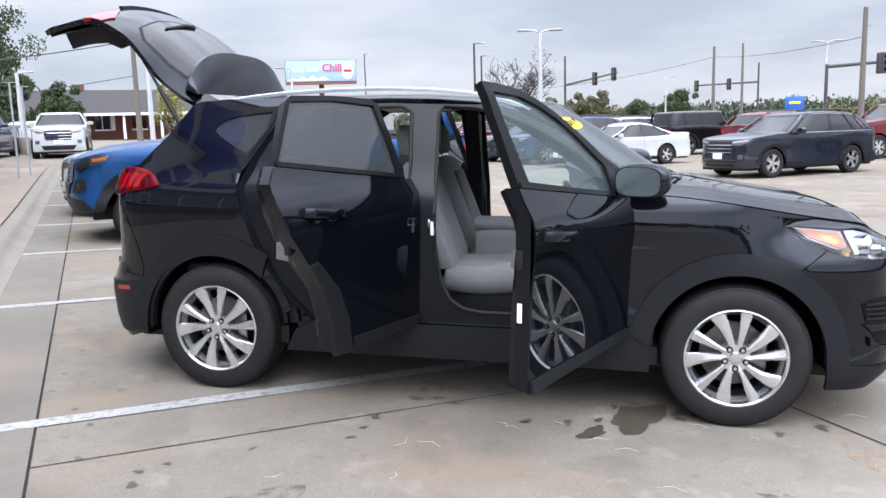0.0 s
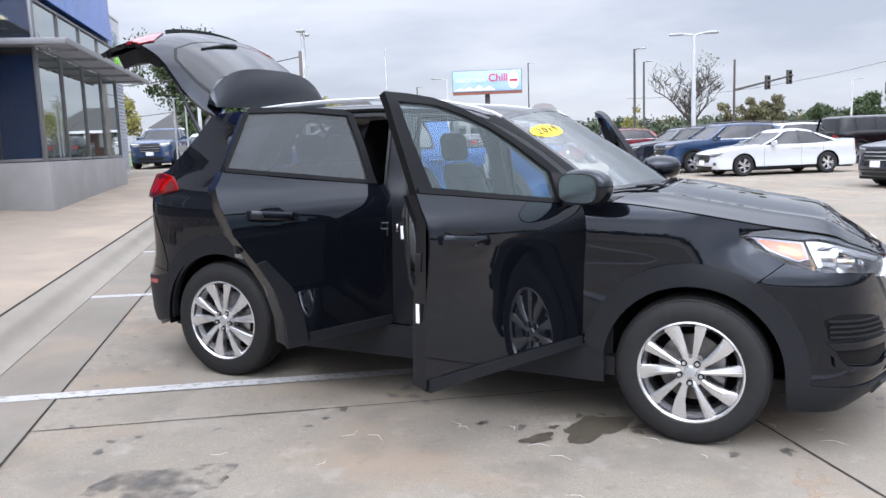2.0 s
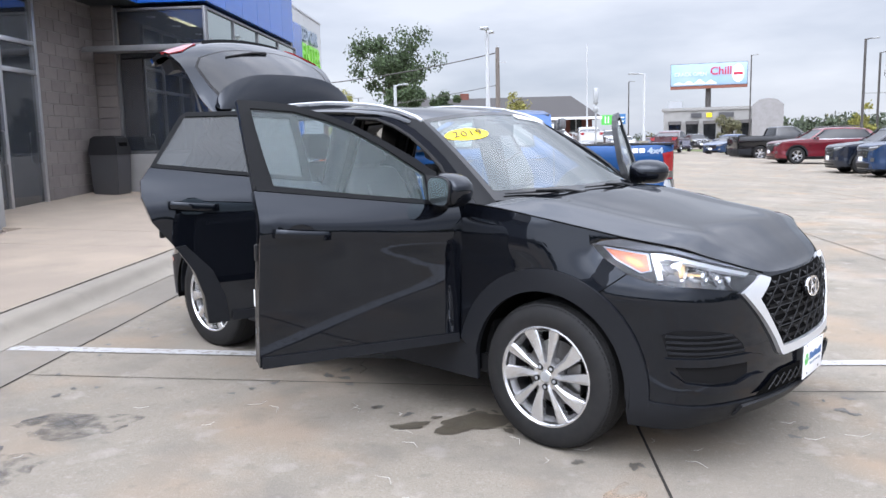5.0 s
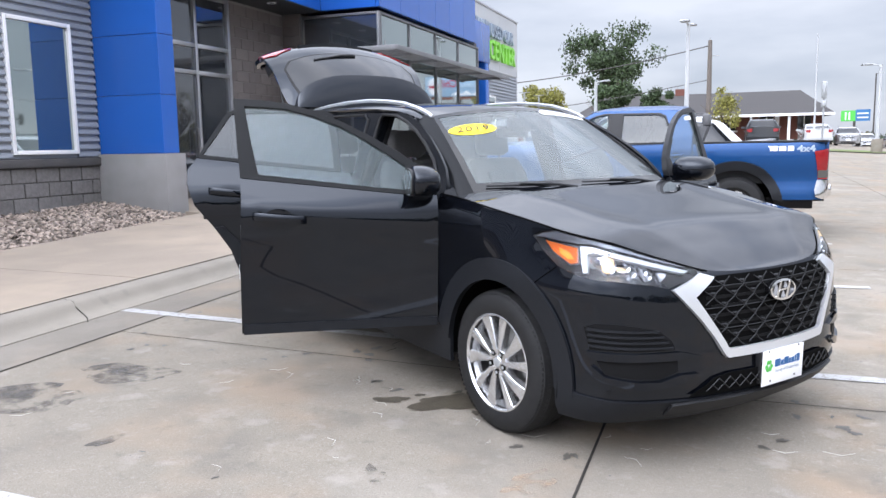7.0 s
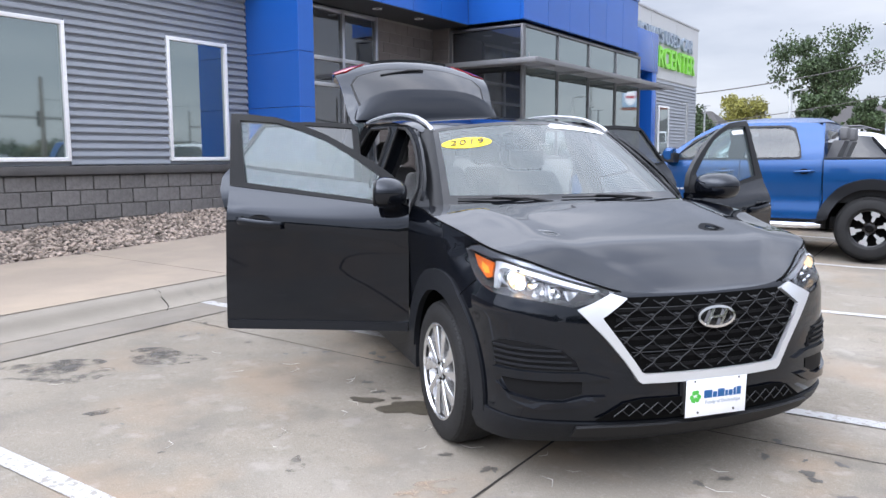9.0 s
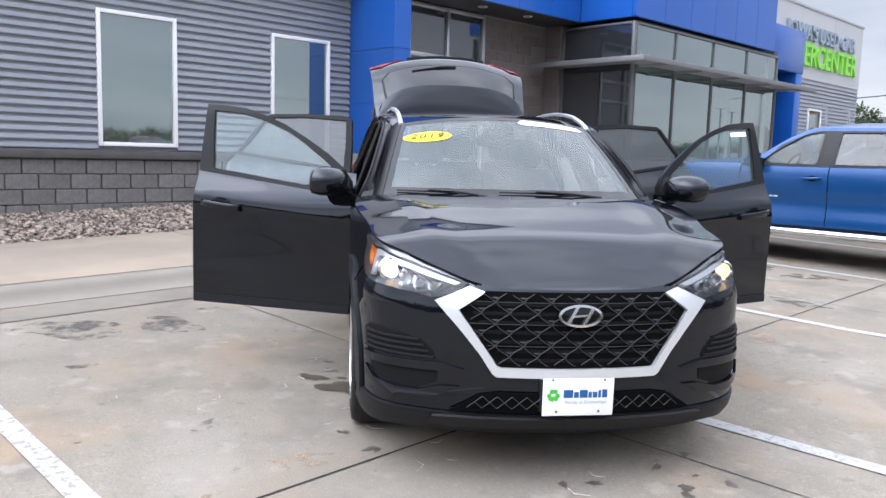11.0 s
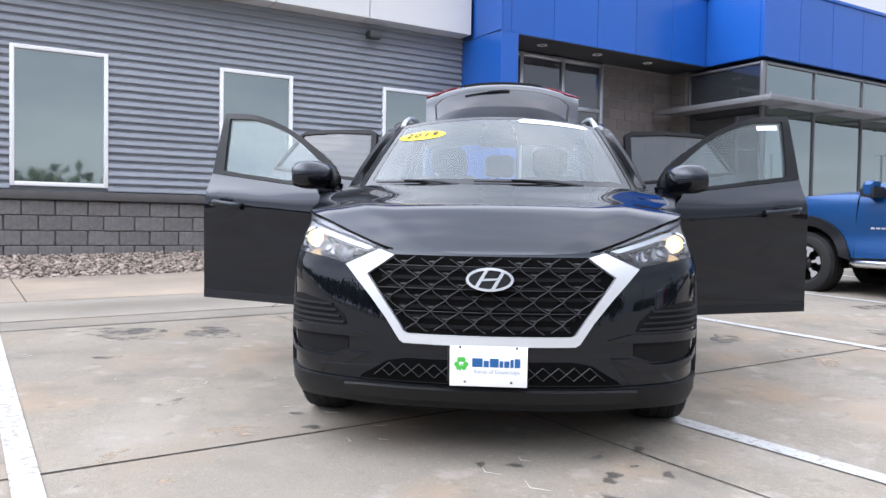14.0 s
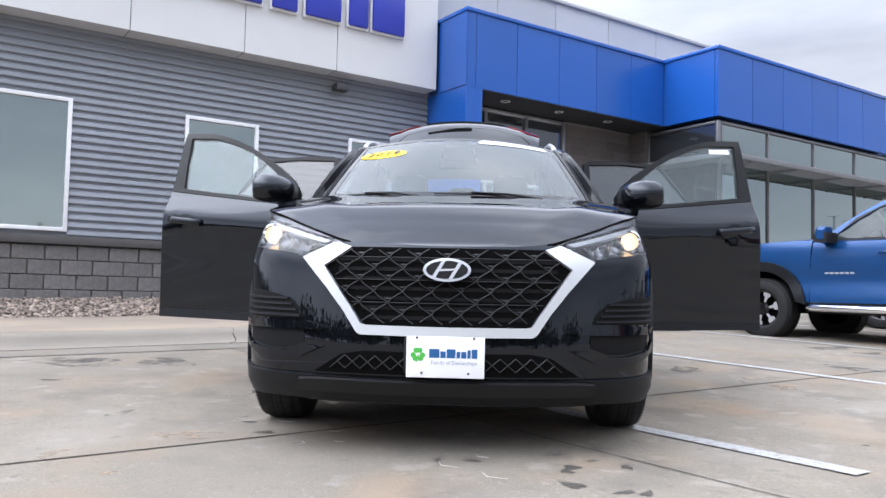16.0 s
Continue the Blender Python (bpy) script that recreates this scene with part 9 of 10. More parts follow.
others = [
    ("suv", "dark blue-grey parked suv with chrome grille bars", DARKBLUE, (15.35, 14.5), 179, 4.65, 1.84, 1.63, 2.725, 0.36, "suv", 0.93),
    ("sedan", "white parked sedan with silver wheels", WHITECAR, (15.2, 21.85), 175, 4.85, 1.86, 1.46, 2.80, 0.335, "sedan", 0.96),
    ("suv", "blue parked suv with black grille", MIDBLUE, (15.2, 24.9), 176, 4.78, 1.90, 1.72, 2.85, 0.37, "suv", 0.93),
    ("suv", "dark grey parked small suv", DARKBLUE, (15.3, 27.9), 176, 4.25, 1.78, 1.64, 2.55, 0.345, "suv", 0.88),
    ("suv", "red parked suv with dark wheels", REDCAR, (16.0, 35.9), 180, 4.75, 1.93, 1.64, 2.87, 0.375, "suv", 0.93),
    ("pickup_truck", "black parked crew-cab pickup", BLACKCAR, (20.6, 46.2), 2, 5.8, 2.0, 1.90, 3.60, 0.40, "pickup", 0.95),
    ("off_roader", "black boxy parked off-road car", BLACKCAR, (26.2, 27.5), -8, 4.75, 1.88, 1.86, 3.0, 0.40, "boxy", 0.75),
    ("suv", "dark red parked suv seen from behind", REDCAR, (26.3, 24.15), 3, 4.7, 1.9, 1.72, 2.8, 0.37, "suv", 0.93),
    ("pickup_truck", "dark red parked pickup", REDCAR, (24.0, 18.2), 172, 5.5, 1.95, 1.88, 3.3, 0.40, "pickup", 0.95),
    ("sedan", "silver parked sedan with red tail lamps", SILVERCAR, (21.8, 13.6), 20, 4.8, 1.85, 1.46, 2.8, 0.335, "sedan", 0.95),
    ("suv", "dark parked suv at the far row", DARKBLUE, (18.5, 32.0), 174, 4.7, 1.88, 1.75, 2.8, 0.37, "suv", 0.93),
    ("suv", "black parked suv at the far row", BLACKCAR, (22.5, 34.5), 170, 4.7, 1.88, 1.75, 2.8, 0.37, "suv", 0.93),
    ("pickup_truck", "white full-size pickup with chrome grille", WHITECAR, (-0.15, 34.6), -92, 5.8, 2.03, 1.88, 3.65, 0.40, "pickup", 0.95),
    ("sedan", "white parked coupe with dark windows", WHITECAR, (-3.5, 45.6), 86, 4.9, 1.9, 1.45, 2.9, 0.35, "sedan", 0.95),
    ("pickup_truck", "dark blue crew-cab pickup with a white plate", MIDBLUE, (-3.45, 35.8), -97, 5.39, 1.89, 1.79, 3.235, 0.385, "pickup", 0.95),
    ("sedan", "silver sedan parked beyond the blue pickup", SILVERCAR, (0.75, 15.75), 180, 4.8, 1.85, 1.50, 2.8, 0.335, "sedan", 0.95),
    ("suv", "white suv parked behind the blue pickup", WHITECAR, (0.45, 13.2), 180, 4.7, 1.88, 1.58, 2.8, 0.365, "suv", 0.93),
    ("suv", "dark parked suv seen from behind near the house", BLACKCAR, (4.7, 53.0), 90, 4.8, 1.9, 1.62, 2.85, 0.37, "suv", 0.93),
    ("suv", "silver suv facing the lot beyond the lawn", SILVERCAR, (13.7, 71.0), -95, 4.7, 1.9, 1.62, 2.8, 0.37, "suv", 0.93),
    ("sedan", "dark maroon sedan parked tail-out by the lawn", MAROON, (14.2, 55.4), 64, 4.85, 1.87, 1.47, 2.80, 0.335, "sedan", 0.95),
    ("sedan", "dark blue sedan parked near the restaurant", MIDBLUE, (18.7, 55.8), -140, 4.7, 1.84, 1.46, 2.75, 0.335, "sedan", 0.95),
    ("sedan", "white sedan beyond the lawn", WHITECAR, (8.5, 62.0), 92, 4.8, 1.85, 1.42, 2.8, 0.335, "sedan", 0.95),
    ("sedan", "white sedan in the far row by the street", WHITECAR, (17.3, 86.0), -92, 4.8, 1.85, 1.46, 2.8, 0.335, "sedan", 0.95),
    ("sedan", "dark red sedan in the far row by the street", MAROON, (19.9, 86.3), -90, 4.8, 1.85, 1.46, 2.8, 0.335, "sedan", 0.95),
    ("sedan", "white sedan in the far row by the street", WHITECAR, (22.4, 86.0), -88, 4.8, 1.85, 1.46, 2.8, 0.335, "sedan", 0.95),
    ("suv", "black suv in the far row by the street", BLACKCAR, (25.0, 85.6), -90, 4.8, 1.9, 1.72, 2.85, 0.37, "suv", 0.93),
    ("suv", "white suv parked behind the sedans", WHITECAR, (20.5, 29.0), 175, 4.7, 1.88, 1.70, 2.8, 0.365, "suv", 0.93),
]
for o in others:
    vehicle(*o)

# ---- street furniture, trees and distance ----
def lamp_post(x, y, h, arms, material=None, label="tall white steel double-arm parking lot lamp", turn=0.0, base=None, head=0.55):
    z = ground_z(x, y) if base is None else base
    material = material or POLEWHITE
    p = thing("street_lamp", label, "lamp post", at=pose(x, y, z, 0, 0, turn))
    part("pole", tube((0, 0, 0), (0, 0, h), 0.10, 0.075, 12), material, p)
    part("base", lathe([(0.0, 0.75), (0.26, 0.75), (0.28, 0.70), (0.28, 0.0)], "z", 16), CONCRETE, p)
    for s_ in arms:
        part("arm", pipe([(0, 0, h - 0.08), (s_ * 0.2, 0, h), (s_ * 0.45, 0, h + 0.02)], 0.035, 8), material, p)
        part("lamp_head", box(s_ * 0.40, s_ * (0.40 + head), -0.16, 0.16, h - 0.02, h + 0.06, 0.02), GALV, p)
    return p


lamp_post(17.68, 29.3, 5.35, (-1, 1), turn=-25)
lamp_post(45.75, 38.8, 6.4, (-1, 1), turn=-40)
lamp_post(57.5, 69.2, 6.0, (1,), turn=-40)
lamp_post(2.14, 31.2, 5.2, (-1, 1), turn=80, head=0.35, label="tall white lamp post with square twin heads")
lamp_post(-2.72, 40.0, 3.6, (1,), turn=0, head=0.3, label="white lamp post near the lawn")
lamp_post(11.1, 46.4, 4.6, (-1,), turn=10, label="white lamp post on a concrete base by the lawn")
for x, y, top in ((26.7, 53.7, 7.65), (31.7, 62.4, 7.6), (35.1, 104.2, 11.8)):
    lamp_post(x, y, top - ground_z(x, y), (1,), POLEDARK, "slim dark street lamp", turn=-25, head=0.4)
for x, y, top in ((20.6, 110.0, 9.3),):
    lamp_post(x, y, top - ground_z(x, y), (1,), POLEDARK, "distant slim street lamp", turn=0, head=0.4)


def utility_pole(x, y, top, label="weathered wooden utility pole"):
    z = ground_z(x, y)
    p = thing("utility_pole", label, "pole", at=pose(x, y, z))
    part("pole", tube((0, 0, 0), (0, 0, top - z), 0.17, 0.11, 10), POLEWOOD, p)
    part("insulator", tube((0.0, 0, top - z), (0.0, 0, top - z + 0.12), 0.04, 0.03, 8), GALV, p)
    part("bracket", box(-0.02, 0.5, -0.03, 0.03, top - z - 0.9, top - z - 0.84), GALV, p)
    return (x, y, top)


u1 = utility_pole(51.0, 55.0, 7.9)
u2 = utility_pole(66.8, 67.6, 9.8)
u3 = utility_pole(35.4, 27.85, 6.75)
u4 = utility_pole(2.57, 47.2, 7.05)
u5 = utility_pole(85.0, 30.0, 9.5)


def wire(a, b_, sag, r=0.018):
    pts = [Vector(a).lerp(Vector(b_), t_) - Vector((0, 0, sag * 4 * t_ * (1 - t_))) for t_ in np.linspace(0, 1, 14)]
    tagged(part("overhead_wire", pipe(pts, r, 4), POLEDARK), "thin black overhead wire between poles", "wire")


wire((u1[0], u1[1], u1[2] - 0.9), (u3[0], u3[1], u3[2] - 1.4), 0.3)
wire((u1[0], u1[1], u1[2] - 0.9), (36.0, 75.0, 5.2), 0.8)
wire((u4[0], u4[1], u4[2] - 0.3), (-14.0, 47.0, 4.9), 0.4, 0.03)
wire((u4[0], u4[1], u4[2] - 2.2), (-14.0, 45.0, 2.9), 0.3, 0.02)


def signal_mast(x, y, top, arm_to, arm_z, lights, label="dark steel traffic signal mast with hanging signals"):
    z = ground_z(x, y)
    m = thing("traffic_signal", label, "traffic light", at=pose(x, y, z))
    part("pole", tube((0, 0, 0), (0, 0, top - z), 0.12, 0.08, 10), POLEDARK if lights else GALV, m)
    d = Vector((arm_to[0] - x, arm_to[1] - y, arm_to[2] - z))
    a0 = Vector((0, 0, arm_z - z))
    part("arm", tube(a0, d, 0.10, 0.07, 10), POLEDARK, m)
    for f in lights:
        c = a0.lerp(d, f)
        h = part("signal_head", box(c.x - 0.19, c.x + 0.19, c.y - 0.15, c.y + 0.15, c.z - 0.62, c.z + 0.50, 0.03), POLEDARK, m)
        for k in range(3):
            part("signal_lens", lathe([(0.0, -0.165), (0.10, -0.165), (0.12, -0.15)], "y", 14), DARKHOLE if k != 9 else REDLENS, h, at=pose(c.x, c.y, c.z + 0.28 - 0.34 * k))


signal_mast(37.95, 58.8, 7.3, (41.6, 56.3, 5.75), 4.85, (0.57, 0.93))
signal_mast(60.8, 59.4, 7.0, (56.5, 63.5, 5.0), 5.1, (0.46, 0.98))
signal_mast(38.15, 32.3, 4.4, (41.5, 28.2, 4.45), 4.25, (0.50, 0.52))

# billboard on its single column
bb = thing("billboard", "large blue and white roadside billboard on a steel column", "billboard", at=pose(42.7, 153.9, 0, 0, 0, -14.9))
part("column", tube((0, 0.6, 0), (0, 0.6, 11.2), 0.55, 0.5, 16), POLEDARK, bb)
panel_m = mat("billboard_print", (0.22, 0.38, 0.56), 0.5, var=0.7, scale=0.16, dark=(0.42, 0.50, 0.58))
face = part("printed_face", box(-6.85, 6.85, -0.1, 0.1, 11.35, 15.4, 0.02), panel_m, bb)
part("frame", box(-6.95, 6.95, 0.12, 0.3, 11.2, 15.5), POLEDARK, bb)
part("catwalk", box(-6.9, 6.9, -0.9, 0.3, 10.75, 11.2), mat("rusty_board", (0.20, 0.07, 0.045), 0.8, var=0.4, scale=2), bb)
tb = text_mesh("Chill", 2.1, 0.05, 0.03)
bmesh.ops.transform(tb, matrix=Matrix.Translation((2.2, -0.16, 13.9)), verts=tb.verts[:])
part("wording", tb, mat("billboard_red", (0.45, 0.02, 0.07), 0.5), face, smooth=None)
tb = text_mesh("CRACK OPEN", 0.95, 0.05, 0.01)
bmesh.ops.transform(tb, matrix=Matrix.Translation((-3.3, -0.16, 13.5)), verts=tb.verts[:])
part("wording", tb, mat("billboard_pale", (0.62, 0.72, 0.80), 0.5), face, smooth=None)
part("brand_shape", prism([(5.25 + 1.05 * math.cos(a), 13.4 + 1.7 * math.sin(a)) for a in np.linspace(0, 6.283, 24, endpoint=False)], lambda a, b_: (a, -0.12, b_), lambda a, b_: (a, -0.16, b_)), PLATEWHITE, face)
part("brand_bar", box(4.45, 6.1, -0.2, -0.17, 13.1, 13.6), mat("brand_red", (0.40, 0.02, 0.05), 0.5), face)
for k, (x, h) in enumerate(((-3.6, 0.7), (-1.6, 1.0), (0.4, 0.8), (-5.4, 0.5))):
    part("mountain_shape", prism([(x - 1.2, 11.6), (x, 11.6 + h), (x + 1.2, 11.6)], lambda a, b_: (a, -0.115, b_), lambda a, b_: (a, -0.13, b_)), PLATEWHITE, face)

# restaurant under the billboard
rest = thing("restaurant_building", "low grey commercial building with dark awnings", "building", at=pose(37.0, 124.4, 0.2, 0, 0, -15))
part("wall", box(-8.5, 8.5, 0, 10, 0, 5.6), GREYWALL, rest)
part("roof", box(-8.8, 8.8, -0.2, 10.2, 5.5, 5.95), GREYWALL, rest)
part("tower", prism([(4.5, 0), (8.9, 0), (8.9, 6.0), (8.0, 6.8), (6.7, 7.0), (5.4, 6.8), (4.5, 6.0)], lambda a, b_: (a, -0.6, b_), lambda a, b_: (a, 2.5, b_)), GREYBASE, rest)
for x in (-6.8, -4.2, -1.6, 1.0, 3.4):
    wv = part("window", box(x - 0.9, x + 0.9, -0.12, 0.02, 1.0, 3.4), REARGLASS, rest)
    part("awning", prism([(-0.9, 3.4), (0.0, 3.9), (0.0, 3.4)], lambda a, b_: (x - 1.0, a, b_), lambda a, b_: (x + 1.0, a, b_)), POLEDARK, rest)
for x, w_ in ((-3.6, 1.6), (-1.7, 0.8), (0.8, 2.2)):
    part("sign_bar", box(x - w_ / 2, x + w_ / 2, -0.2, -0.05, 4.4, 5.1), DARKALU if w_ != 0.8 else YELLOW, rest)
part("roof_unit", box(-8.0, -5.8, 3, 5, 5.9, 7.2), GALV, rest)


# brick house with a shingle roof beyond the lawn
def house(x, y, z, w_, dep, eave, ridge, turn, label):
    h = thing("house", label, "house", at=pose(x, y, z, 0, 0, turn))
    part("wall", box(-w_ / 2, w_ / 2, 0, dep, 0, eave), BRICK, h)
    part("roof", prism([(-2.2, eave - 0.25), (dep / 2, ridge), (dep + 0.9, eave - 0.05), (dep + 0.9, eave - 0.3), (-2.2, eave - 0.4)], lambda a, b_: (-w_ / 2 - 0.6 + (2.2 if b_ == ridge else 0), a, b_), lambda a, b_: (w_ / 2 + 0.6 - (2.1 if b_ == ridge else 0), a, b_)), SHINGLE, h)
    part("fascia_board", box(-w_ / 2 - 0.6, w_ / 2 + 0.6, -2.28, -2.20, eave - 0.42, eave - 0.22), TRIMWHITE, h)
    n = int(w_ / 2.6)
    for k in range(n):
        cx = -w_ / 2 + w_ * (k + 0.5) / n
        part("column", tube((cx - 1.2, -2.0, 0), (cx - 1.2, -2.0, eave - 0.38), 0.11, 0.10, 10), TRIMWHITE, h)
        wv = part("window", box(cx - 0.5, cx + 0.5, -0.04, 0.02, 0.8, 2.0), REARGLASS, h)
        part("window_frame", box(cx - 0.6, cx + 0.6, -0.05, 0.0, 2.0, 2.12), TRIMWHITE, wv)
        part("window_frame", box(cx - 0.6, cx + 0.6, -0.05, 0.0, 0.68, 0.8), TRIMWHITE, wv)
        part("mullion", box(cx - 0.03, cx + 0.03, -0.06, 0.0, 0.8, 2.0), TRIMWHITE, wv)
        if k % 2:
            part("shutter", box(cx + 0.62, cx + 0.95, -0.05, 0.0, 0.7, 2.1), TRIMWHITE, h)
    part("chimney", box(-w_ * 0.08 - 0.4, -w_ * 0.08 + 0.4, dep / 2 - 0.4, dep / 2 + 0.4, ridge - 0.6, ridge + 0.45), BRICK, h)


house(1.0, 69.0, 1.40, 19.5, 9.0, 2.25, 4.15, -1, "low brick house with a grey shingle roof and white porch columns")
house(-22.0, 66.0, 1.40, 18.0, 9.0, 2.25, 4.0, 6, "low brick house with a grey shingle roof")

# lawn along the side street
def lawn(x0, x1, y0, y1, name="lawn"):
    b = bmesh.new()
    nx_, ny_ = 14, 6
    g_ = [[b.verts.new((x0 + (x1 - x0) * i / nx_, y0 + (y1 - y0) * j / ny_, ground_z(x0 + (x1 - x0) * i / nx_, y0 + (y1 - y0) * j / ny_) + 0.05)) for j in range(ny_ + 1)] for i in range(nx_ + 1)]
    for i in range(nx_):
        for j in range(ny_):
            b.faces.new((g_[i][j], g_[i + 1][j], g_[i + 1][j + 1], g_[i][j + 1]))
    bmesh.ops.recalc_face_normals(b, faces=b.faces[:])
    tagged(part(name, b, GRASS), "green mown lawn at the edge of the lot", "grass", kind="structure")


lawn(5.2, 11.9, 45.2, 49.5)
lawn(20.5, 34.0, 60.0, 82.0)
lawn(-30.0, -5.5, 33.0, 60.0)

# hotel sign and far signs, plain shapes only
hs = thing("pole_sign", "tall grey pole with two narrow grey boxes", "sign", at=pose(9.22, 53.9, ground_z(9.22, 53.9)))
part("pole", tube((0, 0, 0), (0, 0, 4.1), 0.06, seg=10), GALV, hs)
part("sign_box", box(-0.15, 0.15, -0.12, 0.12, 3.05, 4.1, 0.03), GALV, hs)
part("sign_box", box(-0.15, 0.15, -0.12, 0.12, 2.5, 2.9, 0.03), GALV, hs)
fp = thing("flag_pole", "tall slim white flag pole", "pole", at=pose(9.2, 58.95, ground_z(9.2, 58.95)))
part("pole", tube((0, 0, 0), (0, 0, 7.4), 0.07, 0.035, 10), POLEWHITE, fp)
part("finial", lathe([(0.0, 7.52), (0.06, 7.46), (0.0, 7.40)], "z", 10), POLEWHITE, fp)
gs = thing("roadside_sign", "green and blue roadside sign on a dark pole", "sign", at=pose(17.4, 108.3, 0.5, 0, 0, -8))
part("pole", tube((0.8, 0.2, 0), (0.8, 0.2, 4.0), 0.15, seg=10), POLEDARK, gs)
part("green_panel", box(-0.7, 0.9, -0.1, 0.1, 3.0, 4.3), INKGREEN, gs)
part("blue_panel", box(0.9, 2.5, -0.1, 0.1, 3.0, 4.4), mat("sign_panel_blue", (0.03, 0.13, 0.30), 0.5), gs)
for k, x in enumerate((-0.25, 0.15)):
    part("emblem_bar", box(x, x + 0.15, -0.16, -0.11, 3.2, 4.1), PLATEWHITE, gs)
for z in (3.35, 3.85):
    part("wording_bar", box(1.1, 2.3, -0.16, -0.11, z, z + 0.15), PLATEWHITE, gs)
ds = thing("dealer_sign", "blue roadside sign with a yellow shape", "sign", at=pose(51.95, 46.9, ground_z(52, 47), 0, 0, -45))
part("panel", box(-0.7, 0.7, -0.15, 0.15, 2.0, 3.05, 0.03), mat("dealer_blue", (0.02, 0.10, 0.42), 0.4), ds)
part("emblem", box(-0.42, 0.42, -0.2, -0.16, 2.45, 2.65, 0.02), YELLOW, ds)
part("post", tube((0, 0, 0), (0, 0, 2.0), 0.12, seg=10), GALV, ds)

# posts by the kerb, litter bin at the entrance
for x, y, h_ in ((-1.55, 20.3, 2.15), (-1.38, 21.3, 2.1)):
    sp_ = thing("sign_post", "thin galvanised sign post on the pavement", "post", at=pose(x, y, pave_z(x, y)))
    part("post", box(-0.02, 0.02, -0.015, 0.015, 0, h_), GALV, sp_)
    part("plate", box(-0.15, 0.15, -0.03, -0.02, h_ - 0.02, h_, 0.0), GALV, sp_)
bn = thing("litter_bin", "dark grey square litter bin beside the showroom", "bin", at=pose(-4.62, 13.25, pave_z(-4.6, 13.2)))
part("body", loft([[Vector((q * sx, q * sy, z)) for sx, sy in ((-0.26, -0.26), (0.26, -0.26), (0.26, 0.26), (-0.26, 0.26))] for q, z in ((0.86, 0.0), (0.92, 0.05), (1.0, 0.72))]), DARKALU, bn)
part("hood", loft([[Vector((q * sx, q * sy, z)) for sx, sy in ((-0.26, -0.26), (0.26, -0.26), (0.26, 0.26), (-0.26, 0.26))] for q, z in ((1.06, 0.72), (1.06, 0.80), (0.9, 1.02), (0.7, 1.06))]), PLASTIC, bn)
# flat black piece painted as the shaded mouth of the bin
part("opening", box(0.235, 0.262, -0.15, 0.15, 0.80, 0.94), DARKHOLE, bn)


# ---- trees ----
def tree(name, label, x, y, base, h, spread, leaf, seed, leaves=2600, size=0.16, clear=0.28, bare=False, lobes=16, trunk_r=None):
    r_ = random.Random(seed)
    t = thing(name, label, "tree", at=pose(x, y, base))
    tr = bmesh.new()
    trunk_r = trunk_r or h * 0.022
    tips = []

    def limb(p, d, length, rad, depth):
        pts, rads = [p], [rad]
        q = p.copy()
        for k in range(4):
            d = (d + Vector((r_.uniform(-1, 1), r_.uniform(-1, 1), r_.uniform(-0.3, 0.7))) * 0.16).normalized()
            q = q + d * length / 4
            pts.append(q.copy())
            rads.append(max(rad * (1 - 0.17 * (k + 1)), 0.018 if bare else 0.008))
        pipe(pts, rads, 6 if depth < 2 else 4, tr)
        if depth >= (5 if bare else 2):
            tips.append(pts[-1])
            return
        for k in range(3 if depth < (4 if bare else 3) else 2):
            f = pts[r_.choice((2, 3, 4))]
            a = r_.uniform(0, 6.283)
            nd = (d * 0.75 + Vector((math.cos(a), math.sin(a), r_.uniform(0.0, 0.5))) * 0.75).normalized()
            limb(f, nd, length * r_.uniform(0.55, 0.8), rads[2] * 0.62, depth + 1)
        if not bare:
            tips.append(pts[-1])
    limb(Vector((0, 0, 0)), Vector((0.02, 0.01, 1)), h * (0.42 if not bare else 0.30), trunk_r, 0)
    for k in range(5):
        a = k * 1.3 + r_.uniform(0, 1)
        limb(Vector((0, 0, h * r_.uniform(0.22, 0.40))), Vector((math.cos(a) * 0.8, math.sin(a) * 0.8, 0.8)).normalized(), h * 0.30 * spread, trunk_r * 0.55, 1)
    part("trunk", tr, DARKBARK if bare else BARK, t, smooth=60)
    if leaf is None:
        return t
    vs, fs = [], []
    cl = []
    for k in range(lobes):
        tp = tips[r_.randrange(len(tips))] if tips and r_.random() < 0.55 else Vector((r_.gauss(0, 0.22) * h * spread * 0.8, r_.gauss(0, 0.22) * h * spread * 0.8, h * r_.uniform(clear, 0.92)))
        lim = h * spread * 0.5 * math.sqrt(max(0.05, 1 - ((tp.z / h - 0.55) / 0.50) ** 2))
        l_ = math.hypot(tp.x, tp.y)
        if l_ > lim:
            tp = Vector((tp.x * lim / l_, tp.y * lim / l_, tp.z))
        cl.append((tp, h * r_.uniform(0.07, 0.15)))
    for k in range(leaves):
        c, rr = cl[r_.randrange(len(cl))]
        dv = Vector((r_.gauss(0, 1), r_.gauss(0, 1), r_.gauss(0, 0.8)))
        dv = dv.normalized() * rr * (r_.random() ** 0.4) * r_.uniform(0.7, 1.15)
        p = c + dv
        if p.z < h * clear * 0.6:
            continue
        e = Euler((r_.uniform(0, 6.3), r_.uniform(0, 6.3), r_.uniform(0, 6.3))).to_matrix()
        s1, s2 = size * r_.uniform(0.6, 1.3), size * r_.uniform(0.4, 0.8)
        o = len(vs)
        for a, b_ in ((-s1, 0), (0, -s2), (s1, 0), (0, s2)):
            w_ = p + e @ Vector((a, b_, 0.15 * s1 if a else 0))
            vs.append(tuple(w_))
        fs.append((o, o + 1, o + 2, o + 3))
    me_ = bpy.data.meshes.new("crown")
    me_.from_pydata(vs, [], fs)
    me_.materials.append(leaf)
    ob = new("crown", me_)
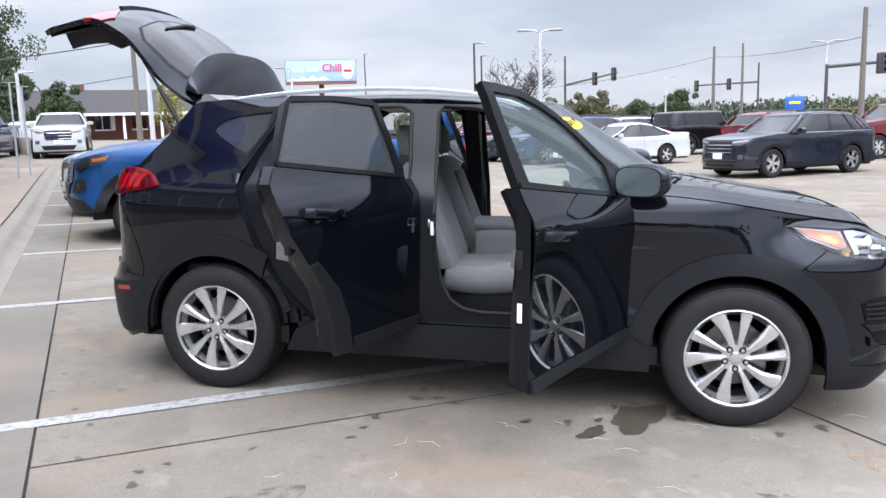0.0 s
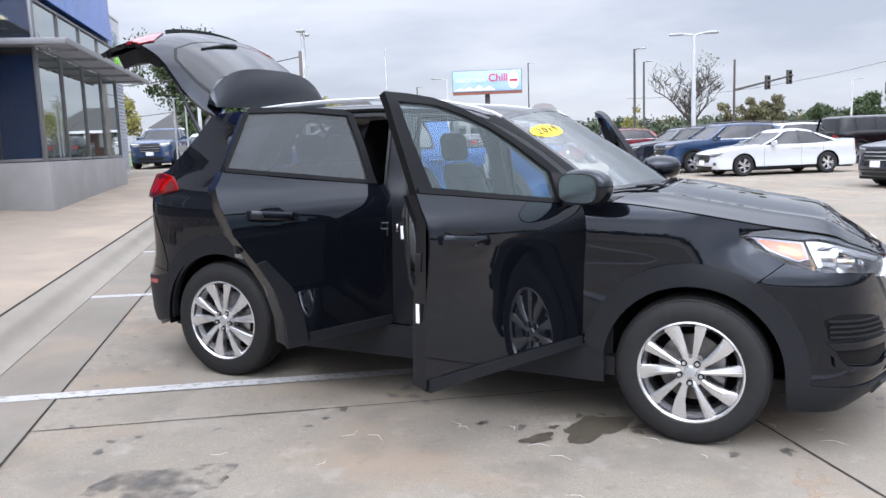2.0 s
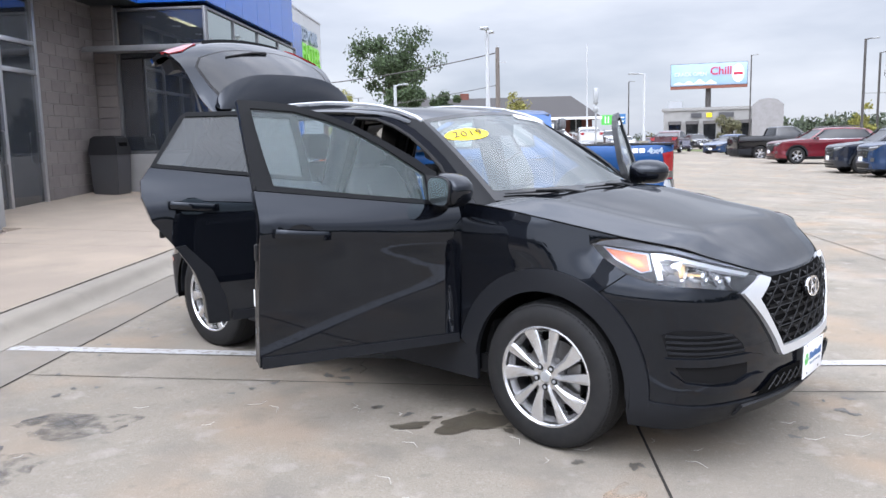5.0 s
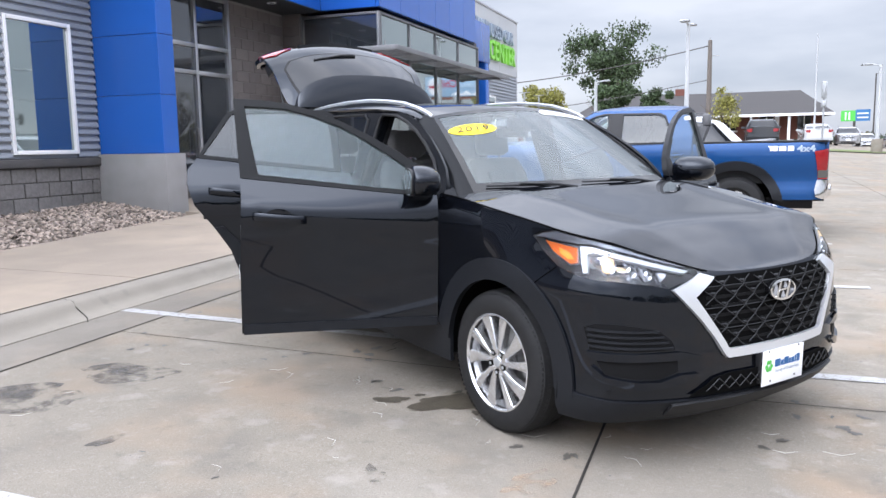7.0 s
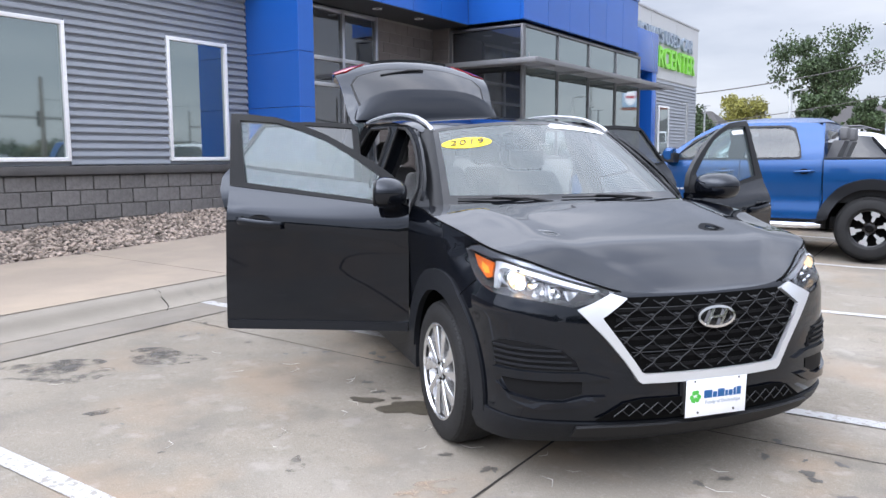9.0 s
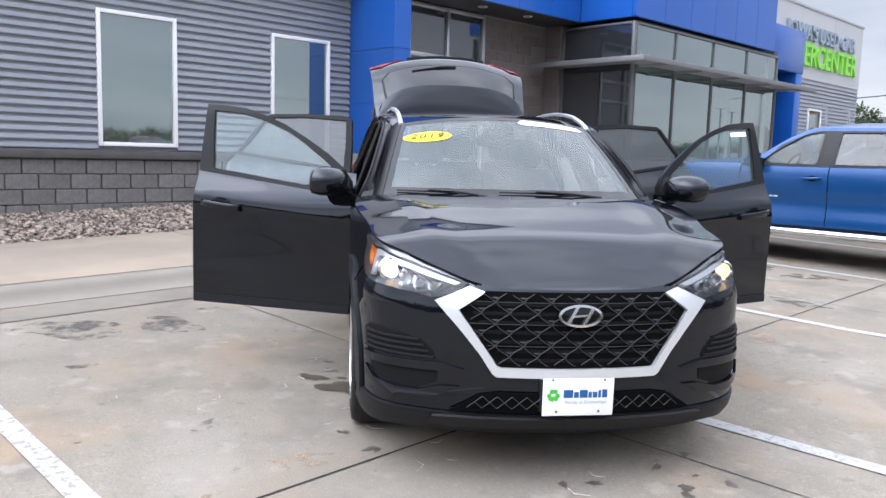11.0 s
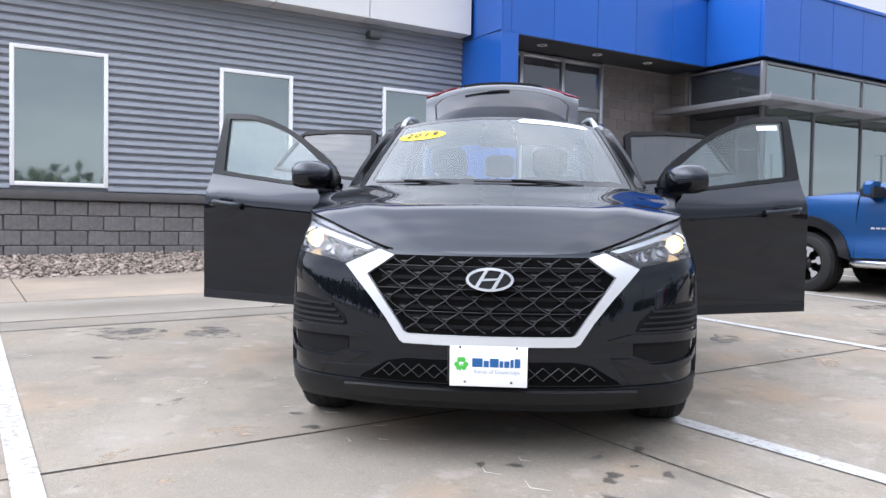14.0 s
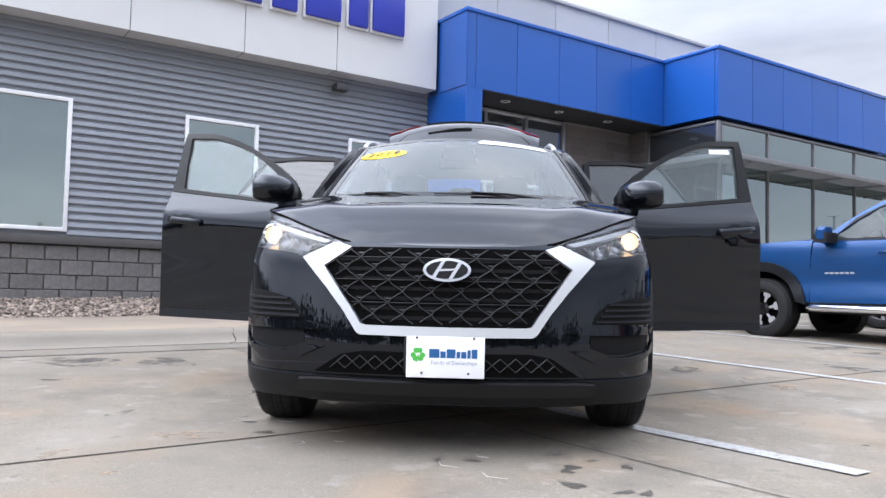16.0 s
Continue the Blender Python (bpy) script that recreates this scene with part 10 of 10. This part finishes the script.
    ob.parent = t
    return t


tree("tree", "tall leafy green tree with an open crown", -9.0, 93.5, 1.4, 13.6, 0.78, LEAF, 21, leaves=11500, size=0.19, clear=0.10, lobes=60)
tree("tree", "yellowing autumn tree on the lawn", -14.4, 80.0, 1.3, 7.2, 0.85, LEAFYELLOW, 22, leaves=6480, size=0.15, lobes=26, clear=0.2)
tree("tree", "dark green leafy tree on the lawn", -1.5, 63.8, 1.2, 4.4, 0.95, LEAF, 23, leaves=6500, size=0.12, lobes=30, clear=0.1)
tree("tree", "dark green leafy tree beside the house", -10.5, 52.0, 1.0, 4.2, 0.9, LEAF, 24, leaves=4680, size=0.095, lobes=24, clear=0.1)
tree("tree", "broad dark green tree in front of the brick house", -5.1, 61.8, 1.2, 4.7, 1.5, LEAF, 34, leaves=14000, size=0.13, lobes=60, clear=0.10)
tree("tree", "small yellowing street tree", 3.5, 39.2, 0.95, 3.8, 0.62, LEAFYELLOW, 25, leaves=1500, size=0.06, clear=0.28)
tree("tree", "bare-branched autumn tree with few leaves", 35.0, 60.6, 0.5, 7.4, 1.0, LEAFDULL, 26, leaves=420, size=0.09, clear=0.4, bare=True, trunk_r=0.26)
tree("tree", "rounded olive green tree by the road", 45.4, 65.8, 0.4, 4.4, 1.1, LEAFDULL, 27, leaves=15000, size=0.12, clear=0.03, lobes=80)
tree("tree", "rounded green tree by the crossing", 71.2, 83.8, 0.4, 5.2, 1.2, LEAF, 28, leaves=15000, size=0.15, clear=0.03, lobes=70)
tree("tree", "round green tree by the crossing", 60.0, 78.0, 0.4, 3.9, 1.3, LEAF, 29, leaves=12000, size=0.14, clear=0.03, lobes=70)
tree("tree", "leafy street tree near the restaurant", 33.5, 108.0, 0.4, 5.6, 0.8, LEAFDULL, 30, leaves=1500, size=0.18, clear=0.2)
tree("tree", "slim green young street tree", 43.0, 92.0, 0.4, 4.0, 0.5, LEAF, 31, leaves=900, size=0.14, clear=0.2)
tree("tree", "yellow-green young street tree", 29.8, 61.0, 0.4, 3.4, 0.6, LEAFYELLOW, 32, leaves=900, size=0.12, clear=0.2)
tree("tree", "dull green tree behind the parked cars", 60.0, 95.0, 0.3, 5.0, 1.0, LEAFDULL, 33, leaves=1800, size=0.22, clear=0.05)
# far woods on the horizon, plus an unseen ring added for reflections: one stuff object
r_ = random.Random(77)
vs, fs = [], []
for k in range(640):
    a = radians(r_.uniform(-40, 75) if k < 440 else r_.uniform(20, 75))
    d = r_.uniform(170, 330)
    cx, cy = d * math.sin(a), d * math.cos(a)
    big = r_.uniform(2.2, 4.6) * (d / 220) * (0.7 if a < 0.3 else 1.45)
    for j in range(190 if a > 0.3 else 110):
        dv = Vector((r_.gauss(0, 1), r_.gauss(0, 1), r_.gauss(0, 0.7)))
        p = Vector((cx, cy, 0.3 + big * 0.40)) + Vector((dv.x, dv.y, abs(dv.z) * 1.3 - 0.4)).normalized() * big * 0.62 * r_.random() ** 0.45
        e = Euler((r_.uniform(0, 6.3), r_.uniform(0, 6.3), r_.uniform(0, 6.3))).to_matrix()
        s1 = r_.uniform(0.18, 0.42) * (1.0 if a < 0.3 else 1.7)
        o = len(vs)
        for q, w_ in ((-s1, 0), (0, -s1 * 0.6), (s1, 0), (0, s1 * 0.6)):
            vs.append(tuple(p + e @ Vector((q, w_, 0))))
        fs.append((o, o + 1, o + 2, o + 3))
# unseen trees behind the camera, added to darken low reflections in the paint
for k in range(230):
    a = radians(r_.uniform(78, 285))
    d = r_.uniform(75, 130)
    cx, cy = d * math.sin(a), d * math.cos(a)
    big = r_.uniform(5.0, 9.0)
    for j in range(90):
        dv = Vector((r_.gauss(0, 1), r_.gauss(0, 1), r_.gauss(0, 0.7)))
        p = Vector((cx, cy, big * 0.40)) + Vector((dv.x, dv.y, abs(dv.z) * 1.3 - 0.4)).normalized() * big * 0.62 * r_.random() ** 0.45
        e = Euler((r_.uniform(0, 6.3), r_.uniform(0, 6.3), r_.uniform(0, 6.3))).to_matrix()
        s1 = r_.uniform(0.5, 1.1)
        o = len(vs)
        for q, w_ in ((-s1, 0), (0, -s1 * 0.6), (s1, 0), (0, s1 * 0.6)):
            vs.append(tuple(p + e @ Vector((q, w_, 0))))
        fs.append((o, o + 1, o + 2, o + 3))
me = bpy.data.meshes.new("far_woods")
me.from_pydata(vs, [], fs)
me.materials.append(LEAFDULL)
me.materials.append(LEAFFAR)
me.polygons.foreach_set("material_index", [1 if (i // 700) % 5 else 0 for i in range(len(fs))])
tagged(new("far_woods", me), "distant belt of autumn trees on the horizon, with an added unseen ring for reflections", "woods", kind="stuff")
